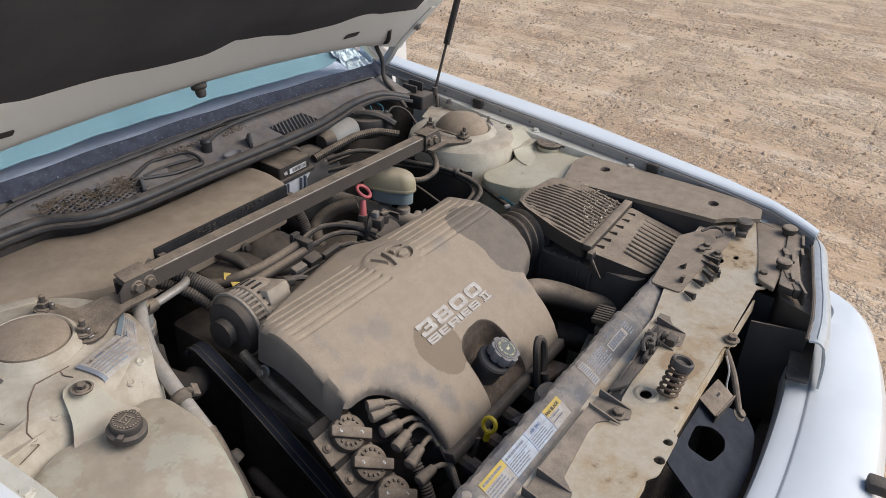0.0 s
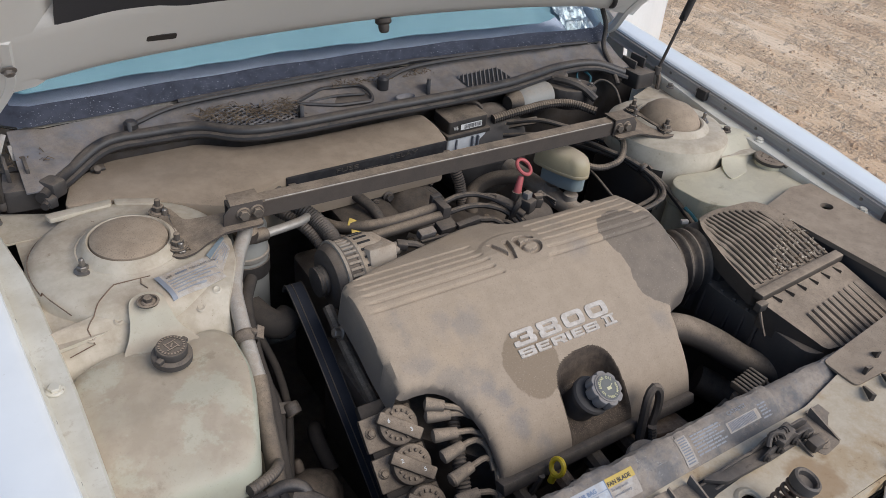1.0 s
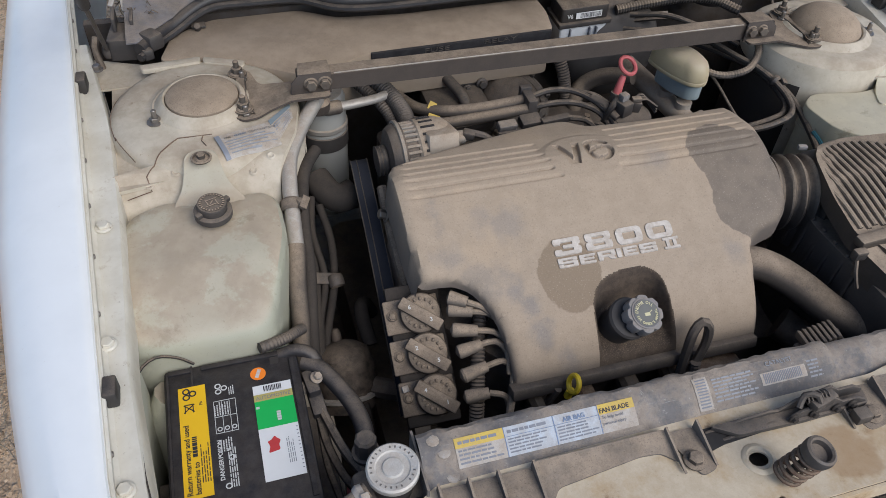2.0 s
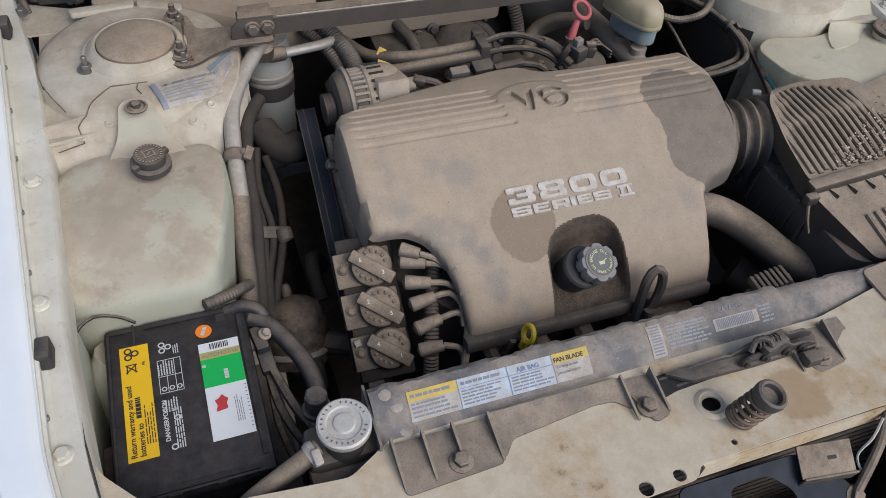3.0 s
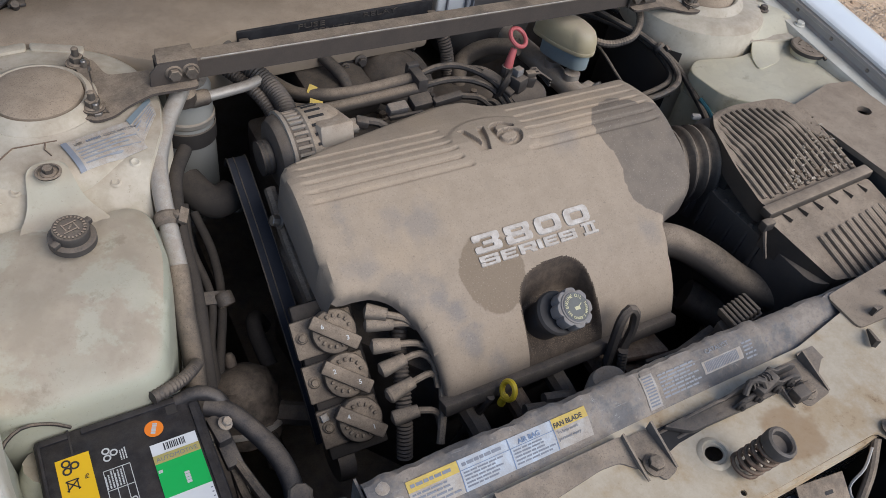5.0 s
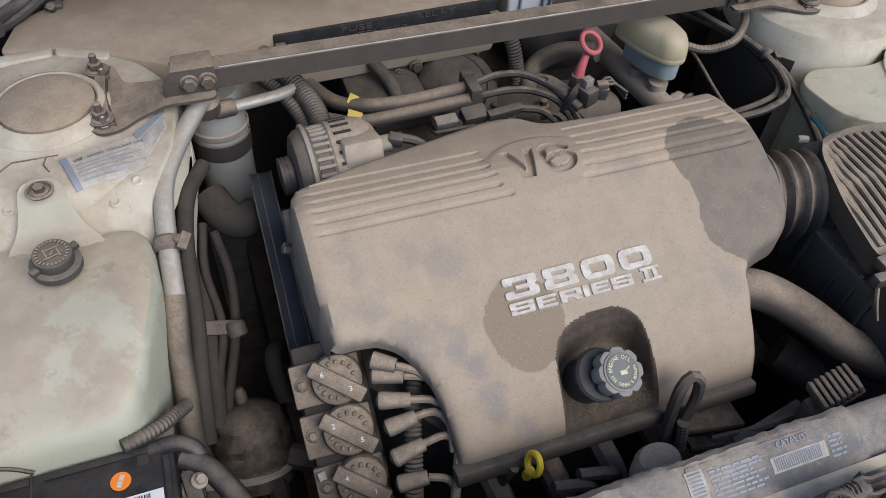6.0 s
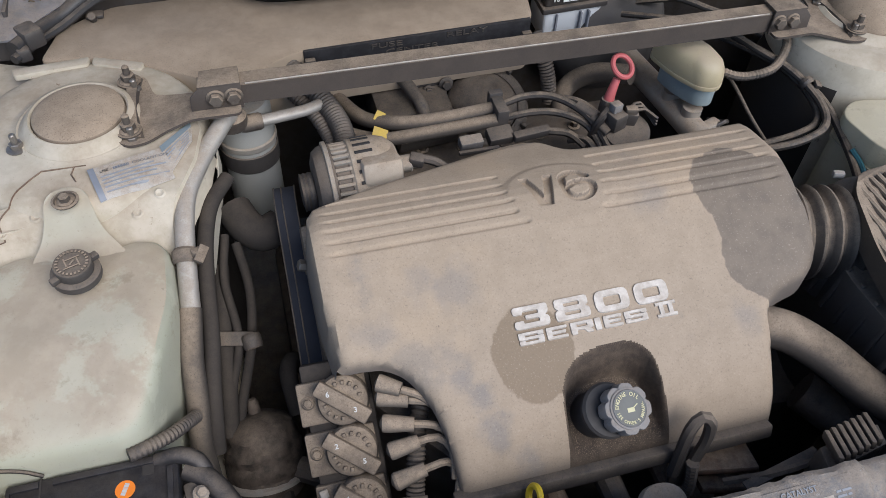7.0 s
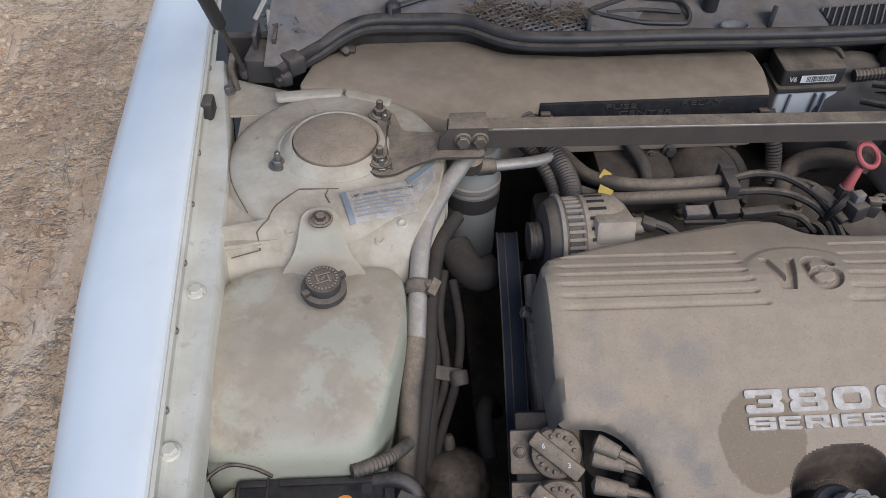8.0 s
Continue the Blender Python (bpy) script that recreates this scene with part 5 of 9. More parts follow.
def build_cover():
    c = thing("engine_cover", (-0.03, -0.33, 0.80), "dust-covered plastic engine cover with oil stains and raised lettering", "engine cover")
    bm = bmesh.new()
    bm.faces.new([bm.verts.new((x, y, 0)) for x, y in COVER_EDGE])
    lines = [((x, 0, 0), (1, 0, 0)) for x in [*np.arange(-0.346, -0.10, 0.0085), *np.arange(-0.100, -0.0815, 0.0017), *np.arange(-0.080, 0.016, 0.0009), *np.arange(0.017, 0.040, 0.0017), *np.arange(0.042, 0.29, 0.0085)]]
    lines += [((0, y, 0), (0, 1, 0)) for y in [*np.arange(-0.527, -0.462, 0.0036), *np.arange(-0.461, -0.427, 0.0017), *np.arange(-0.424, -0.295, 0.0080), *np.arange(-0.293, -0.2735, 0.0012), *np.arange(-0.273, -0.2185, 0.0009), *np.arange(-0.218, -0.185, 0.0012), *np.arange(-0.1845, -0.120, 0.0030)]]
    for co, no in lines:
        bmesh.ops.bisect_plane(bm, geom=[*bm.verts, *bm.edges, *bm.faces], plane_co=co, plane_no=no)
    for v in bm.verts:
        v.co.z = cover_height(v.co.x, v.co.y)
    edge = [e for e in bm.edges if e.is_boundary]
    skirt = bmesh.ops.extrude_edge_only(bm, edges=edge)
    for v in skirt["geom"]:
        if isinstance(v, bmesh.types.BMVert):
            left = v.co.x < -0.30
            v.co.z -= 0.055 if left and v.co.y > -0.385 else (0.014 if v.co.y < -0.50 else 0.010 if v.co.x < -0.22 and v.co.y < -0.385 else 0.03)
            v.co.x += -0.006 if left else 0.0
            v.co.y += -0.004 if v.co.y < -0.5 else 0.0
    bmesh.ops.recalc_face_normals(bm, faces=bm.faces)
    dirty = [f for f in bm.faces if f.calc_center_median().y > -0.5285 and inside_depth(f.calc_center_median().x, f.calc_center_median().y, RECESS_EDGE) > -0.0042]
    for f in dirty:
        f.material_index = 1
    body = part("shell", bm, "cover", c, "tan dust over black plastic", smooth=40)
    body.data.materials.append(M["grit"])
    lie = lambda x, y: 0.5 * cover_base(y) + 0.25 * (cover_base(y - 0.012) + cover_base(y + 0.012))
    lay = lambda x0, x1, y0, y1, poly: [(x0 + (x1 - x0) * px, y0 + (y1 - y0) * py) for px, py in poly]
    square = lambda a, b, p, q: [(a, p), (b, p), (b, q), (a, q)]
    figures = {
        "3": ([(0, 1), (1, 1), (1, 0.60), (0.88, 0.5), (1, 0.40), (1, 0), (0, 0), (0, 0.36), (0.27, 0.36), (0.27, 0.22), (0.72, 0.22), (0.72, 0.41), (0.34, 0.41), (0.34, 0.59), (0.72, 0.59), (0.72, 0.78), (0.27, 0.78), (0.27, 0.66), (0, 0.66)], []),
        "8": ([(0.02, 1), (0.98, 1), (0.98, 0.60), (0.88, 0.51), (1, 0.42), (1, 0), (0, 0), (0, 0.42), (0.12, 0.51), (0.02, 0.60)], [square(0.27, 0.73, 0.20, 0.39), square(0.27, 0.73, 0.61, 0.80)]),
        "0": (square(0, 1, 0, 1), [square(0.25, 0.75, 0.27, 0.73)]),
    }
    for k, ch in enumerate("3800"):
        x0 = -0.1340 + 0.0516 * k
        outer, holes = figures[ch]
        shape = rounded(lay(x0, x0 + 0.0440, -0.4005, -0.3775, outer), 0.0090 if ch == "0" else 0.0052, 5)
        part("figure", plate(shape, [rounded(lay(x0, x0 + 0.0440, -0.4005, -0.3775, h), 0.0028, 3) for h in holes], -0.001, 0.0022, lie), "chrome", c, "worn chrome figure", smooth=20)
    stroke_s = [(0, 1), (1, 1), (1, 0.66), (0.76, 0.66), (0.76, 0.79), (0.24, 0.79), (0.24, 0.61), (1, 0.61), (1, 0), (0, 0), (0, 0.34), (0.24, 0.34), (0.24, 0.21), (0.76, 0.21), (0.76, 0.40), (0, 0.40)]
    stroke_e = [(0, 1), (1, 1), (1, 0.78), (0.27, 0.78), (0.27, 0.61), (0.92, 0.61), (0.92, 0.40), (0.27, 0.40), (0.27, 0.22), (1, 0.22), (1, 0), (0, 0)]
    stroke_r = [(0, 1), (1, 1), (1, 0.38), (0.84, 0.34), (1, 0), (0.71, 0), (0.55, 0.34), (0.26, 0.34), (0.26, 0), (0, 0)]
    letters = {"S": (stroke_s, []), "E": (stroke_e, []), "R": (stroke_r, [square(0.26, 0.74, 0.55, 0.79)]), "I": (square(0, 1, 0, 1), [])}
    for ch, x0, w in (("S", -0.1330, 0.031), ("E", -0.0985, 0.026), ("R", -0.0680, 0.0285), ("I", -0.0372, 0.0075), ("E", -0.0260, 0.024), ("S", 0.0012, 0.0295)):
        outer, holes = letters[ch]
        shape = rounded(lay(x0, x0 + w, -0.4170, -0.4045, outer), 0.0014, 3)
        part("letter", plate(shape, [lay(x0, x0 + w, -0.4170, -0.4045, h) for h in holes], -0.001, 0.0020, lie), "chrome", c, "worn chrome letter", smooth=20)
    for x0 in (0.0475, 0.0595):
        part("letter", plate(lay(x0, x0 + 0.0055, -0.4170, -0.4025, square(0, 1, 0, 1)), [], -0.001, 0.0020, lie), "chrome", c, "worn chrome letter", smooth=20)
    for y0 in (-0.4180, -0.4052):
        part("letter_bar", plate(lay(0.0430, 0.0695, y0, y0 + 0.0030, square(0, 1, 0, 1)), [], -0.001, 0.0021, lie), "chrome", c, smooth=20)
    part("rear_rim", tube([(-0.30, -0.186, 0.868), (-0.16, -0.146, 0.860), (-0.03, -0.120, 0.855), (0.015, -0.155, 0.86), (0.28, -0.16, 0.86)], 0.006, 8), "cover", c)
    return c


build_cover()


def build_oil_cap():
    way = Vector((0.12, -0.42, 0.90)).normalized()
    top = Vector((-0.034, -0.514, 0.802))
    o = thing("oil_filler_cap", (-0.055, -0.50, 0.72), "grey ribbed oil filler cap with printed face on a black neck", "oil cap")
    bm = bmesh.new()
    outer = []
    for i in range(64):
        a = 2 * math.pi * i / 64
        r = 0.0292 - 0.0042 * max(0.0, math.cos(8 * a)) ** 3
        outer.append((r * math.cos(a), r * math.sin(a)))
    cap = merge(prism(outer, -0.022, -0.002, 0.002), lathe([(0, 0.0005), (0.0195, 0.0005), (0.0205, 0.0015), (0.0215, 0.0), (0.0235, -0.0005), (0.0235, -0.004)], 36))
    part("cap", moved(cap, aimed(top, way)), "cap", o, "grey knurled cap")
    part("cap_face", moved(lathe([(0, 0.0009), (0.0205, 0.0009), (0.0207, 0.0003)], 36), aimed(top, way)), "cap_dark", o, "dark printed disc")
    words = lathe([(0.0, -0.01), (0.0, -0.01)], 3)
    words.free()
    ring = []
    base = aimed(top + way * 0.0009, way)
    turn = math.degrees(math.atan2(*(base.inverted().to_3x3() @ Vector((1, 0, 0))).xy.yx))
    for text, start, sweep in (("ENGINE OIL", 170, -14.5), ("SEE OWNER'S MANUAL", 192, 10.4)):
        for i, ch in enumerate(text):
            if ch == " ":
                continue
            a = radians(start + sweep * i + turn)
            out = 1 if sweep < 0 else -1
            m = base @ Matrix.Translation((0.0160 * math.cos(a), 0.0160 * math.sin(a), 0.0003)) @ Matrix.Rotation(a - out * math.pi / 2, 4, "Z") @ Matrix.Translation((0, -0.0020, 0))
            ring.append(lettering(ch, 0.0066 if sweep < 0 else 0.0052, m, 0.0002, 0.0001, 0.9, "CENTER"))
    can = merge(moved(cbox(0.009, 0.005, 0.0004), base @ Matrix.Rotation(radians(turn), 4, "Z") @ pose(0.001, -0.002, 0)), moved(cbox(0.009, 0.0012, 0.0004), base @ Matrix.Rotation(radians(turn), 4, "Z") @ pose(0.0065, 0.001, 0, 0, 0, 30)))
    part("print", merge(can, *ring), "print_gold", o, "pale gold print", smooth=0)
    foot = top - way * 0.085
    part("neck", moved(lathe([(0.028, 0), (0.0285, 0.045), (0.032, 0.048), (0.033, 0.056), (0.0305, 0.060), (0.026, 0.061), (0, 0.061)], 32), aimed(foot + Vector((-0.010, 0.004, 0)), way)), "gloom", o, "black plastic filler neck")


build_oil_cap()


def ring_dipstick(name, at, way, ring_r, thick, material, label, stem, swell=1.0):
    d = thing(name, at, label, "dipstick")
    c = Vector(at)
    w = Vector(way).normalized()
    m = aimed(c, w)
    n = 28
    loop = [m @ Vector((ring_r * math.cos(2 * math.pi * i / n), ring_r * math.sin(2 * math.pi * i / n) * 1.12, 0)) for i in range(n + 1)]
    part("ring", tube(loop, thick, 8, straight=True), material, d)
    part("stem", merge(tube(stem, lambda t: thick * (1.5 + swell * t), 12)), material, d)
    return d


ring_dipstick("oil_dipstick", (-0.154, -0.557, 0.728), (-0.95, 0.0, 0.30), 0.0120, 0.0040, "yellow", "yellow plastic ring-handled dipstick in front of the engine", [(-0.157, -0.557, 0.714), (-0.157, -0.556, 0.706), (-0.158, -0.555, 0.696)], 0.0)
lone("dipstick_tube", tube([(-0.170, -0.545, 0.705), (-0.180, -0.54, 0.66), (-0.19, -0.52, 0.55)], 0.006, 8), "dark_iron", "dark metal dipstick guide tube", "dipstick tube")
ring_dipstick("transmission_dipstick", (0.158, -0.020, 0.893), (0.15, -0.55, 0.82), 0.0158, 0.0040, "red", "faded red plastic ring-handled dipstick behind the engine cover", [(0.150, -0.026, 0.876), (0.143, -0.031, 0.858), (0.139, -0.034, 0.842)], 0.7)
lone("dipstick_sleeve", tube([(0.139, -0.034, 0.846), (0.134, -0.035, 0.80), (0.128, -0.03, 0.70)], 0.011, 10), "dark_iron", "dark metal guide tube below the red dipstick", "dipstick tube")

# ---------------------------------------------------------------- ignition coils
def build_coils():
    base = thing("ignition_module", (-0.35, -0.45, 0.66), "dusty black ignition module plate with three coils on it", "ignition module")
    slope = Vector((0, -0.047, -0.041)).normalized()
    up = Vector((-0.10, -0.62, 0.78)).normalized()
    side = up.cross(slope).normalized()
    rot = Matrix((side, -slope, up)).transposed().to_4x4()
    centres = [Vector((-0.343, -0.403, 0.766)), Vector((-0.343, -0.449, 0.726)), Vector((-0.341, -0.496, 0.684))]
    mid = centres[1]
    part("backplate", moved(cbox(0.082, 0.215, 0.022, 0.004), Matrix.Translation(mid - up * 0.032 - side * 0.006) @ rot), "grime_shade", base, "black backing plate")
    for i, c in enumerate(centres):
        m = Matrix.Translation(c) @ rot
        coil = part("coil", merge(moved(cbox(0.084, 0.052, 0.014, 0.003), m @ pose(-0.012, 0, -0.020)), moved(lathe([(0.031, -0.02), (0.031, -0.004), (0.029, 0.001), (0.025, 0.003), (0, 0.0035)], 30), m)), "coil_cast", base, "dusty round-topped ignition coil")
        part("bar", moved(cbox(0.019, 0.072, 0.018, 0.003), m @ pose(-0.001, -0.002, 0.003, 0, 0, 50)), "coil_cast", coil, "diagonal raised bar")
        for k in range(10):
            a = radians(10 + 24 * k if k < 5 else 70 + 24 * k)
            part("lug", moved(cbox(0.005, 0.004, 0.005, 0.0008), m @ Matrix.Rotation(a, 4, "Z") @ pose(0.021, 0, 0.004)), "coil_cast", coil)
        part("screw", moved(hexbolt(0.0055, 0.006), m @ pose(-0.042, 0.002, -0.013)), "coil_cast", coil)
        for ch, dx, dy in ((("6", "2", "4")[i], -0.016, 0.011), (("3", "5", "1")[i], 0.013, -0.012)):
            part("number_mark", lettering(ch, 0.0085, m @ pose(dx, dy - 0.003, 0.0121), 0.0002, 0.0002, 1.0, "CENTER"), "ink_white", coil, "small white stamped mark")
    return base


build_coils()

BOOTS = [
    [(-0.304, -0.404, 0.792), (-0.277, -0.420, 0.790), (-0.256, -0.430, 0.784), (-0.240, -0.440, 0.768)],
    [(-0.307, -0.414, 0.776), (-0.270, -0.428, 0.776), (-0.248, -0.434, 0.773), (-0.230, -0.442, 0.76)],
    [(-0.307, -0.438, 0.756), (-0.268, -0.449, 0.756), (-0.245, -0.455, 0.754), (-0.228, -0.464, 0.742)],
    [(-0.305, -0.466, 0.735), (-0.266, -0.464, 0.741), (-0.244, -0.466, 0.744), (-0.230, -0.480, 0.733), (-0.232, -0.505, 0.710)],
    [(-0.306, -0.495, 0.714), (-0.264, -0.490, 0.721), (-0.238, -0.489, 0.724), (-0.224, -0.496, 0.71)],
    [(-0.306, -0.515, 0.690), (-0.268, -0.520, 0.696), (-0.245, -0.528, 0.690), (-0.238, -0.538, 0.66)],
]
for pts in BOOTS:
    b = thing("spark_plug_wire", pts[0], "grey dusty spark plug wire with a thick rubber boot", "plug wire", "plug wires beside the coils")
    p = [Vector(q) for q in pts]
    part("boot", tube([p[0], p[0].lerp(p[1], 0.5), p[1]], lambda t: 0.0115 * math.sqrt(max(0.04, 1 - max(0.0, 1 - t / 0.16) ** 2)) if t < 0.16 else 0.0115 - 0.0030 * t, 16, 0.003), "grey_wire", b, "thick dusty boot")
    part("wire", tube(p[1:], 0.0048, 8), "grey_wire", b)
lone("wire_conduit", tube([(-0.245, -0.405, 0.742), (-0.258, -0.43, 0.733), (-0.268, -0.46, 0.715), (-0.276, -0.49, 0.692), (-0.283, -0.515, 0.665), (-0.29, -0.54, 0.62)], 0.012, 12, 0.0028, 0.16), "dust_low", "black corrugated wiring conduit beside the coils", "conduit")
lone("loop_wire", tube([(-0.232, -0.46, 0.742), (-0.222, -0.49, 0.72), (-0.235, -0.53, 0.69), (-0.25, -0.56, 0.66)], 0.006, 8), "grey_wire", "grey looped wire in front of the coils", "wire")
lone("small_clip", moved(cbox(0.010, 0.010, 0.007, 0.001), pose(-0.384, -0.474, 0.683, 30, 0, 10)), "lab_dirty", "pale plastic clip beside the coil plate", "clip")

# ---------------------------------------------------------------- alternator and belt drive
def build_alternator():
    a = thing("alternator", (-0.265, -0.105, 0.76), "dusty aluminium alternator with slotted housing", "alternator")
    ax = (1, 0.02, 0.03)
    c = Vector((-0.335, -0.105, 0.822))
    m = aimed(c, ax)
    part("front_housing", moved(lathe([(0.0, 0.012), (0.040, 0.012), (0.052, 0.016), (0.058, 0.024), (0.060, 0.032), (0.060, 0.040), (0.055, 0.042)], 40), m), "dark_iron", a)
    part("stator", moved(lathe([(0.054, 0.040), (0.054, 0.062), (0.0, 0.062)], 40), m), "dark_iron", a, "dark laminated core")
    for k in range(34):
        ang = radians(360 / 34 * k)
        part("slot_fin", moved(cbox(0.007, 0.005, 0.026, 0.001), m @ Matrix.Rotation(ang, 4, "Z") @ pose(0.0555, 0, 0.051)), "alu_dust", a)
    for k in range(26):
        ang = radians(360 / 26 * k)
        # slightly raised dark bars paint the shade of cooling slots
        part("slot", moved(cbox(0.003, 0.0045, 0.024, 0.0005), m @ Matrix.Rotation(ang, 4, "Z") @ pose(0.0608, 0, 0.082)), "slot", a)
    part("rear_housing", moved(lathe([(0.056, 0.060), (0.061, 0.064), (0.061, 0.100), (0.056, 0.116), (0.045, 0.128), (0.030, 0.132), (0, 0.132)], 40), m), "cast_tan", a, "tan dusty rear casing")
    part("casing", moved(cbox(0.054, 0.070, 0.036, 0.006), pose(-0.236, -0.116, 0.863, -18, 0, 2)), "cast_tan", a, "tan dusty casing block")
    part("band", moved(lathe([(0.060, 0.030), (0.064, 0.031), (0.064, 0.036), (0.060, 0.037)], 40), m), "alu_dust", a)
    part("terminal", moved(lathe([(0.012, 0), (0.012, 0.020), (0.009, 0.022), (0.009, 0.034), (0, 0.034)], 16), aimed((-0.212, -0.118, 0.858), (1, -0.1, 0.1))), "alu_dust", a)
    part("plug", merge(moved(cbox(0.02, 0.018, 0.014, 0.003), pose(-0.185, -0.123, 0.866, 0, 10, -20)), tube([(-0.178, -0.122, 0.866), (-0.160, -0.13, 0.864), (-0.145, -0.14, 0.855)], 0.0065, 8)), "dust_low", a, "black wiring plug")
    part("pulley", moved(lathe([(0.0, -0.008), (0.016, -0.008), (0.027, -0.006), (0.025, -0.003), (0.027, 0.0), (0.025, 0.003), (0.027, 0.006), (0.026, 0.011), (0, 0.011)], 32), m), "dust_low", a, "grooved dark pulley")
    return a


build_alternator()


def build_belt():
    pts = [(-0.366, -0.100, 0.792), (-0.367, -0.190, 0.750), (-0.369, -0.290, 0.697), (-0.371, -0.400, 0.635), (-0.373, -0.46, 0.59)]
    bm = bmesh.new()
    rows = []
    run = spline([(-0.364, -0.048, 0.776), (-0.364, -0.058, 0.794), (-0.365, -0.074, 0.799), *pts], 0.012)
    for i, p in enumerate(run):
        way = (run[min(i + 1, len(run) - 1)] - run[max(0, i - 1)]).normalized()
        up = Vector((1, 0, 0)).cross(way).normalized()
        if up.z < 0:
            up = -up
        rows.append([bm.verts.new(p + Vector((sx * 0.0150, 0, 0)) + up * h) for sx, h in ((-1, 0), (1, 0), (1, -0.005), (-1, -0.005))])
    for a, b in zip(rows, rows[1:]):
        for k in range(4):
            bm.faces.new((a[k], a[(k + 1) % 4], b[(k + 1) % 4], b[k]))
    bmesh.ops.recalc_face_normals(bm, faces=bm.faces)
    belt = lone("drive_belt", bm, "belt", "black ribbed serpentine drive belt", "belt")
    for dx in (-0.0146, -0.004, 0.0145):
        part("rib", tube([p + Vector((dx, 0.0, 0.0006)) for p in run], 0.0011, 6, straight=True), "rubber", belt, "raised edge cord")
    t = thing("belt_tensioner", (-0.345, -0.33, 0.66), "dark pulley bracket beside the drive belt", "pulley")
    part("bracket", prism([(-0.352, -0.15), (-0.335, -0.15), (-0.330, -0.40), (-0.352, -0.40)], 0.70, 0.735, 0.004), "dark_iron", t)
    part("rail", tube([(-0.346, -0.165, 0.815), (-0.347, -0.25, 0.775), (-0.345, -0.35, 0.735)], 0.009, 8), "iron", t, "brown metal rail")
    part("pulley", moved(lathe([(0, -0.012), (0.036, -0.012), (0.038, 0.0), (0.036, 0.012), (0, 0.012)], 30), aimed((-0.366, -0.49, 0.60), (1, 0, 0))), "dark_iron", t)
    part("stud", moved(hexbolt(0.008, 0.014), aimed((-0.352, -0.225, 0.808), (-1, 0, 0.4))), "steel", t)


build_belt()

# ---------------------------------------------------------------- engine below the cover
def build_block():
    e = thing("engine", (-0.03, -0.28, 0.30), "dark greasy engine block below its cover", "engine")
    part("block", prism(rounded([(-0.34, -0.12), (0.27, -0.12), (0.27, -0.38), (0.16, -0.50), (-0.21, -0.50), (-0.32, -0.36)], 0.03, 3), 0.30, 0.70, 0.01), "dark_iron", e)
    part("rail", moved(cbox(0.41, 0.022, 0.020, 0.003), pose(-0.035, -0.533, 0.703, -20, 0, 0)), "dust_low", e, "black rail along the cover's front edge")
    part("valve_cover", prism(rounded([(-0.22, -0.51), (0.17, -0.51), (0.17, -0.44), (-0.22, -0.44)], 0.02, 3), 0.60, 0.69, 0.008), "dark_iron", e)
    for k in range(5):
        x = -0.19 + 0.075 * k
        part("runner", tube([(x, -0.52, 0.66), (x + 0.01, -0.57, 0.63), (x + 0.012, -0.585, 0.56)], 0.017, 10), "rust" if k % 2 else "dark_iron", e, "rusty exhaust runner")
    part("heat_shield", moved(cbox(0.09, 0.045, 0.012, 0.004), pose(0.105, -0.545, 0.672, -12, 6, -8)), "rust", e, "rusty shield")
    part("heat_shield", moved(cbox(0.075, 0.035, 0.012, 0.004), pose(0.11, -0.565, 0.645, -20, 4, -10)), "rust", e, "rusty shield")
    part("rear_head", prism(rounded([(-0.30, 0.10), (0.22, 0.10), (0.22, -0.12), (-0.30, -0.12)], 0.02, 3), 0.45, 0.735, 0.01), "dark_iron", e)
    for k in range(6):
        x = -0.20 + 0.066 * k
        part("stud", moved(hexbolt(0.007, 0.012), pose(x, 0.03 + 0.01 * (k % 2), 0.735)), "iron", e)
    part("gearbox", prism(rounded([(0.26, -0.10), (0.46, -0.14), (0.46, -0.46), (0.22, -0.44)], 0.05, 4), 0.30, 0.56, 0.02), "dark_iron", e)
    part("sump_side", prism(rounded([(-0.40, -0.52), (0.30, -0.52), (0.30, 0.2), (-0.40, 0.2)], 0.05, 4), 0.24, 0.42, 0.02), "dark_iron", e)
    return e


build_block()
lone("lifting_eye", merge(tube([(0.030, -0.556, 0.69), (0.034, -0.548, 0.73), (0.040, -0.540, 0.768), (0.052, -0.536, 0.782), (0.064, -0.540, 0.772), (0.064, -0.547, 0.74), (0.050, -0.556, 0.70)], 0.0075, 8), moved(cbox(0.034, 0.008, 0.045, 0.003), pose(0.042, -0.556, 0.685, -14, 0, 0)), tube([(0.048, -0.560, 0.715), (0.050, -0.57, 0.67), (0.046, -0.575, 0.62)], 0.008, 8, 0.003, 0.15)), "dust_low", "black looped engine lifting eye at the cover's front edge", "lifting eye")
lone("front_mount_knob", merge(moved(lathe([(0.024, -0.03), (0.025, 0.0), (0.021, 0.009), (0.012, 0.012), (0, 0.0125)], 24), pose(-0.012, -0.597, 0.722) @ Matrix.Diagonal((1.2, 0.9, 1, 1)))), "alu_dust", "dusty rounded metal boss in front of the engine", "engine mount")
lone("front_strap", merge(tube([(0.08, -0.585, 0.70), (0.13, -0.60, 0.728), (0.19, -0.60, 0.735)], 0.005, 6), moved(cbox(0.10, 0.012, 0.004, 0.001), pose(0.14, -0.597, 0.728, 0, -10, 8))), "dust_low", "thin dark strap behind the radiator shroud", "strap")
for y, r0, x0 in ((-0.575, 0.045, -0.10), (-0.58, 0.05, -0.135)):
    lone("front_hose", tube([(x0, y, 0.70), (x0 + 0.045, y - 0.006, 0.688), (x0 + 0.062, y, 0.64), (x0 + 0.06, y, 0.56)], 0.008, 8), "dust_low", "black hose in front of the engine", "hose", "hoses at the engine front")

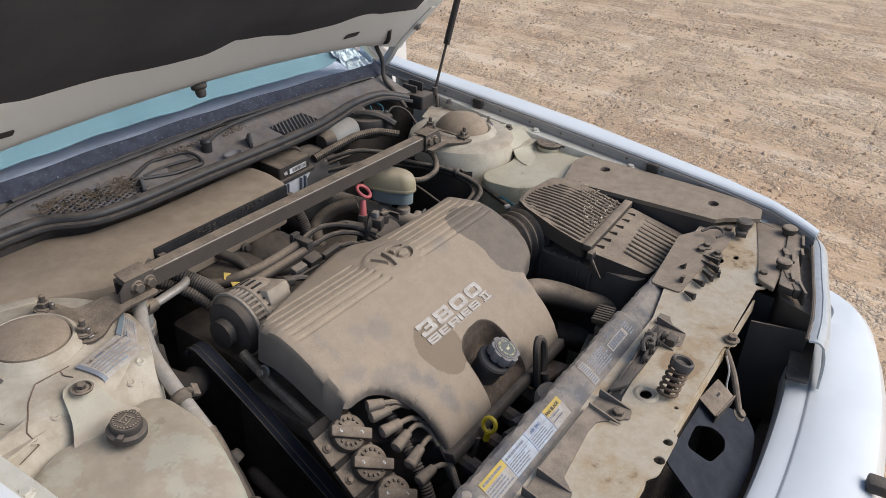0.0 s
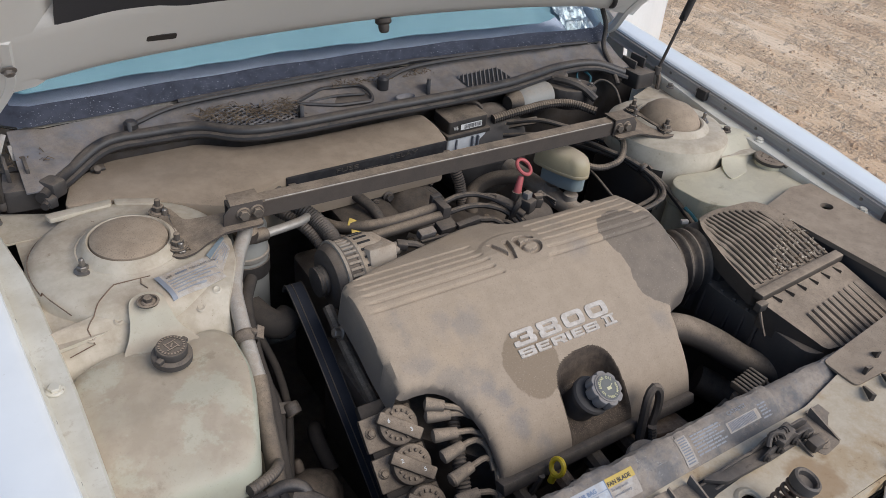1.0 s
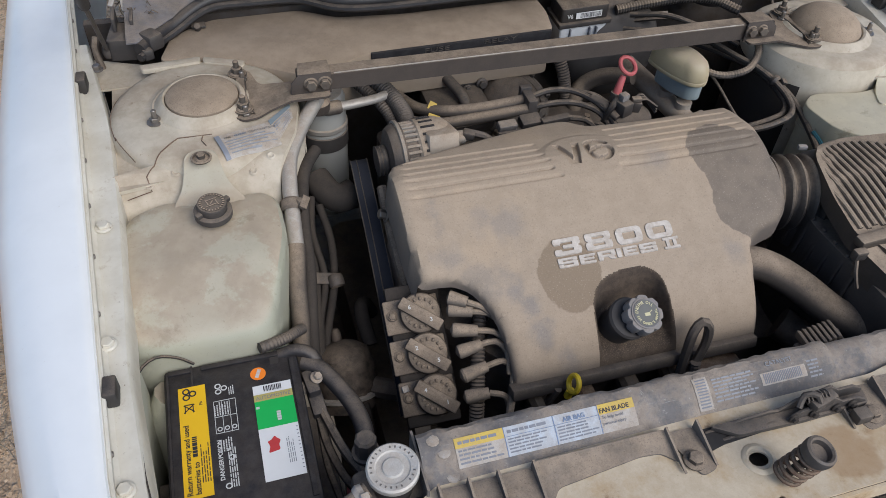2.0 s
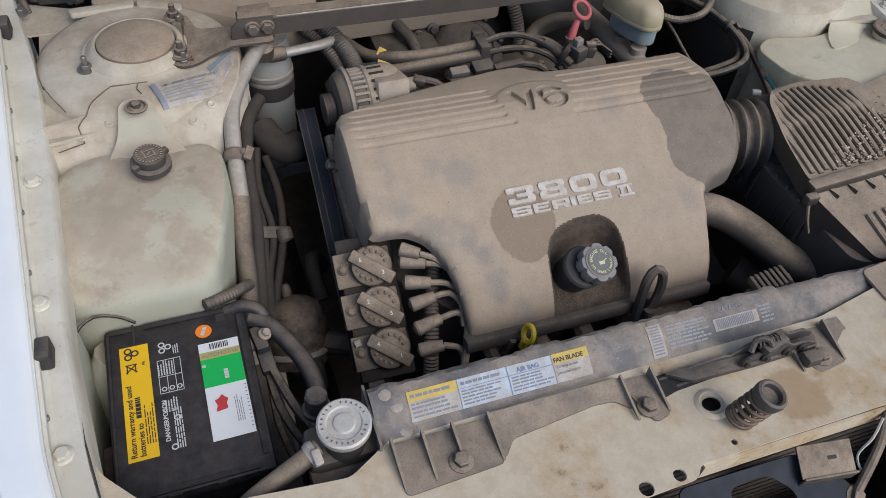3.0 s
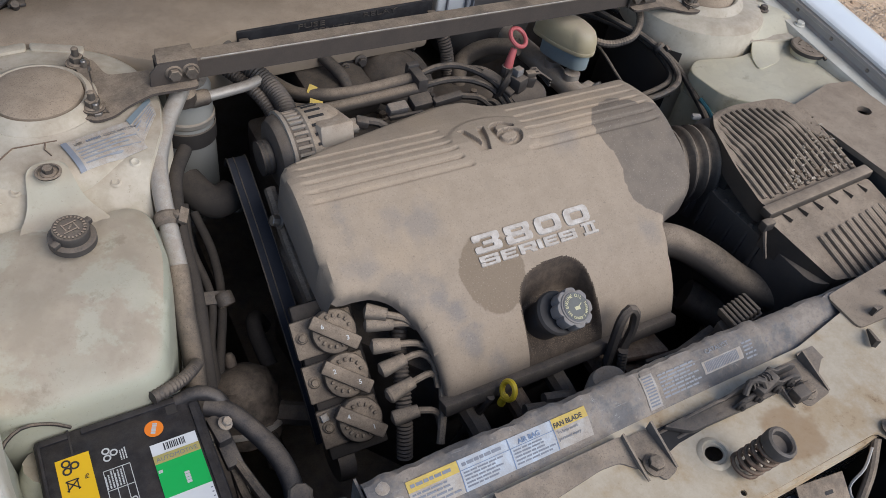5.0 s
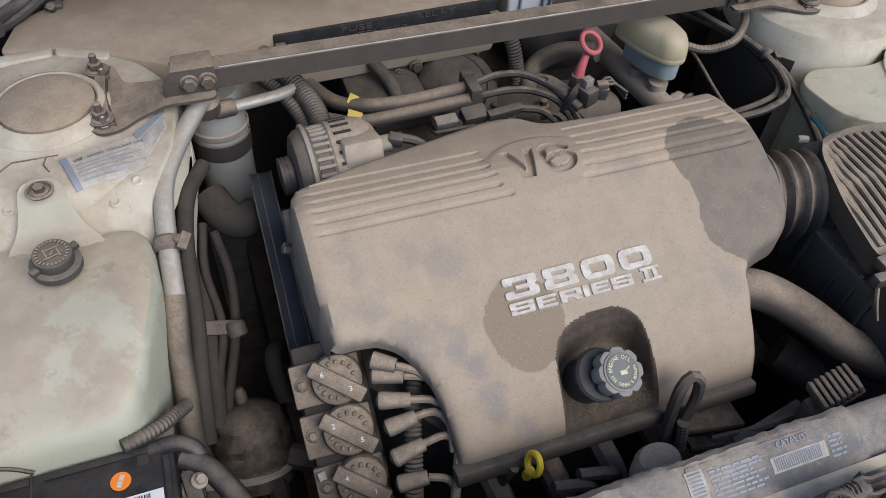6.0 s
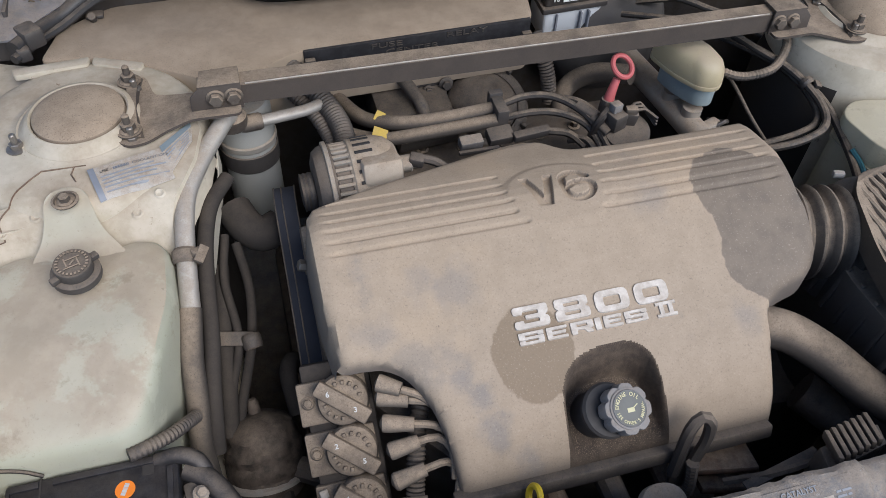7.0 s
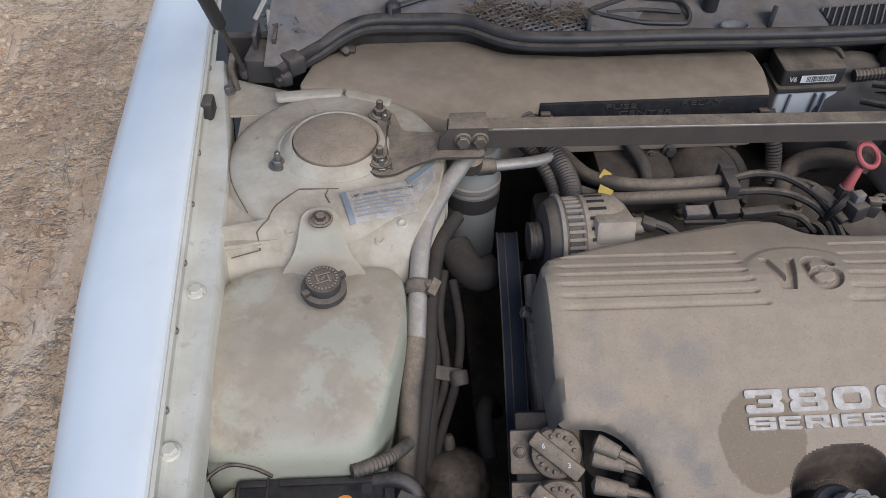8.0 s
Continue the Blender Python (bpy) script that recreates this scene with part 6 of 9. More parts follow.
# ---------------------------------------------------------------- behind the engine
def build_throttle():
    t = thing("throttle_body", (-0.02, 0.10, 0.70), "dusty round throttle duct behind the engine cover", "throttle body")
    m = aimed((-0.018, 0.095, 0.765), (0.0, -0.45, 0.89))
    part("duct", moved(lathe([(0.060, -0.05), (0.060, 0.005), (0.057, 0.010), (0.046, 0.019), (0.028, 0.025), (0.012, 0.027), (0, 0.0275)], 36), m), "dark_iron", t)
    part("collar", moved(lathe([(0.062, -0.014), (0.078, -0.012), (0.080, -0.002), (0.074, 0.003), (0.062, 0.004)], 36), m), "dust_low", t, "black clamp collar")
    for k in range(9):
        a = radians(40 * k)
        part("lug", moved(cbox(0.010, 0.008, 0.016, 0.002), m @ Matrix.Rotation(a, 4, "Z") @ pose(0.078, 0, 0.003)), "dust_low", t)
    return t


build_throttle()
lone("intake_box", merge(box(-0.20, -0.075, 0.06, 0.19, 0.70, 0.795, 0.01), moved(cbox(0.10, 0.05, 0.03, 0.006), pose(-0.13, 0.04, 0.775, 20, 0, 5))), "dust_low", "black plastic box behind the engine", "intake box")
lone("bracket_left", merge(moved(cbox(0.07, 0.012, 0.05, 0.003), pose(-0.095, 0.13, 0.80)), moved(hexbolt(0.008, 0.01), aimed((-0.075, 0.118, 0.80), (0, -1, 0.2))), moved(hexbolt(0.006, 0.008), aimed((-0.105, 0.118, 0.792), (0, -1, 0.2)))), "dust_low", "black metal bracket with bolts behind the engine", "bracket")

HOSES = [
    ("coolant_hose", [(-0.262, 0.16, 0.79), (-0.252, 0.11, 0.802), (-0.226, 0.048, 0.810), (-0.182, 0.014, 0.820), (-0.116, 0.002, 0.825), (-0.022, 0.004, 0.830)], 0.0115, "hose", "dusty black coolant hose behind the engine"),
    ("coolant_hose", [(-0.262, 0.06, 0.785), (-0.250, 0.028, 0.80), (-0.21, -0.006, 0.810), (-0.144, -0.013, 0.815), (-0.032, -0.019, 0.825)], 0.0105, "hose", "dusty black coolant hose behind the engine"),
    ("heater_hose", [(-0.165, 0.20, 0.83), (-0.15, 0.13, 0.82), (-0.13, 0.07, 0.805), (-0.125, 0.04, 0.77)], 0.011, "dust_low", "black ribbed heater hose behind the engine"),
    ("heater_hose", [(0.120, 0.07, 0.70), (0.128, 0.10, 0.745), (0.150, 0.118, 0.765), (0.185, 0.102, 0.792), (0.225, 0.055, 0.815)], 0.017, "hose", "thick dusty brown hose behind the red dipstick"),
]
for name, pts, r, mat, label in HOSES:
    lone(name, tube(pts, r, 12), mat, label, "hose", "hoses behind the engine")
for pts, r in (([(-0.350, 0.165, 0.872), (-0.335, 0.140, 0.878), (-0.30, 0.078, 0.862), (-0.275, 0.03, 0.846), (-0.266, -0.01, 0.835), (-0.268, -0.05, 0.82)], 0.0165), ([(-0.36, 0.150, 0.862), (-0.33, 0.09, 0.852), (-0.30, 0.04, 0.838), (-0.285, 0.0, 0.82), (-0.28, -0.04, 0.80)], 0.012), ([(0.090, 0.16, 0.845), (0.095, 0.134, 0.825), (0.104, 0.118, 0.79), (0.112, 0.11, 0.74)], 0.0135)):
    lone("wiring_conduit", tube(pts, r, 14, 0.0026, 0.14), "dust_low", "dusty black corrugated wiring conduit behind the engine", "conduit", "conduits behind the engine")
lone("hose_clip", merge(moved(cbox(0.018, 0.042, 0.030, 0.002), pose(-0.027, -0.008, 0.832)), moved(cbox(0.022, 0.012, 0.044, 0.002), pose(-0.027, 0.016, 0.83))), "dust_low", "black plastic clip holding two hoses", "clip")
lone("hose_tag", moved(cbox(0.022, 0.020, 0.0016), pose(-0.212, -0.008, 0.823, 12, 18, -20)), "lab_gold", "small yellow caution tag on a hose", "tag")
lone("hose_tag_second", moved(cbox(0.014, 0.016, 0.0014), pose(-0.205, 0.028, 0.826, 30, 20, -30)), "lab_gold", "small folded yellow tag on a hose", "tag")
WIRES = [
    [(-0.02, 0.006, 0.833), (0.02, 0.006, 0.842), (0.059, -0.004, 0.842), (0.090, -0.036, 0.838), (0.108, -0.075, 0.828), (0.120, -0.13, 0.80)],
    [(-0.02, -0.020, 0.828), (0.02, -0.024, 0.834), (0.060, -0.032, 0.832), (0.094, -0.053, 0.824), (0.106, -0.085, 0.813), (0.110, -0.13, 0.79)],
    [(0.07, 0.00, 0.835), (0.098, -0.022, 0.838), (0.118, -0.055, 0.832), (0.134, -0.09, 0.82), (0.14, -0.13, 0.80)],
    [(0.07, -0.06, 0.80), (0.09, -0.075, 0.81), (0.10, -0.10, 0.80), (0.10, -0.14, 0.78)],
]
for pts in WIRES:
    lone("vacuum_line", tube(pts, 0.0058, 8), "wire", "black vacuum line behind the engine cover", "hose", "vacuum lines")
for p, way in (((0.112, -0.075, 0.832), (0.35, -1, -0.2)), ((0.100, -0.045, 0.838), (0.6, -0.9, -0.1))):
    lone("line_joint", moved(lathe([(0.0082, -0.018), (0.0088, 0), (0.0082, 0.018), (0, 0.018)], 12), aimed(p, way)), "dust_low", "black rubber joint on a vacuum line", "hose joint", "vacuum line joints")


def build_connector():
    c = thing("wiring_connector", (-0.085, -0.03, 0.78), "grey and black wiring connectors on the rear of the engine", "connector")
    part("grey_shell", moved(cbox(0.036, 0.018, 0.018, 0.003), pose(-0.082, -0.045, 0.812, 15, 0, 2)), "shroud", c)
    part("black_shell", moved(cbox(0.040, 0.026, 0.018, 0.003), pose(-0.035, -0.040, 0.812, 15, 0, 4)), "dust_low", c)
    part("black_shell", moved(cbox(0.060, 0.014, 0.014, 0.003), pose(0.012, -0.050, 0.815, 10, 0, 6)), "dust_low", c)
    part("strap", moved(cbox(0.062, 0.006, 0.006, 0.001), pose(-0.075, -0.066, 0.812)), "dust_low", c)
    part("lead", tube([(0.04, -0.05, 0.815), (0.07, -0.06, 0.812), (0.09, -0.08, 0.80)], 0.006, 8), "wire", c)


build_connector()


def build_egr():
    g = thing("pressure_regulator", (0.14, -0.10, 0.79), "black sensor cluster with pale plugs beside the engine cover", "sensor")
    part("disc", moved(lathe([(0.034, -0.02), (0.036, -0.006), (0.034, 0.002), (0.026, 0.005), (0, 0.006)], 28), aimed((0.148, -0.092, 0.828), (-0.1, -0.3, 1))), "dust_low", g)
    part("body", merge(moved(cbox(0.026, 0.026, 0.028, 0.004), pose(0.130, -0.082, 0.845, 0, 0, 20)), moved(cbox(0.018, 0.02, 0.022, 0.003), pose(0.155, -0.080, 0.845, 0, 10, -15))), "dust_low", g)
    part("plug", moved(cbox(0.016, 0.014, 0.014, 0.002), pose(0.128, -0.078, 0.866, 0, 0, 15)), "shroud", g, "grey plug")
    part("plug", moved(cbox(0.018, 0.012, 0.010, 0.002), pose(0.152, -0.083, 0.860, 0, 0, -10)), "iron", g)
    for k in range(3):
        part("lead", tube([(0.155, -0.085 + 0.005 * k, 0.858), (0.175, -0.08 + 0.008 * k, 0.855), (0.192, -0.095, 0.846 - 0.006 * k)], 0.0028, 6), "wire", g)
    part("sleeve", tube([(0.10, -0.07, 0.80), (0.108, -0.075, 0.84), (0.122, -0.07, 0.858)], 0.007, 8), "wire", g)


build_egr()


def build_master_cylinder():
    b = thing("brake_master_cylinder", (0.29, 0.0, 0.74), "tan brake fluid reservoir on a cast master cylinder", "master cylinder")
    lid = rounded([(0.246, 0.060), (0.296, 0.070), (0.330, 0.014), (0.332, -0.036), (0.311, -0.056), (0.284, -0.048), (0.260, -0.004)], 0.034, 6)
    dome = bmesh.new()
    loops = [[dome.verts.new((0.293 + (x - 0.293) * k, 0.000 + y * k, z)) for x, y in lid] for k, z in ((1.0, 0.850), (1.02, 0.858), (1.0, 0.867), (0.95, 0.876), (0.86, 0.884), (0.70, 0.890), (0.45, 0.8935), (0.15, 0.895))]
    for p, q in zip(loops, loops[1:]):
        for k in range(len(lid)):
            dome.faces.new((p[k - 1], p[k], q[k], q[k - 1]))
    dome.faces.new(loops[-1])
    bmesh.ops.recalc_face_normals(dome, faces=dome.faces)
    part("lid", dome, "tank_tan", b, "dirty cream domed reservoir lid", smooth=60)
    part("rim", prism([(x + (x - 0.295) * 0.03, y + y * 0.03) for x, y in lid], 0.846, 0.854, 0.002), "tank_tan", b)
    part("tank", prism([(0.299 + (x - 0.295) * 0.80, y * 0.80 - 0.004) for x, y in lid], 0.812, 0.846, 0.012, 3), "fluid", b, "blue-grey fluid tank")
    part("cylinder", merge(tube([(0.27, 0.16, 0.775), (0.285, 0.05, 0.772), (0.30, -0.075, 0.768)], 0.021, 16), moved(lathe([(0.016, 0), (0.016, 0.03), (0, 0.03)], 14), pose(0.298, -0.03, 0.77)), moved(lathe([(0.016, 0), (0.016, 0.03), (0, 0.03)], 14), pose(0.288, 0.02, 0.77)), moved(cbox(0.05, 0.02, 0.035, 0.005), pose(0.318, -0.055, 0.765, 0, 0, 20))), "alu_dust", b, "cast metal cylinder")
    part("brake_line", tube([(0.325, -0.055, 0.77), (0.345, -0.06, 0.785), (0.358, -0.045, 0.77), (0.36, 0.0, 0.74)], 0.0035, 8), "steel", b)
    part("booster", moved(lathe([(0, 0.0), (0.06, 0.0), (0.10, -0.02), (0.120, -0.05), (0.122, -0.08), (0, -0.08)], 40), aimed((0.268, 0.195, 0.765), (0, -1, 0))), "drum", b, "dusty brake booster drum")
    return b


build_master_cylinder()

CABLES = [
    ("wiring_conduit", [(0.330, -0.028, 0.862), (0.350, -0.042, 0.860), (0.377, -0.046, 0.860), (0.410, -0.044, 0.866), (0.440, -0.022, 0.876), (0.462, 0.010, 0.882), (0.468, 0.045, 0.88)], 0.0075, "dust_mid", 0.13, "dusty corrugated conduit from the brake reservoir"),
    ("battery_cable", [(0.36, 0.12, 0.86), (0.388, 0.067, 0.868), (0.412, 0.004, 0.868), (0.443, -0.05, 0.860), (0.463, -0.108, 0.842), (0.447, -0.154, 0.832), (0.390, -0.176, 0.830), (0.335, -0.165, 0.815)], 0.0062, "wire", 0.0, "dusty black cable looped beside the strut tower"),
    ("battery_cable", [(0.37, 0.10, 0.85), (0.41, 0.04, 0.852), (0.452, -0.031, 0.845), (0.464, -0.094, 0.832), (0.448, -0.134, 0.823), (0.395, -0.153, 0.822), (0.335, -0.15, 0.81)], 0.0058, "wire", 0.0, "dusty black cable looped beside the strut tower"),
    ("battery_cable", [(0.40, 0.06, 0.86), (0.445, -0.02, 0.855), (0.472, -0.10, 0.84), (0.472, -0.17, 0.82), (0.460, -0.24, 0.80), (0.44, -0.29, 0.78)], 0.006, "wire", 0.0, "black cable running down to the air box"),
    ("thin_wire", [(0.36, 0.06, 0.84), (0.365, -0.02, 0.83), (0.375, -0.09, 0.80), (0.40, -0.17, 0.76)], 0.003, "wire", 0.0, "thin black wire hanging beside the brake reservoir"),
    ("battery_cable", [(0.27, 0.19, 0.875), (0.33, 0.15, 0.888), (0.38, 0.115, 0.88), (0.42, 0.09, 0.87), (0.45, 0.05, 0.86)], 0.006, "wire", 0.0, "black cable behind the strut brace"),
    ("battery_cable", [(0.25, 0.17, 0.855), (0.29, 0.13, 0.868), (0.33, 0.105, 0.872), (0.37, 0.085, 0.868), (0.42, 0.06, 0.85)], 0.0055, "wire", 0.0, "black cable behind the strut brace"),
    ("wiring_conduit", [(0.25, 0.215, 0.875), (0.32, 0.21, 0.885), (0.40, 0.205, 0.892), (0.46, 0.185, 0.892), (0.50, 0.14, 0.885)], 0.011, "dust_mid", 0.14, "dusty corrugated conduit below the wiper motor"),
    ("washer_hose", [tuple(hood_point(0.60, 0.10, 0.018)), tuple(hood_point(0.63, 0.05, 0.022)), (0.655, 0.345, 1.06), (0.672, 0.335, 1.01), (0.665, 0.320, 0.96), (0.655, 0.27, 0.93), (0.64, 0.22, 0.90)], 0.0062, "rubber", 0.0, "black washer hose hanging from the hood to the cowl"),
    ("thin_wire", [(0.53, 0.21, 0.91), (0.56, 0.205, 0.93), (0.578, 0.17, 0.92), (0.57, 0.12, 0.88)], 0.0032, "wire", 0.0, "thin black wire arching beside the strut tower"),
]
for name, pts, r, mat, ridge, label in CABLES:
    lone(name, tube(pts, r, 10, 0.003 if ridge else 0.008, ridge), mat, label, "conduit" if ridge else "cable")
lone("cable_tie", merge(moved(lathe([(0.011, -0.006), (0.013, 0), (0.011, 0.006)], 12), aimed((0.455, -0.075, 0.853), (0.2, -0.6, -0.2))), moved(cbox(0.012, 0.012, 0.006, 0.001), pose(0.468, -0.085, 0.856, 20, 20, 0))), "wire", "black tie holding two cables", "cable tie")


def build_wiper_motor():
    w = thing("wiper_motor", (0.40, 0.26, 0.85), "silver wiper motor with a black cast gearbox below the cowl", "wiper motor")
    m = aimed((0.335, 0.245, 0.892), (1, 0.06, 0.02))
    part("can", moved(lathe([(0, 0.0), (0.026, 0.0), (0.032, 0.008), (0.033, 0.02), (0.033, 0.09), (0.030, 0.098), (0, 0.098)], 28), m), "canister", w, "bright metal can")
    part("end_cap", moved(lathe([(0, -0.028), (0.018, -0.026), (0.026, -0.014), (0.030, 0.002), (0, 0.002)], 24), m), "dust_mid", w)
    part("gearbox", prism(rounded([(0.44, 0.285), (0.50, 0.300), (0.555, 0.245), (0.548, 0.190), (0.475, 0.195), (0.44, 0.225)], 0.02, 3), 0.865, 0.915, 0.008), "dust_low", w, "black gearbox")
    part("drum", moved(lathe([(0.030, 0), (0.030, 0.03), (0.025, 0.035), (0, 0.036)], 24), pose(0.475, 0.275, 0.90)), "dust_low", w)
    part("bracket", tube([(0.46, 0.26, 0.925), (0.475, 0.225, 0.93), (0.50, 0.20, 0.92), (0.52, 0.17, 0.90)], 0.010, 8), "dust_low", w)
    for k in range(3):
        part("bolt", moved(hexbolt(0.006, 0.007), pose(0.50 + 0.02 * k, 0.265 - 0.025 * k, 0.915)), "steel", w)


build_wiper_motor()
lone("green_wire_loop", tube([(0.545, 0.265, 0.90), (0.555, 0.285, 0.918), (0.575, 0.285, 0.92), (0.585, 0.265, 0.91), (0.57, 0.25, 0.90)], 0.003, 6), "blue", "small loop of teal wires near the hinge", "wire")

# ---------------------------------------------------------------- strut brace
def build_brace():
    b = thing("strut_brace", (0, 0, 0.90), "brown dusty steel strut tower brace across the engine bay", "strut brace")
    prof = [(-0.014, 0.916), (-0.014, 0.945), (-0.011, 0.948), (0.012, 0.948), (0.014, 0.945), (0.014, 0.916), (0.011, 0.916), (0.011, 0.942), (-0.011, 0.942), (-0.011, 0.916)]
    bm = bmesh.new()
    rows = [[bm.verts.new((x, y - 0.001, z)) for y, z in prof] for x in np.linspace(-0.450, 0.450, 20)]
    for u, v in zip(rows, rows[1:]):
        for k in range(len(prof)):
            bm.faces.new((u[k], u[(k + 1) % len(prof)], v[(k + 1) % len(prof)], v[k]))
    bm.faces.new(rows[0])
    bm.faces.new(rows[-1])
    bmesh.ops.recalc_face_normals(bm, faces=bm.faces)
    part("bar", bm, "brace", b)
    part("worn_edge", tube([(x, -0.0142, 0.9470) for x in np.linspace(-0.39, 0.39, 12)], 0.0011, 6, straight=True), "pipe", b, "edge rubbed bright")
    for sx in (-1, 1):
        foot = [(sx * 0.400, -0.037), (sx * 0.462, -0.036), (sx * 0.500, -0.042), (sx * 0.522, -0.058), (sx * 0.545, -0.062), (sx * 0.560, -0.050), (sx * 0.563, -0.030), (sx * 0.552, -0.010), (sx * 0.551, 0.045), (sx * 0.562, 0.065), (sx * 0.556, 0.085), (sx * 0.538, 0.092), (sx * 0.522, 0.082), (sx * 0.512, 0.040), (sx * 0.470, 0.022), (sx * 0.400, 0.016)]
        if sx > 0:
            foot = foot[::-1]
        br = part("end_bracket", plate(rounded(foot, 0.009, 3), [], 0.0, 0.004, lambda x, y: 0.905 + 0.009 * smooth_step((0.51 - abs(x)) / 0.05)), "brace", b, "folded steel foot bolted to the tower")
        lo, hi = min(sx * 0.396, sx * 0.464), max(sx * 0.396, sx * 0.464)
        face = [(0.396, 0.914), (0.464, 0.913), (0.462, 0.938), (0.450, 0.951), (0.396, 0.953)]
        front = prism([(sx * u, v) for u, v in face][:: sx], 0.0, 0.004, 0.001)
        part("clevis", moved(front, Matrix.Translation((0, -0.0165, 0)) @ pose(0, 0, 0, 90)), "brace", br, "upright bolted cheek")
        top = [(sx * 0.396, -0.0205), (sx * 0.451, -0.0205), (sx * 0.446, 0.016), (sx * 0.396, 0.018)]
        part("fold", prism(top[:: sx], 0.9505, 0.9540, 0.001), "brace", br)
        bm = bmesh.new()
        rows = []
        for u in np.linspace(0, 1, 13):
            w = 0.0075 + 0.0075 * abs(2 * u - 1) ** 2
            h = 0.008 - 0.003 * abs(2 * u - 1) ** 3
            rows.append([bm.verts.new((sx * 0.540 + d * w, -0.050 + 0.130 * u, 0.9085 + e * h)) for d, e in ((-1, 0), (-0.7, 0.8), (0, 1), (0.7, 0.8), (1, 0))])
        for p, q in zip(rows, rows[1:]):
            for k in range(4):
                bm.faces.new((p[k], p[k + 1], q[k + 1], q[k]))
        bmesh.ops.recalc_face_normals(bm, faces=bm.faces)
        if bm.faces[:][20].normal.z < 0:
            bmesh.ops.reverse_faces(bm, faces=bm.faces)
        part("ridge", bm, "brace", br)
        for y in (-0.037, 0.070):
            stud = merge(moved(lathe([(0.016, 0), (0.016, 0.002), (0, 0.002)], 20), pose(sx * 0.543, y, 0.9135)), moved(hexbolt(0.0095, 0.012, 1.35), pose(sx * 0.543, y, 0.915)), moved(lathe([(0.0048, 0), (0.0048, 0.020), (0.003, 0.022), (0, 0.022)], 10), pose(sx * 0.543, y, 0.918)))
            part("stud", stud, "iron", br, "dusty stud and nut")
        for x in (0.407, 0.430):
            part("bolt", moved(hexbolt(0.009, 0.010, 1.4), aimed((sx * x, -0.0205, 0.934), (0, -1, 0.1))), "iron", b)


build_brace()

# ---------------------------------------------------------------- box below the cowl
def build_fuse_cover():
    c = thing("fuse_relay_box", (-0.28, 0.2, 0.80), "long black fuse and relay box under a coat of tan dust", "fuse box")
    poly = [(-0.672, 0.168), (-0.648, 0.250), (-0.575, 0.300), (-0.404, 0.305), (-0.335, 0.262), (-0.20, 0.250), (0.082, 0.262), (0.083, 0.20), (0.068, 0.128), (-0.309, 0.115), (-0.345, 0.098), (-0.385, 0.060), (-0.44, 0.072), (-0.52, 0.125), (-0.60, 0.165)]
    lift = lambda x, y: 0.012 * smooth_step((y - 0.1) / 0.15) + 0.006 * noise.noise((x * 5, y * 5, 3)) * 0.5
    bm = prism(rounded(poly, 0.016, 3), 0.80, 0.898, 0.006)
    part("body", bm, "box_dust", c)
    face_bm = box(-0.300, 0.064, 0.1115, 0.118, 0.835, 0.8985, 0.002)
    for v in face_bm.verts:
        v.co.y += 0.0345 * (v.co.x + 0.30)
    part("front_face", face_bm, "battery", c, "dark front face with embossed wording")
    face = pose(0, 0.1098, 0, 90, 0, 0)
    for text, x, z in (("FUSE", -0.198, 0.886), ("RELAY", -0.078, 0.888), ("CENTER", -0.176, 0.873)):
        part("embossed_word", lettering(text, 0.0125, Matrix.Translation((x, 0.1108 + 0.0345 * (x + 0.30), z)) @ pose(0, 0, 0, 90, 0, 1.98), 0.0006, 0, 1.9), "dust_low", c, "raised black word", smooth=0)
    for x in (-0.292, 0.050):
        part("latch", merge(box(x - 0.014, x + 0.014, 0.100, 0.114, 0.872, 0.878, 0.001), box(x - 0.008, x + 0.008, 0.098, 0.108, 0.878, 0.890, 0.002)), "dust_mid", c, "plastic latch tab")
    part("stud", merge(moved(lathe([(0.006, 0), (0.006, 0.012), (0, 0.014)], 12), aimed((-0.598, 0.262, 0.902), (0, -0.6, 0.8))), moved(cbox(0.026, 0.018, 0.006, 0.002), pose(-0.596, 0.272, 0.903))), "dust_low", c, "black stud in a notch")
    return c


build_fuse_cover()


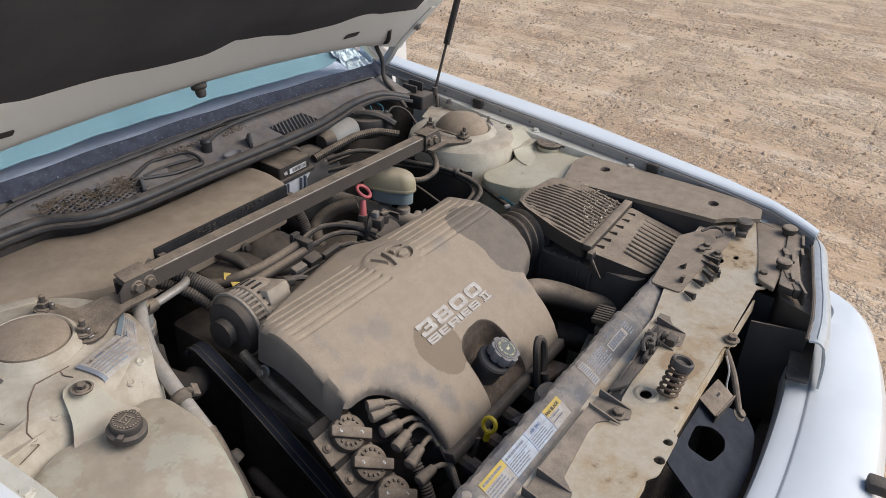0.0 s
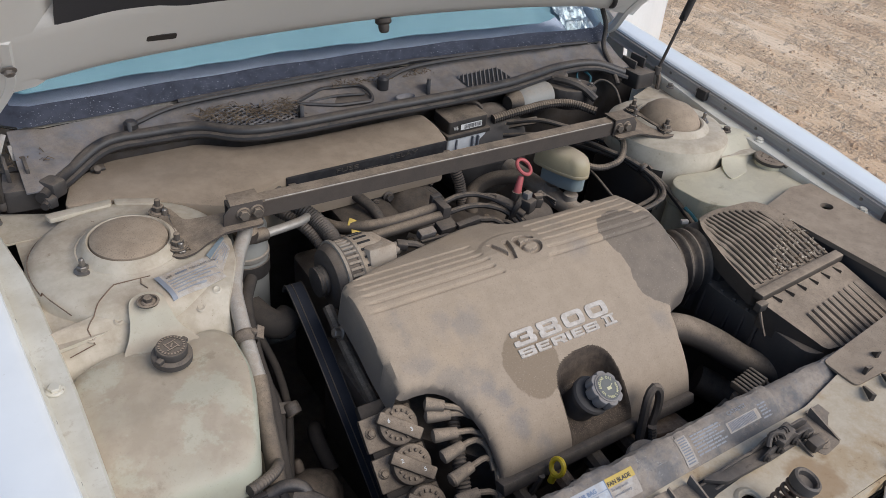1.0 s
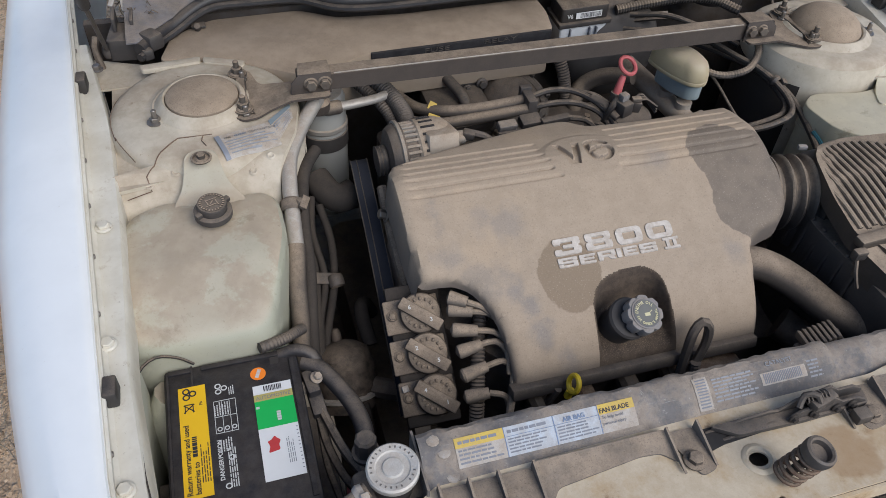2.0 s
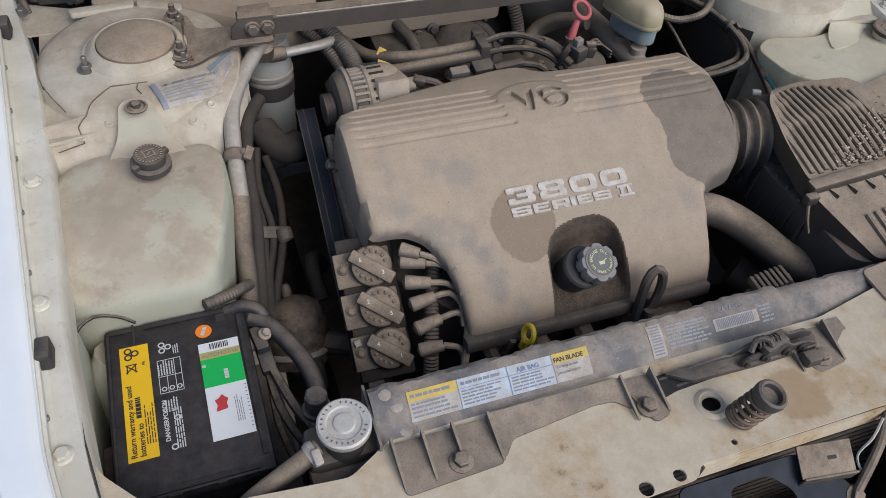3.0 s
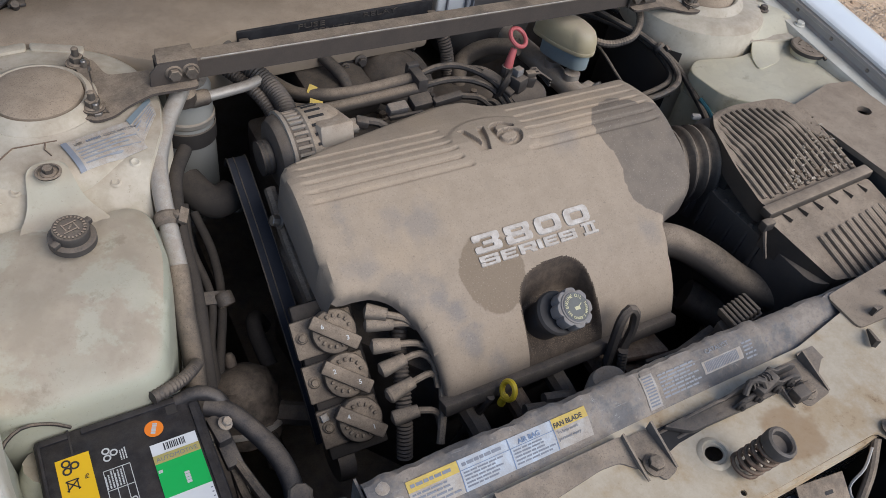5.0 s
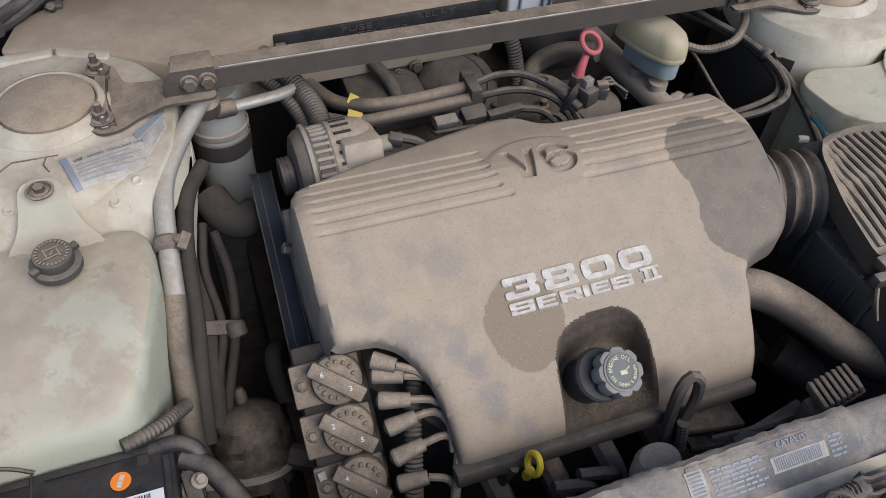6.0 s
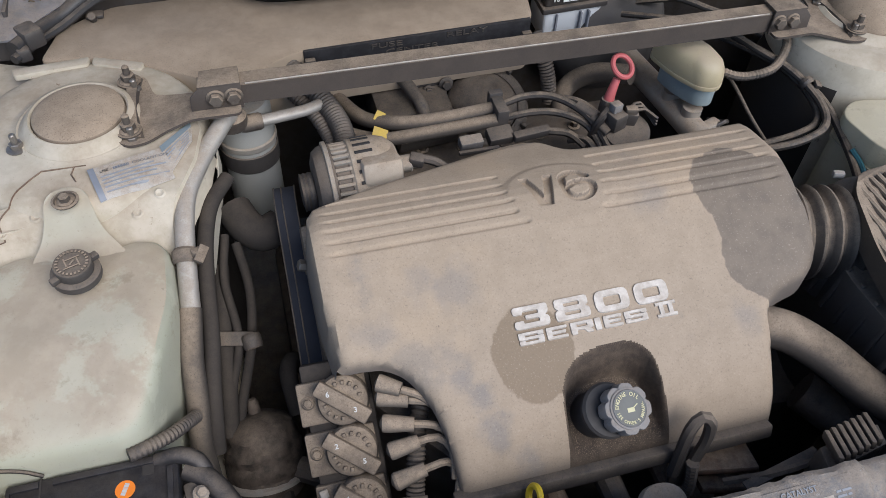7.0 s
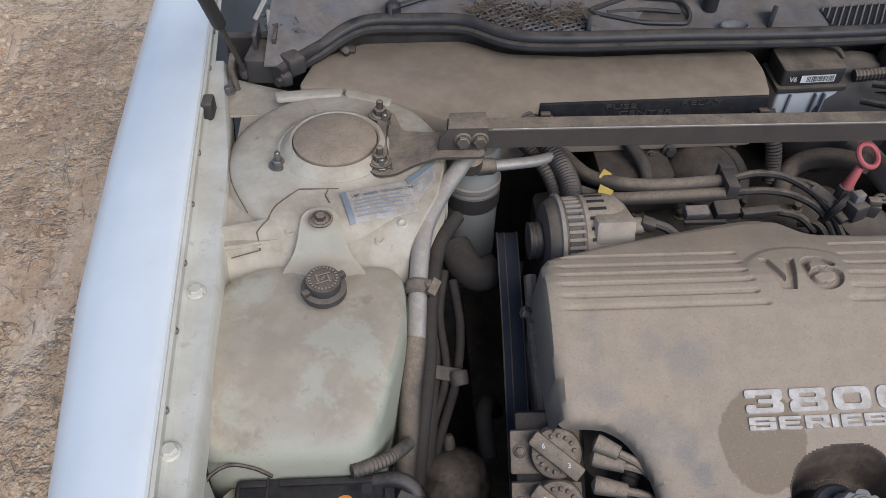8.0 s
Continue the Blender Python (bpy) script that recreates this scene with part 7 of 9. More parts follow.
def build_module():
    m = thing("control_module", (0.175, 0.235, 0.80), "black-lidded pale grey control module with a white sticker", "control module")
    part("lid", prism(rounded([(0.122, 0.205), (0.232, 0.212), (0.232, 0.276), (0.126, 0.278)], 0.006, 2), 0.862, 0.893, 0.005), "dust_mid", m, "dusty black lid")
    part("flange", prism(rounded([(0.116, 0.198), (0.240, 0.205), (0.240, 0.280), (0.120, 0.282)], 0.004, 2), 0.852, 0.862, 0.002), "dust_low", m)
    part("case", prism(rounded([(0.122, 0.203), (0.234, 0.210), (0.234, 0.276), (0.124, 0.278)], 0.006, 2), 0.80, 0.852, 0.004), "pale_grey", m, "pale grey case")
    for x in (0.145, 0.19, 0.205):
        part("rib", box(x - 0.0015, x + 0.0015, 0.1995, 0.208, 0.808, 0.848), "ink_grey", m)
    fm = Matrix.Translation((0.150, 0.2045, 0.876)) @ pose(0, 0, 0, 86, 0, 3.5)
    part("sticker", moved(cbox(0.060, 0.013, 0.0006), fm @ pose(0.034, 0, 0)), "lab_white", m, "white bar code sticker")
    part("bar_code", moved(barcode(0.014, 0.062, -0.005, 0.005, 0.0006, 5), fm), "ink", m)
    part("print", lettering("V6", 0.012, Matrix.Translation((0.134, 0.2035, 0.872)) @ pose(0, 0, 0, 86, 0, 3.5), 0.0003, 0.0003), "ink_white", m, "white V6 print", smooth=0)
    part("plug", moved(lathe([(0.012, 0), (0.014, 0.008), (0.010, 0.02), (0.007, 0.03), (0, 0.03)], 16), aimed((0.236, 0.225, 0.84), (1, 0, 0))), "alu_dust", m, "cable gland")
    for k in range(2):
        part("lead", tube([(0.262, 0.225, 0.842 - 0.01 * k), (0.30, 0.21, 0.86 - 0.012 * k), (0.36, 0.19, 0.87 - 0.012 * k)], 0.004, 6), "alu_dust" if k == 0 else "wire", m)
    part("strap", tube([(0.205, 0.285, 0.893), (0.23, 0.265, 0.898), (0.25, 0.26, 0.88)], 0.006, 6), "dust_low", m)


build_module()

# ---------------------------------------------------------------- near side: bottle, battery, pipes
def build_bottle():
    b = thing("coolant_bottle", (-0.62, -0.30, 0.62), "milky plastic coolant bottle stained with dust, black cap on top", "coolant bottle")
    top = rounded([(-0.738, -0.182), (-0.690, -0.163), (-0.665, -0.164), (-0.640, -0.176), (-0.575, -0.176), (-0.560, -0.168), (-0.532, -0.166), (-0.514, -0.188), (-0.513, -0.262), (-0.521, -0.30), (-0.532, -0.335), (-0.545, -0.376), (-0.556, -0.404), (-0.578, -0.418), (-0.72, -0.416), (-0.764, -0.400), (-0.766, -0.33), (-0.756, -0.22)], 0.018, 4)
    cx, cy = -0.625, -0.30

    def height(x, y):
        t = (y + 0.165) / -0.28
        return 0.858 - 0.012 * t - 0.030 * smooth_step((t - 0.45) / 0.5) + 0.004 * noise.noise((x * 9, y * 9, 4))
    bm = bmesh.new()
    n = len(top)
    rings = []
    for k, (s, d) in enumerate(((0.0, 0.0), (0.35, 0.0), (0.65, 0.0), (0.85, -0.0015), (0.94, -0.006), (0.98, -0.013), (1.0, -0.024), (1.0, -0.06), (0.985, -0.13), (0.96, -0.22))):
        if s == 0:
            rings.append([bm.verts.new((cx, cy, height(cx, cy)))])
            continue
        rings.append([bm.verts.new((cx + (x - cx) * s, cy + (y - cy) * s, height(cx + (x - cx) * s, cy + (y - cy) * s) + d)) for x, y in top])
    for a, c in zip(rings, rings[1:]):
        for i in range(n):
            j = (i + 1) % n
            vs = list(dict.fromkeys([a[i % len(a)], a[j % len(a)], c[j], c[i]]))
            bm.faces.new(vs)
    bmesh.ops.recalc_face_normals(bm, faces=bm.faces)
    bmesh.ops.subdivide_edges(bm, edges=[e for e in bm.edges if e.calc_length() > 0.03], cuts=1, use_grid_fill=True)
    part("tank", bm, "tank", b)
    ear = rounded([(-0.690, -0.210), (-0.668, -0.184), (-0.650, -0.160), (-0.642, -0.128), (-0.618, -0.116), (-0.596, -0.128), (-0.588, -0.160), (-0.566, -0.184), (-0.545, -0.210)], 0.012, 4)
    part("mounting_ear", plate(ear, [], -0.014, 0.0, lambda x, y: 0.8590 + 0.048 * smooth_step((y + 0.185) / 0.06) - 0.012 * smooth_step((-0.178 - y) / 0.024)), "tank", b, "moulded mounting ear")
    part("bolt", merge(moved(lathe([(0, 0.0005), (0.015, 0.0005), (0.016, 0.003), (0.013, 0.004), (0.012, 0.001)], 20), pose(-0.618, -0.143, 0.906)), moved(hexbolt(0.0065, 0.010), pose(-0.618, -0.143, 0.906))), "iron", b, "washer and bolt")
    part("cap", moved(merge(lathe([(0.026, 0), (0.0275, 0.002), (0.0275, 0.011), (0.025, 0.0125), (0.021, 0.013)], 36), lathe([(0.021, 0.012), (0.021, 0.017), (0.0215, 0.023), (0.0205, 0.0255), (0.0, 0.0262)], 32), moved(cbox(0.060, 0.009, 0.008, 0.002), pose(0, 0, 0.015, 0, 0, 35))), pose(-0.613, -0.228, 0.866, 4, 2, 0)), "dust_low", b, "black ribbed cap with embossed lid")
    lid = pose(-0.613, -0.228, 0.866, 4, 2, 0) @ pose(0, 0, 0.0265)
    ring = [moved(cbox(0.0032, 0.0022, 0.0012), lid @ Matrix.Rotation(radians(15 * k), 4, "Z") @ pose(0.0165, 0, 0)) for k in range(24)]
    part("cap_emboss", merge(*ring, moved(cbox(0.017, 0.0016, 0.0012), lid @ pose(0, 0.006, 0, 0, 0, 20)), moved(cbox(0.017, 0.0016, 0.0012), lid @ pose(0, -0.006, 0, 0, 0, 20)), moved(cbox(0.0016, 0.013, 0.0012), lid @ pose(-0.007, 0, 0, 0, 0, 20)), moved(cbox(0.0016, 0.013, 0.0012), lid @ pose(0.007, 0, 0, 0, 0, 20)), moved(cbox(0.008, 0.002, 0.0012), lid @ pose(0, 0, 0, 0, 0, 60))), "dust_black", b, "raised dusty marks on the cap")
    part("outlet_hose", tube([(-0.580, -0.424, 0.782), (-0.560, -0.416, 0.778), (-0.540, -0.402, 0.768), (-0.525, -0.382, 0.752), (-0.515, -0.360, 0.73)], 0.0085, 12, 0.0026, 0.13), "dust_low", b, "dusty corrugated hose")
    return b


build_bottle()


def build_battery():
    b = thing("battery", (-0.62, -0.54, 0.58), "black car battery with yellow, white and green labels on top", "battery")
    x0, x1, y0, y1, z = -0.712, -0.532, -0.672, -0.418, 0.765
    part("case", merge(box(x0 + 0.003, x1 - 0.003, y0 + 0.003, y1 - 0.003, 0.585, z - 0.022, 0.004), box(x0, x1, y0, y1, z - 0.024, z, 0.005)), "battery", b, "scuffed black case")
    part("lid_step", merge(box(x0 + 0.006, x0 + 0.036, y1 - 0.012, y1 - 0.004, z - 0.001, z + 0.003, 0.001), box(x0 + 0.05, x1 - 0.012, y1 - 0.012, y1 - 0.004, z - 0.001, z + 0.003, 0.001), box(x0 + 0.004, x0 + 0.007, y0 + 0.01, y1 - 0.01, z - 0.001, z + 0.0025), box(x1 - 0.012, x1 - 0.006, y0 + 0.02, y1 - 0.02, z - 0.001, z + 0.0025), box(x0 + 0.02, x1 - 0.02, y0 + 0.004, y0 + 0.010, z - 0.001, z + 0.0025)), "battery", b, "raised lid ribs")
    for xa, xb, ya, yb in ((-0.570, -0.558, y1 - 0.024, y1 - 0.002), (x0 + 0.036, x0 + 0.038, y1 - 0.05, y1), (-0.655, -0.640, y0 - 0.001, y0 + 0.016), (-0.60, -0.59, y0 - 0.001, y0 + 0.014)):
        part("vent_slot", box(xa, xb, ya, yb, z - 0.004, z + 0.0006), "groove", b, "groove in the lid")
    t = z + 0.0008

    def flat(name, xa, xb, ya, yb, mat, label="", dz=0.0):
        return part(name, box(xa, xb, ya, yb, t + dz - 0.0006, t + dz), mat, b, label)
    ya, yb = -0.619, -0.453
    flat("yellow_label", -0.694, -0.659, ya, yb, "lab_yellow", "yellow recycling label")
    flat("white_label", -0.598, -0.547, ya, -0.474, "lab_white", "white brand label")
    flat("green_field", -0.598, -0.547, -0.543, -0.500, "lab_green", "green field", 0.0004)
    flat("gold_field", -0.598, -0.547, -0.500, -0.489, "lab_olive", "gold strip", 0.0004)
    # print runs along the case
    up = lambda x, y, dz=0.0: Matrix.Translation((x, y, t + 0.0004 + dz)) @ pose(0, 0, 0, 0, 0, 90)
    part("print", merge(lettering("Return warranty and used", 0.0098, up(-0.6835, -0.615), 0.0001, 0.00015, 0.98), lettering("batteries to", 0.0098, up(-0.6735, -0.615), 0.0001, 0.00015, 0.98)), "ink", b, "black print on yellow", smooth=0)
    part("body_text", merge(moved(bars(0.0, 0.032, 0.0, 0.0070, 1, 0, 3, 0.85), up(-0.674, -0.562)), moved(bars(0, 0.060, 0, 0.012, 4, 0, 4, 0.4), up(-0.664, -0.60) @ pose(0, -0.004, 0))), "ink", b, "unreadable print", smooth=0)
    sign = []
    for k in range(3):
        a = radians(120 * k)
        sign.append(moved(lathe([(0.003, 0), (0.005, 0), (0.005, 0.0002), (0.003, 0.0002), (0.003, 0)], 12), pose(-0.681 + 0.0055 * math.cos(a), -0.465 + 0.0055 * math.sin(a), t + 0.0003)))
        sign.append(moved(lathe([(0.0026, 0), (0.0044, 0), (0.0044, 0.0002), (0.0026, 0.0002), (0.0026, 0)], 12), pose(-0.6400 + 0.0052 * math.cos(a), -0.466 + 0.0052 * math.sin(a), t + 0.0003)))
    part("recycling_sign", merge(*sign[::2], moved(cbox(0.018, 0.0014, 0.0003), pose(-0.681, -0.488, t + 0.0004, 0, 0, 42)), moved(cbox(0.018, 0.0014, 0.0003), pose(-0.681, -0.488, t + 0.0004, 0, 0, -42)), moved(cbox(0.012, 0.0014, 0.0003), pose(-0.681, -0.482, t + 0.0004)), moved(cbox(0.0012, 0.012, 0.0003), pose(-0.686, -0.489, t + 0.0004)), moved(cbox(0.0012, 0.012, 0.0003), pose(-0.676, -0.489, t + 0.0004)), lettering("Pb", 0.006, up(-0.664, -0.486), 0.0001)), "ink", b, "recycling signs", smooth=0)
    # white print on the case
    boxes = [moved(cbox(0.0008, 0.050, 0.0003), pose(x, -0.510, t - 0.0004)) for x in (-0.650, -0.640, -0.630, -0.622)]
    boxes += [moved(cbox(0.028, 0.0008, 0.0003), pose(-0.636, y, t - 0.0004)) for y in (-0.485, -0.510, -0.535)]
    icons = []
    for k in range(3):
        icons.append(moved(lathe([(0.0020, 0), (0.0034, 0), (0.0034, 0.0002), (0.0020, 0.0002), (0.0020, 0)], 14), pose(-0.645 + 0.0092 * k, -0.529, t - 0.0004)))
    icons.append(moved(lathe([(0.0026, 0), (0.0042, 0), (0.0042, 0.0002), (0.0026, 0.0002), (0.0026, 0)], 14), pose(-0.634, -0.573, t - 0.0004)))
    icons.append(moved(lathe([(0.0026, 0), (0.0042, 0), (0.0042, 0.0002), (0.0026, 0.0002), (0.0026, 0)], 14), pose(-0.641, -0.612, t - 0.0004)))
    part("danger_print", merge(lettering("DANGER", 0.0075, up(-0.645, -0.603, -0.0008), 0.0001, 0.0002), lettering("POISON", 0.0075, up(-0.645, -0.572, -0.0008), 0.0001, 0.0002), *boxes, *icons, *sign[1::2]), "ink_white", b, "white warning print", smooth=0)
    for length, depth, rows, seed, x, y in ((0.022, 0.020, 6, 7, -0.631, -0.508), (0.060, 0.011, 4, 8, -0.628, -0.615), (0.022, 0.016, 5, 9, -0.631, -0.563), (0.018, 0.008, 3, 10, -0.622, -0.478)):
        part("warning_text", moved(bars(0, length, 0, depth, rows, 0, seed, 0.5), up(x, y, -0.0008)), "ink_white", b, "unreadable white print", smooth=0)
    part("bar_code", barcode(-0.584, -0.560, -0.4855, -0.4765, t + 0.0003, 2), "ink", b, smooth=0)
    part("gold_print", lettering("AUTOMOTIVE", 0.0078, Matrix.Translation((-0.5955, -0.4975, t + 0.0006)), 0.0001, 0, 0.92), "ink_grey", b, "print on the gold strip", smooth=0)
    part("green_print", merge(moved(bars(0, 0.018, 0, 0.006, 1, 0, 5, 0.9), up(-0.566, -0.535, 0.0004)), moved(bars(0, 0.006, 0, 0.005, 1, 0, 5, 0.9), up(-0.592, -0.512, 0.0004))), "ink_white", b, "small white code", smooth=0)
    emblem = rounded([(-0.589, -0.580), (-0.574, -0.578), (-0.575, -0.570), (-0.572, -0.564), (-0.577, -0.560), (-0.579, -0.556), (-0.584, -0.562), (-0.589, -0.563), (-0.586, -0.571)], 0.002, 2)
    part("red_emblem", prism(emblem, t - 0.0002, t + 0.0004), "ink_red", b, "small red flame-like emblem", smooth=0)
    part("label_print", merge(moved(bars(0, 0.040, 0, 0.010, 4, 0, 12, 0.35), up(-0.556, -0.600)), *[moved(cbox(0.0022, 0.0012, 0.0003), pose(-0.5495, -0.610 + 0.0055 * k, t + 0.0003)) for k in range(12)]), "ink_grey", b, "small grey print", smooth=0)
    dot = part("orange_sticker", moved(lathe([(0, 0.0006), (0.0105, 0.0006), (0.0105, 0)], 28), pose(-0.588, -0.4535, z)), "lab_orange", b, "round orange date sticker")
    part("sticker_print", moved(bars(-0.007, 0.007, -0.0028, 0.0028, 1, 0, 2, 0.9, broken=False), pose(-0.588, -0.4535, z + 0.0009, 0, 0, 68)), "ink_white", b, smooth=0)
    part("hold_down", merge(box(-0.735, -0.72, -0.60, -0.55, 0.60, 0.70, 0.003)), "dark_iron", b)
    part("terminal", merge(moved(lathe([(0.010, 0), (0.010, 0.012), (0.006, 0.016), (0, 0.016)], 14), aimed((-0.533, -0.470, 0.735), (1, 0, 0))), moved(hexbolt(0.006, 0.009), aimed((-0.512, -0.474, 0.757), (0.4, -0.2, 0.9)))), "alu_dust", b, "bolted side terminal")
    return b


build_battery()

lone("battery_cable", merge(tube([(-0.525, -0.44, 0.752), (-0.505, -0.455, 0.752), (-0.488, -0.478, 0.745), (-0.468, -0.52, 0.735), (-0.462, -0.56, 0.725), (-0.468, -0.60, 0.70)], 0.0125, 12), moved(cbox(0.018, 0.04, 0.02, 0.004), pose(-0.520, -0.475, 0.745, 0, 0, 8))), "cable", "thick black battery cable beside the battery", "cable")
lone("battery_cable_second", merge(tube([(-0.555, -0.425, 0.760), (-0.530, -0.428, 0.768), (-0.512, -0.436, 0.762), (-0.506, -0.446, 0.75)], 0.0095, 12), moved(cbox(0.020, 0.050, 0.016, 0.003), pose(-0.517, -0.495, 0.735, 10, 0, 5))), "cable", "black cable boot at the battery corner", "cable boot")
for pts, r, mat in (([(-0.515, -0.50, 0.735), (-0.505, -0.54, 0.73), (-0.492, -0.58, 0.722), (-0.470, -0.62, 0.71)], 0.0065, "wire"), ([(-0.517, -0.51, 0.725), (-0.512, -0.56, 0.71), (-0.495, -0.61, 0.70), (-0.47, -0.64, 0.69)], 0.006, "wire"), ([(-0.517, -0.52, 0.715), (-0.518, -0.575, 0.70), (-0.51, -0.625, 0.69)], 0.005, "wire"), ([(-0.50, -0.65, 0.68), (-0.495, -0.615, 0.69), (-0.485, -0.60, 0.69)], 0.005, "red")):
    lone("battery_wire", tube(pts, r, 8), mat, "red wire beside the battery" if mat == "red" else "black wire beside the battery", "wire", "wires beside the battery")
lone("ground_lead", tube([(-0.745, -0.47, 0.775), (-0.738, -0.437, 0.795), (-0.715, -0.420, 0.800), (-0.688, -0.419, 0.790), (-0.67, -0.42, 0.772)], 0.0022, 6), "wire", "thin black lead arching behind the battery", "wire")
lone("inner_guard", merge(tube([(-0.70, -0.44, 0.74), (-0.715, -0.45, 0.70), (-0.72, -0.47, 0.60)], 0.03, 12), box(-0.745, -0.735, -0.60, -0.43, 0.60, 0.80, 0.003)), "tank", "pale plastic tank corner behind the battery", "tank")
lone("battery_tray", prism(rounded([(-0.74, -0.70), (-0.50, -0.70), (-0.50, -0.40), (-0.74, -0.40)], 0.02, 3), 0.565, 0.585, 0.003), "dark_iron", "dark greasy metal battery tray", "tray")

# pipes along the bottle
def build_ac_pipes():
    p = thing("refrigerant_pipe", (-0.48, -0.15, 0.80), "dull aluminium refrigerant pipe with a dusty rubber sleeve", "pipe")
    a = [(-0.417, 0.010, 0.880), (-0.423, -0.004, 0.888), (-0.436, -0.026, 0.886), (-0.453, -0.052, 0.880), (-0.470, -0.085, 0.875), (-0.485, -0.120, 0.868), (-0.493, -0.158, 0.855), (-0.498, -0.204, 0.830), (-0.502, -0.258, 0.800)]
    part("tube", tube(a, 0.0122, 16), "pipe", p)
    part("sleeve", tube([(-0.502, -0.254, 0.803), (-0.506, -0.28, 0.785), (-0.511, -0.305, 0.760), (-0.514, -0.335, 0.722), (-0.520, -0.365, 0.68), (-0.520, -0.39, 0.62)], 0.0142, 14), "hose", p, "dusty rubber sleeve")
    part("thin_tube", tube([(-0.437, -0.06, 0.83), (-0.462, -0.105, 0.828), (-0.475, -0.15, 0.812), (-0.482, -0.20, 0.785), (-0.486, -0.26, 0.755), (-0.496, -0.32, 0.71), (-0.505, -0.37, 0.65)], 0.0105, 12), "grime_shade", p)
    part("clamp", merge(moved(lathe([(0.015, -0.010), (0.018, -0.006), (0.018, 0.006), (0.015, 0.010)], 16), aimed((-0.497, -0.197, 0.833), (-0.1, -0.9, -0.4))), moved(cbox(0.020, 0.012, 0.010, 0.002), pose(-0.482, -0.200, 0.842, 0, 20, 30)), moved(cbox(0.012, 0.024, 0.006, 0.001), pose(-0.478, -0.205, 0.843, 10, 30, -20))), "iron", p, "rusty hose clamp")
    part("fitting", moved(lathe([(0.020, -0.012), (0.022, -0.006), (0.022, 0.006), (0.016, 0.012), (0, 0.012)], 16), pose(-0.418, 0.012, 0.872)), "iron", p, "dark nut")
    q = thing("receiver_drier", (-0.405, 0.075, 0.60), "pale metal drier can with a black band behind the tower", "drier can")
    part("can", moved(lathe([(0, 0.57), (0.020, 0.575), (0.036, 0.60), (0.041, 0.64), (0.0415, 0.77), (0.0415, 0.85), (0.036, 0.862), (0.0, 0.864)], 36), pose(-0.402, 0.068, 0)), "canister", q)
    part("band", moved(lathe([(0.0425, 0.752), (0.0440, 0.754), (0.0440, 0.782), (0.0425, 0.784)], 36), pose(-0.402, 0.068, 0)), "dust_low", q, "black strap")
    part("groove_ring", moved(lathe([(0.042, 0.790), (0.0440, 0.793), (0.0440, 0.800), (0.042, 0.803)], 36), pose(-0.402, 0.068, 0)), "alu_dust", q)
    part("tube", tube([(-0.412, 0.012, 0.860), (-0.39, 0.017, 0.857), (-0.35, 0.022, 0.857), (-0.313, 0.027, 0.858), (-0.29, 0.04, 0.855)], 0.0085, 12), "pipe", q, "short bright pipe")
    part("joint", moved(lathe([(0.011, -0.016), (0.0125, -0.010), (0.0125, 0.012), (0.0105, 0.016)], 14), aimed((-0.392, 0.017, 0.857), (1, 0.1, 0))), "iron", q)


build_ac_pipes()

for pts, r, mat, lab in (
    ([(-0.456, -0.10, 0.76), (-0.466, -0.16, 0.732), (-0.460, -0.23, 0.690), (-0.482, -0.29, 0.64), (-0.49, -0.36, 0.58)], 0.0062, "grime_shade", "black hose down the side of the engine"),
    ([(-0.444, -0.10, 0.74), (-0.436, -0.16, 0.705), (-0.446, -0.23, 0.672), (-0.474, -0.30, 0.62), (-0.492, -0.36, 0.56)], 0.0070, "grime_shade", "black hose down the side of the engine"),
    ([(-0.470, -0.13, 0.73), (-0.476, -0.20, 0.70), (-0.482, -0.26, 0.66), (-0.492, -0.33, 0.61)], 0.012, "grime_shade", "black hose down the side of the engine"),
    ([(-0.44, -0.05, 0.76), (-0.425, -0.08, 0.75), (-0.405, -0.09, 0.74), (-0.38, -0.08, 0.74)], 0.026, "grime_shade", "thick dark curved hose beside the belt"),
    ([(-0.40, -0.30, 0.58), (-0.405, -0.25, 0.61), (-0.395, -0.22, 0.60), (-0.38, -0.21, 0.56)], 0.013, "grime_shade", "black curved hose below the belt"),
):
    lone("engine_hose", tube(pts, r, 12), mat, lab, "hose", "hoses beside the belt")
lone("hose_bracket", merge(moved(cbox(0.050, 0.020, 0.006, 0.002), pose(-0.465, -0.232, 0.695, 30, 8, -8)), moved(lathe([(0.012, -0.010), (0.0135, -0.006), (0.0135, 0.006), (0.012, 0.010)], 14), aimed((-0.443, -0.238, 0.690), (0.1, -0.8, -0.5)))), "dark_iron", "dusty plastic bracket over two hoses", "bracket")


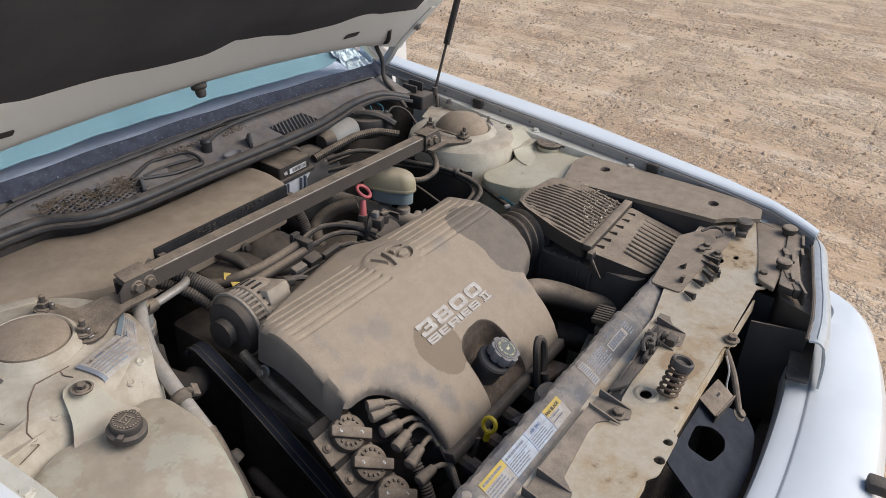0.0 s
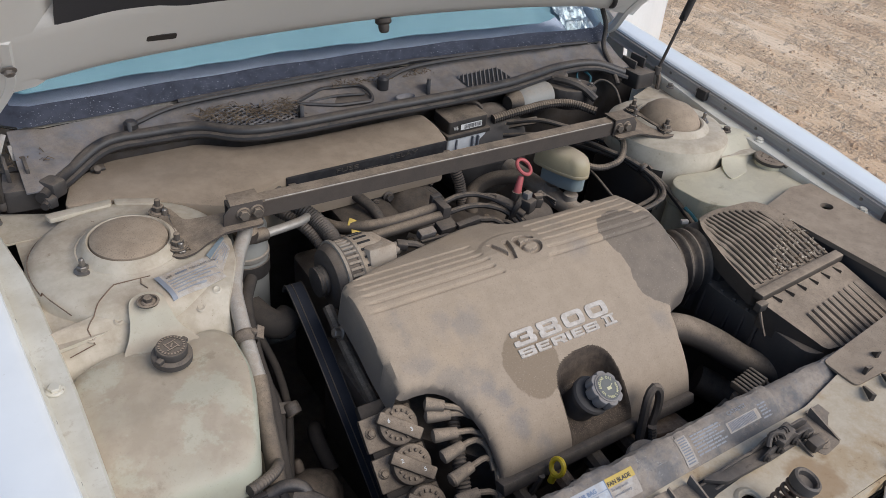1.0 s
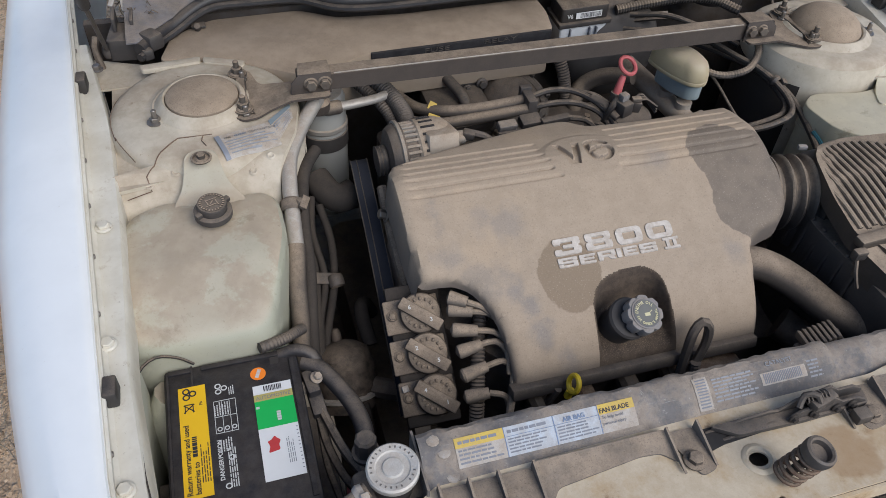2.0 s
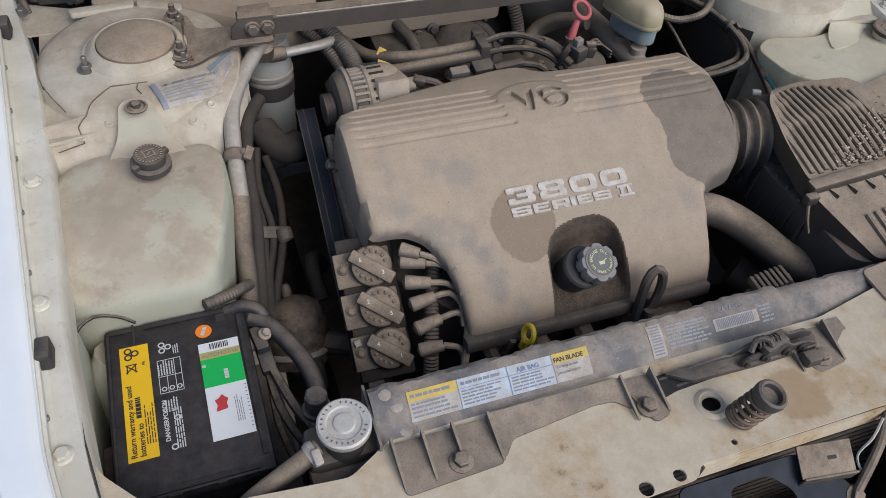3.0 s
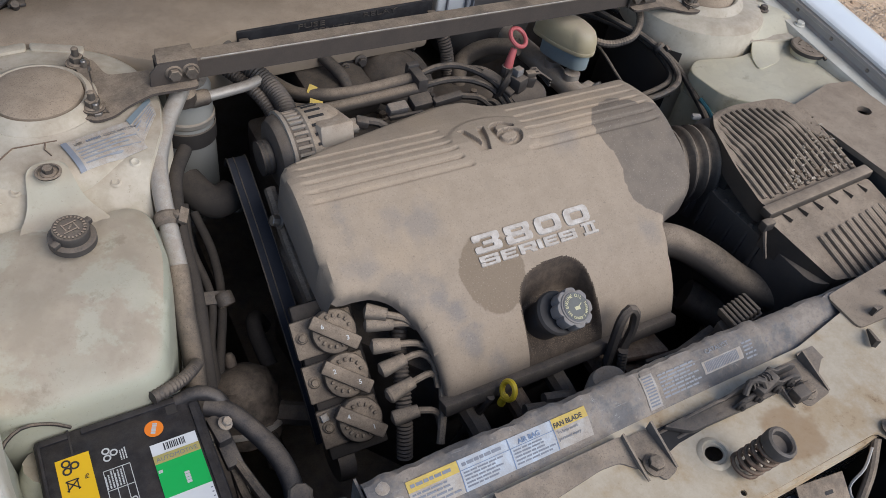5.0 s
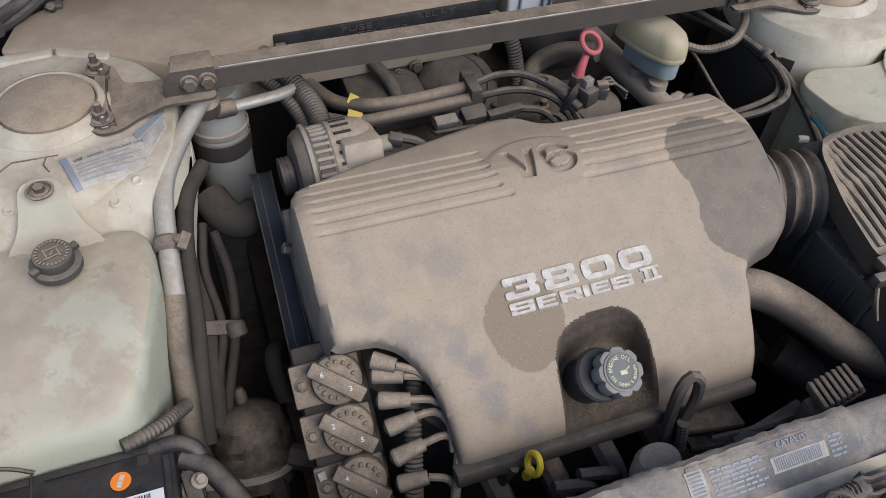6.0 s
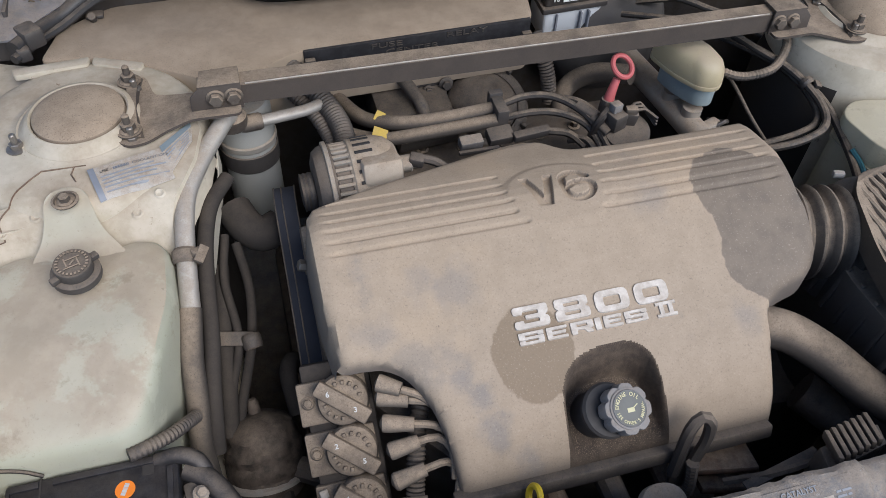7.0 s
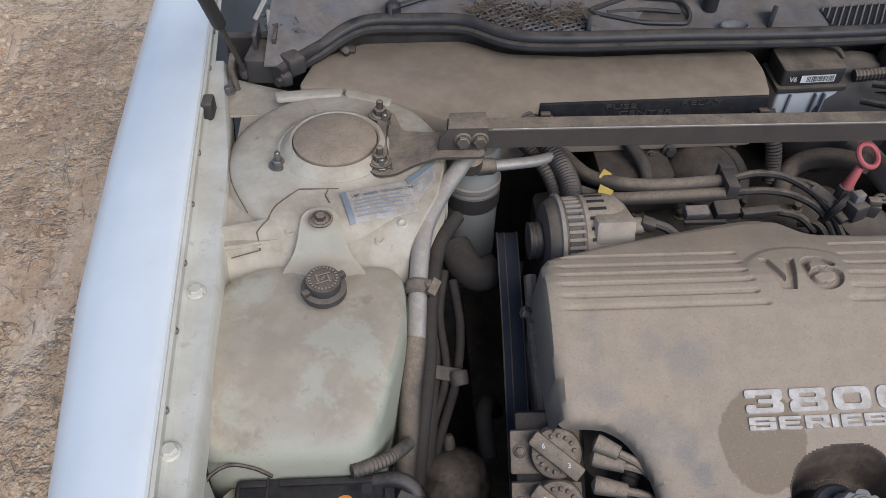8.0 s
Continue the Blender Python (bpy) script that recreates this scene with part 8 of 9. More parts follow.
def build_pump():
    c = thing("compressor", (-0.46, -0.345, 0.50), "round dusty compressor body with raised bands", "compressor")
    m = aimed((-0.455, -0.338, 0.575), (0.05, 0.75, 1)) @ Matrix.Scale(0.88, 4)
    drum = lathe([(0.056, -0.07), (0.060, -0.048), (0.058, -0.040), (0.057, -0.034), (0.060, -0.026), (0.061, -0.016), (0.0585, -0.008), (0.0585, -0.002), (0.0605, 0.005), (0.059, 0.016), (0.055, 0.024), (0.0545, 0.032), (0.048, 0.043), (0.034, 0.053), (0.016, 0.058), (0.0, 0.06)], 64)
    for v in drum.verts:
        out = 0.005 * noise.noise((v.co.x * 45, v.co.y * 45, v.co.z * 60)) + 0.002 * noise.noise((v.co.x * 120, v.co.y * 120, v.co.z * 120))
        v.co += Vector((v.co.x, v.co.y, 0)).normalized() * out if math.hypot(v.co.x, v.co.y) > 0.005 else Vector()
    part("drum", moved(drum, m), "grimy_metal", c, "wrinkled dust-caked casing")
    part("band", moved(lathe([(0.059, -0.050), (0.064, -0.047), (0.064, -0.041), (0.058, -0.038)], 40), m), "pipe", c, "thin metal band")
    part("arm", merge(tube([(-0.415, -0.37, 0.56), (-0.37, -0.40, 0.57), (-0.33, -0.42, 0.58)], 0.018, 10)), "dark_iron", c)
    part("nub", moved(lathe([(0.009, 0), (0.008, 0.014), (0.005, 0.020), (0, 0.021)], 12), aimed((-0.458, -0.300, 0.612), (0, 0.6, 1))), "grimy_metal", c)
    part("stub", tube([(-0.44, -0.385, 0.56), (-0.437, -0.41, 0.545), (-0.436, -0.43, 0.52)], 0.014, 10), "grime_shade", c)


build_pump()

# labels on the near tower
def tower_label():
    tower_z = lambda x, y: float(np.interp(math.hypot(x + 0.605, y - 0.008), (0.10, 0.112, 0.136, 0.146, 0.153, 0.16), (0.9022, 0.9022, 0.8997, 0.8953, 0.885, 0.80)))
    z = lambda x, y: max(tower_z(x, y), apron_z(x, y))
    apron_z = lambda x, y: 0.8995 - 0.05 * smooth_step((-0.05 - y) / 0.10) * 0.3 - 0.075 * smooth_step((-0.125 - y) / 0.075)

    def lab(poly, dz):
        """A flat patch that follows the bent sheet."""
        bm = plate(poly, [], 0.0, 0.0006)
        for y in np.arange(-0.160, 0.0, 0.006):
            bmesh.ops.bisect_plane(bm, geom=[*bm.verts, *bm.edges, *bm.faces], plane_co=(0, y, 0), plane_no=(0, 1, 0))
        for v in bm.verts:
            v.co.z += z(v.co.x, v.co.y) + dz
        return bm
    t = thing("coolant_label", (-0.54, -0.12, 0.89), "dusty white and blue paper label on the tower apron", "label")

    def q(u, v):
        a, b, c, d = (Vector(p) for p in ((-0.596, -0.092), (-0.4727, -0.058), (-0.460, -0.104), (-0.582, -0.140)))
        p = (a * (1 - u) + b * u) * (1 - v) + (d * (1 - u) + c * u) * v
        return (p.x, p.y)
    part("paper", lab([q(0, 0), q(0.72, 0), q(0.72, 1), q(0, 1)], 0.0026), "lab_dirty", t)
    part("blue_edge", lab([q(0, 0), q(0.06, 0), q(0.06, 1), q(0, 1)], 0.0034), "label_edge", t, "blue edge strip")
    w = lambda u, v: tuple((Vector((-0.509, -0.066)) * (1 - u) + Vector((-0.469, -0.022)) * u) * (1 - v) + (Vector((-0.498, -0.106)) * (1 - u) + Vector((-0.4685, -0.060)) * u) * v)
    part("second_paper", lab([w(0, 0), w(1, 0), w(1, 1), w(0, 1)], 0.0028), "lab_dirty", t)
    part("blue_head", lab([w(0, 0), w(1, 0), w(1, 0.26), w(0, 0.26)], 0.0036), "lab_teal", t, "blue heading strip")
    m = Matrix.Translation((*q(0.10, 0.26), z(*q(0.3, 0.2)) + 0.0030)) @ pose(0, 0, 0, 0, 0, 14)
    head = merge(lettering("USE", 0.0064, m, 0.0001), moved(bars(0.016, 0.036, 0, 0.0045, 1, 0, 3, 0.9, broken=False), m), lettering("COOLANT ONLY", 0.0064, m @ pose(0.039, 0, 0), 0.0001))
    for v in head.verts:
        v.co.z = z(v.co.x, v.co.y) + 0.0040
    part("print", head, "ink_grey", t, "grey printed heading", smooth=0)
    rows = []
    for k in range(5):
        v = 0.38 + 0.12 * k
        rows.append(lab([q(0.09, v), q(0.60 + 0.1 * (k % 2), v), q(0.60 + 0.1 * (k % 2), v + 0.035), q(0.09, v + 0.035)], 0.0034))
        rows.append(lab([w(0.08, v - 0.02), w(0.9, v - 0.02), w(0.9, v + 0.03), w(0.08, v + 0.03)], 0.0036))
    part("body_text", merge(*rows), "ink_pale", t, "unreadable lines of print", smooth=0)


tower_label()

# ---------------------------------------------------------------- far side: air box, bottle, tray
def build_airbox():
    a = thing("air_filter_box", (0.45, -0.46, 0.58), "dusty black air filter box with ribbed lids and debris on top", "air box")
    rear_c = [(0.335, -0.492), (0.340, -0.40), (0.358, -0.325), (0.395, -0.286), (0.46, -0.280), (0.525, -0.300), (0.553, -0.345), (0.556, -0.492)]
    rear = rounded(rear_c, 0.02, 4)
    top_z = lambda x, y: 0.843 + 0.030 * smooth_step((y + 0.52) / 0.20) + 0.06 * (x - 0.33) * 0.8
    part("body", prism([(x, y - 0.0) for x, y in rounded([(0.345, -0.61), (0.335, -0.40), (0.36, -0.31), (0.40, -0.278), (0.50, -0.285), (0.56, -0.34), (0.572, -0.64), (0.375, -0.625)], 0.02, 3)], 0.56, 0.795, 0.01), "dust_low", a, "black lower box")
    part("rear_lid", plate(rear, [], -0.035, 0.0, lambda x, y: top_z(x, y) - 0.012 * smooth_step((-0.31 - y) / -0.03)), "dust_black", a, "dust-covered ribbed lid")
    for k in range(16):
        x = 0.347 + 0.0131 * k
        y0, y1 = -0.478 + 0.012 * (k % 2 == 0) * 0.3, -0.300 - 0.05 * abs((k - 6.5) / 8.0) ** 2 - (0.03 if k > 13 else 0) - (0.055 if k == 0 else 0.02 if k == 1 else 0)
        pts = [(x, y0, top_z(x, y0) + 0.001), (x, (y0 + y1) / 2, top_z(x, (y0 + y1) / 2) + 0.002), (x, y1, top_z(x, y1) - 0.006)]
        part("rib", tube(pts, 0.0044, 8, 0.03), "dust_black", a)
    front = rounded([(0.328, -0.506), (0.556, -0.502), (0.572, -0.600), (0.578, -0.645), (0.500, -0.650), (0.372, -0.625)], 0.010, 3)
    fz = lambda x, y: 0.838 + 0.30 * (y + 0.505) + 0.07 * (x - 0.33)
    part("front_lid", plate(front, [], -0.05, 0.0, fz), "dust_black", a, "dust-covered front lid")
    for k in range(10):
        x = 0.398 + 0.0165 * k
        y0, y1 = -0.560 - 0.0, -0.632 - 0.002 * k * 0.5
        part("rib", tube([(x - 0.002, y0 + 0.0015 * k, fz(x, y0) + 0.001), (x + 0.006, y1, fz(x, y1) + 0.001)], 0.0050, 8, 0.03), "dust_black", a)
    part("clip_bar", moved(cbox(0.236, 0.020, 0.016, 0.003), Matrix.Translation((0.443, -0.496, 0.853)) @ pose(0, 0, 0, 0, -4.0, 1.0)), "dust_black", a, "raised clip bar")
    for k in range(6):
        x = 0.362 + 0.034 * k
        part("tooth", prism([(x - 0.004, -0.507), (x + 0.004, -0.507), (x + 0.001, -0.524)], 0.836 + 0.002 * k, 0.843 + 0.002 * k), "dust_black", a)
    part("clip_tab", merge(moved(cbox(0.022, 0.014, 0.018, 0.003), pose(0.322, -0.512, 0.835)), tube([(0.318, -0.515, 0.83), (0.314, -0.53, 0.81), (0.318, -0.54, 0.79)], 0.003, 6)), "dust_mid", a)
    for k in range(6):
        part("side_rib", moved(cbox(0.006, 0.008, 0.08, 0.002), pose(0.338, -0.36 - 0.03 * k, 0.76, 0, 8, 0)), "dust_low", a)
    return top_z


lid_z = build_airbox()


def build_debris():
    r = random.Random(31)
    bm = bmesh.new()
    for k in range(210):
        u = r.random()
        x = 0.40 + 0.155 * u + 0.02 * (r.random() - 0.5)
        y = -0.474 + (0.02 + 0.095 * u) * r.random() ** 1.3
        if x > 0.553:
            continue
        z = lid_z(x, y) + 0.004 + 0.004 * r.random()
        m = Matrix.Translation((x, y, z)) @ Euler((r.random() * 0.7, r.random() * 0.7, r.random() * 6.3)).to_matrix().to_4x4()
        l, w, h = 0.0010 + 0.0030 * r.random() ** 2.5, 0.0007 + 0.0011 * r.random(), 0.0005 + 0.0007 * r.random()
        vs = [bm.verts.new(m @ Vector((sx * l, sy * w, sz * h))) for sx in (-1, 1) for sy in (-1, 1) for sz in (-1, 1)]
        for f in ((0, 1, 3, 2), (4, 6, 7, 5), (0, 4, 5, 1), (2, 3, 7, 6), (0, 2, 6, 4), (1, 5, 7, 3)):
            bm.faces.new([vs[i] for i in f])
    lone("debris", bm, "chips", "small pale wood chips and seed husks on the air box", "debris", kind="stuff", smooth=0)


build_debris()
bellows = thing("intake_bellows", (0.32, -0.32, 0.74), "black ribbed rubber intake bellows coated with dust", "intake hose")
part("ribbed_tube", tube([(0.262, -0.305, 0.795), (0.30, -0.315, 0.800), (0.34, -0.325, 0.802), (0.385, -0.335, 0.802)], lambda t: 0.060 + 0.0060 * math.cos(t * 2 * math.pi * 6.5), 36, 0.0022), "dust_mid", bellows)
part("clamp_band", moved(lathe([(0.060, -0.008), (0.064, -0.006), (0.064, 0.006), (0.060, 0.008)], 32), aimed((0.378, -0.334, 0.802), (1, -0.2, 0))), "dust_low", bellows, "dark clamp band")
lone("duct_corner", moved(lathe([(0.0, 0.078), (0.04, 0.072), (0.066, 0.05), (0.072, 0.0), (0.072, -0.08)], 30), pose(0.405, -0.335, 0.79)), "dust_low", "black rounded air box neck", "air duct")
rad_hose = lone("radiator_hose", tube([(0.10, -0.40, 0.755), (0.17, -0.418, 0.765), (0.225, -0.437, 0.762), (0.275, -0.475, 0.742), (0.320, -0.525, 0.716), (0.370, -0.572, 0.702), (0.430, -0.608, 0.704), (0.485, -0.638, 0.712)], 0.027, 18, 0.008), "hose", "thick dusty rubber radiator hose", "hose")
part("clamp", moved(lathe([(0.0275, -0.006), (0.0292, -0.0055), (0.0292, 0.0055), (0.0275, 0.006)], 24), aimed((0.470, -0.631, 0.7095), (0.85, -0.46, 0.12))), "iron", rad_hose, "dull metal band clamp")
lone("lower_hose_shadow", tube([(0.30, -0.46, 0.62), (0.36, -0.53, 0.60), (0.44, -0.58, 0.60)], 0.03, 14), "dark_iron", "dark hose low behind the radiator", "hose")


def build_coil_duct():
    d = thing("ribbed_duct", (0.25, -0.585, 0.70), "short dusty ribbed plastic duct behind the shroud", "duct")
    for k in range(7):
        x = 0.178 + 0.0105 * k
        part("rib", moved(cbox(0.0065, 0.045, 0.012, 0.002), pose(x, -0.607 + 0.002 * k, 0.782 - 0.0012 * k, -18, 0, -18)), "dust_mid", d)
    part("base", prism([(0.165, -0.63), (0.25, -0.615), (0.255, -0.59), (0.17, -0.60)], 0.72, 0.772, 0.002), "dust_low", d)


build_coil_duct()


def build_washer_bottle():
    w = thing("washer_bottle", (0.62, -0.2, 0.60), "yellowed translucent washer bottle with a black cap beside the tower", "washer bottle")
    poly = rounded([(0.470, -0.150), (0.505, -0.125), (0.60, -0.150), (0.70, -0.130), (0.765, -0.10), (0.775, -0.285), (0.60, -0.335), (0.535, -0.285), (0.480, -0.235)], 0.025, 4)
    bm = prism(poly, 0.60, 0.852, 0.016, 3)
    for v in bm.verts:
        if v.co.z > 0.82:
            v.co.z += 0.05 * (v.co.x - 0.55)
    part("tank", bm, "tank_pale", w, "yellowed tank")
    part("seam", prism([(0.62 + (x - 0.62) * 1.015, -0.21 + (y + 0.21) * 1.03) for x, y in poly], 0.800, 0.806), "tank_pale", w)
    neck = (0.738, -0.190, 0.866)
    part("neck", moved(lathe([(0.030, -0.02), (0.031, 0.004), (0, 0.004)], 24), pose(*neck)), "tank_pale", w)
    part("cap", moved(merge(lathe([(0.034, 0.004), (0.036, 0.006), (0.036, 0.012), (0.033, 0.014), (0.027, 0.013), (0, 0.0135)], 32), cbox(0.022, 0.016, 0.006, 0.002)), pose(*neck)), "dust_mid", w, "dusty black cap")
    m = pose(neck[0], neck[1], neck[2] + 0.0138, 0, 0, -12)
    ring = [moved(cbox(0.0042, 0.0022, 0.0012), m @ Matrix.Rotation(radians(18 * k), 4, "Z") @ pose(0.021, 0, 0)) for k in range(20) if k % 5]
    part("cap_emboss", merge(*ring, moved(cbox(0.016, 0.002, 0.0012), m), moved(cbox(0.002, 0.014, 0.0012), m)), "dust_black", w, "raised dusty marks")
    part("cap_tab", moved(cbox(0.026, 0.018, 0.006, 0.002), pose(neck[0] + 0.012, neck[1] - 0.040, neck[2] + 0.010, 0, 0, -20)), "dust_mid", w)
    ear = rounded([(0.60, -0.20), (0.625, -0.15), (0.66, -0.11), (0.69, -0.045), (0.735, -0.035), (0.765, -0.09), (0.765, -0.15), (0.70, -0.16), (0.67, -0.19)], 0.02, 4)
    part("mounting_ear", plate(ear, [], -0.005, 0.0, lambda x, y: 0.858 + 0.035 * smooth_step((y + 0.17) / 0.08)), "tank_pale", w, "moulded ear bolted to the tower")
    part("bolt", moved(hexbolt(0.0075, 0.010), pose(0.712, -0.075, 0.896)), "dark_iron", w)


build_washer_bottle()
lone("teal_connector", merge(moved(cbox(0.018, 0.026, 0.016, 0.003), pose(0.468, -0.262, 0.80, 20, 0, 20)), tube([(0.468, -0.25, 0.80), (0.472, -0.225, 0.81), (0.468, -0.20, 0.82)], 0.004, 6)), "blue", "small teal wiring connector on the washer bottle", "connector")
lone("white_clip", moved(cbox(0.016, 0.009, 0.009, 0.002), pose(0.392, -0.262, 0.842, 0, 0, -20)), "lab_dirty", "small white plastic clip above the bellows", "clip")


def build_tray():
    t = thing("side_tray", (0.66, -0.5, 0.78), "dust-covered flat black side cover with two holes", "cover panel")
    outer = rounded([(0.556, -0.322), (0.680, -0.292), (0.738, -0.300), (0.742, -0.62), (0.735, -0.70), (0.712, -0.762), (0.660, -0.772), (0.612, -0.706), (0.588, -0.690)], 0.004, 3)
    part("deck", plate(outer, [ring_of(0.683, -0.378, 0.0150, 0.0125, 18), ring_of(0.668, -0.660, 0.0150, 0.0125, 18)], 0.862, 0.872), "thick_dust", t, "tan dust over black plastic")
    part("side_wall", moved(prism([(0.556, -0.322), (0.561, -0.322), (0.593, -0.688), (0.588, -0.688)], 0.780, 0.862), pose(0, 0, 0)), "dust_low", t, "dark upright side")
    for x, y in ((0.683, -0.378), (0.668, -0.660)):
        part("screw", moved(lathe([(0, 0.003), (0.006, 0.0025), (0.009, 0)], 14), pose(x + 0.002, y, 0.852)), "lab_dirty", t, "pale screw in the hole")
        part("hole_floor", moved(lathe([(0, 0.0), (0.014, 0.0), (0.014, -0.002)], 16), pose(x, y, 0.851)), "groove", t)


build_tray()


def front_corner():
    """Dusty sheet, clips and spikes where the tray meets the cross panel."""
    f = thing("corner_shield", (0.52, -0.68, 0.80), "dust-covered black plastic shield with torn clips at the corner", "shield")
    part("sheet", plate(rounded([(0.30, -0.655), (0.50, -0.640), (0.592, -0.690), (0.640, -0.720), (0.600, -0.735), (0.52, -0.740), (0.40, -0.722), (0.30, -0.716)], 0.01, 3), [], -0.004, 0.0, lambda x, y: PANEL_Z + 0.0035 + 0.03 * max(0.0, min(1.0, (x - 0.15) / 0.35))), "thick_dust", f)
    r = random.Random(77)
    for x, y, ang, l in ((0.385, -0.742, 40, 0.045), (0.420, -0.735, 55, 0.05), (0.445, -0.730, 60, 0.045), (0.35, -0.735, 60, 0.03), (0.30, -0.735, 55, 0.03), (0.405, -0.760, 10, 0.03), (0.345, -0.705, 5, 0.028), (0.385, -0.690, 70, 0.012)):
        m = Matrix.Translation((x, y, PANEL_Z + 0.03 * max(0.0, min(1.0, (x - 0.15) / 0.35)) + 0.003)) @ pose(0, 0, 0, 0, 0, ang)
        fin = prism([(-l / 2, -0.003), (l / 2, -0.002), (l / 2, 0.002), (-l / 2, 0.003)], 0.0, 0.014)
        for v in fin.verts:
            if v.co.x > 0 and v.co.z > 0.01:
                v.co.z = 0.003
        part("torn_clip", moved(fin, m), "dust_mid", f, "sharp torn plastic clip")
    for x, y in ((0.470, -0.735), (0.490, -0.705)):
        part("bolt", moved(hexbolt(0.008, 0.010, 1.6), pose(x, y, 0.850)), "iron", f)
    part("wire_loop", tube([(0.525, -0.68, 0.866), (0.545, -0.695, 0.872), (0.545, -0.715, 0.874), (0.53, -0.725, 0.870), (0.515, -0.715, 0.866)], 0.003, 6), "wire", f, "stray black wire")
    part("rubber_stop", merge(moved(lathe([(0.012, 0), (0.012, 0.014), (0.017, 0.016), (0.018, 0.026), (0.014, 0.029), (0, 0.03)], 20), pose(0.590, -0.752, 0.862)), moved(cbox(0.035, 0.022, 0.012, 0.003), pose(0.585, -0.750, 0.862, 0, 0, 20))), "dust_low", f, "black rubber hood stop")


front_corner()

# ---------------------------------------------------------------- radiator shroud and latch
def shroud_section(x):
    low = 0.010 * smooth_step((x - 0.150) / 0.012)
    return [(-0.640, 0.790), (-0.642, 0.829 - low), (-0.645, 0.838 - low), (-0.652, 0.8425 - low), (-0.664, 0.841 - low), (-0.681, 0.8325 - low), (-0.697, 0.821 - low * 0.6), (-0.708, 0.817 - low * 0.4), (-0.714, 0.814), (-0.717, 0.806), (-0.717, 0.790)]


def shroud_top(y):
    pts = [(-q[0], q[1]) for q in shroud_section(0)[2:9]]
    return float(np.interp(-y, [p[0] for p in pts], [p[1] for p in pts]))


def build_shroud():
    s = thing("radiator_shroud", (0.05, -0.68, 0.78), "worn dusty black radiator shroud with warning labels", "radiator shroud")

    def f(u, v):
        x = 0.602 - 1.02 * u
        sec = shroud_section(x)
        k = v * (len(sec) - 1)
        i = min(int(k), len(sec) - 2)
        t = k - i
        wave = (0.0026 * noise.noise((x * 22, 0.3, i)) + 0.0016 * noise.noise((x * 90, 1.3, i))) if i < 4 else 0.0
        return Vector((x, sec[i][0] + (sec[i + 1][0] - sec[i][0]) * t + wave, sec[i][1] + (sec[i + 1][1] - sec[i][1]) * t + wave))
    part("body", sheet(f, 150, 20, 0.003), "shroud", s)
    part("end_wall", prism([(-0.421, -0.634), (-0.418, -0.634), (-0.418, -0.715), (-0.421, -0.715)], 0.790, 0.832), "shroud", s)
    # tabs with ribs and bolts
    for x0, x1, bx in ((-0.408, -0.292, -0.338), (-0.118, -0.076, -0.098), (0.122, 0.186, 0.158)):
        tab = [(x0, -0.712), (x1, -0.712), (x1 + 0.003, -0.770), (x0 + (0.02 if x0 > -0.3 else 0.0), -0.776)]
        part("tab", prism(rounded(tab, 0.008, 3), 0.8185, 0.8215), "shroud_dust", s, "mounting tab")
        for xr in ((x0, x0 + 0.036, x0 + 0.072, x1) if x0 < -0.3 else (x0, x1)):
            fin = prism([(xr - 0.0015, -0.712), (xr + 0.0015, -0.712), (xr + 0.003, -0.768), (xr, -0.768)], 0.8215, 0.840)
            for v in fin.verts:
                if v.co.z > 0.83 and v.co.y < -0.75:
                    v.co.z = 0.8225
                elif v.co.z > 0.83:
                    v.co.z = 0.838
            part("fin", fin, "shroud_dust", s)
        part("bolt", moved(hexbolt(0.0095, 0.010, 1.5), pose(bx, -0.755, 0.8215)), "iron", s, "dark hexagon bolt")
    skirt = prism(rounded([(-0.292, -0.711), (-0.118, -0.711), (-0.116, -0.752), (-0.134, -0.735), (-0.160, -0.733), (-0.270, -0.745), (-0.284, -0.762), (-0.292, -0.766)], 0.005, 2), 0.8185, 0.8210)
    for v in skirt.verts:
        v.co.z += 0.010 * smooth_step((v.co.y + 0.732) / 0.020)
    part("skirt", skirt, "shroud_dust", s, "dusty front skirt")
    skirt = prism(rounded([(0.186, -0.708), (0.420, -0.700), (0.300, -0.722), (0.215, -0.728), (0.190, -0.745)], 0.004, 2), 0.8215, 0.8240)
    part("skirt", skirt, "shroud_dust", s, "dusty front skirt")
    for k, (x, y) in enumerate(((-0.40, -0.66), (-0.385, -0.70), (-0.39, -0.675))):
        part("old_stain", moved(lathe([(0, 0.0008), (0.006, 0.0006), (0.008, 0)], 10), pose(x, y, shroud_top(y) + 0.0005)), "lab_dirty", s)

    slope = lambda y: math.degrees(math.atan2(shroud_top(y + 0.004) - shroud_top(y - 0.004), 0.008))

    def on(x0, x1, y0, y1, dz):
        """A patch that follows the slope of the shroud."""
        n = 6
        return sheet(lambda u, v: Vector((x0 + (x1 - x0) * u, y0 + (y1 - y0) * v, shroud_top(y0 + (y1 - y0) * v) + dz)), 2, n, 0.0003)

    def print_on(x0, x1, y0, y1, rows, seed, dz):
        r = random.Random(seed)
        out = []
        pitch = (y1 - y0) / rows
        for i in range(rows):
            ya = y0 + pitch * (i + 0.25)
            x = x0
            end = x1 - (x1 - x0) * 0.3 * r.random()
            while x < end - 0.002:
                w = min(end - x, 0.004 + 0.010 * r.random())
                out.append(on(x, x + w, ya, ya + pitch * 0.45, dz))
                x += w + 0.0014
        return merge(*out)

    def words(text, x, y, size, bold=0.0002):
        return lettering(text, size, Matrix.Translation((x, y, shroud_top(y) + 0.0016)) @ pose(0, 0, 0, slope(y + size * 0.3), 0, 0), 0.0001, bold)
    y0, y1 = -0.694, -0.664
    xs = (-0.376, -0.314, -0.250, -0.191, -0.142)
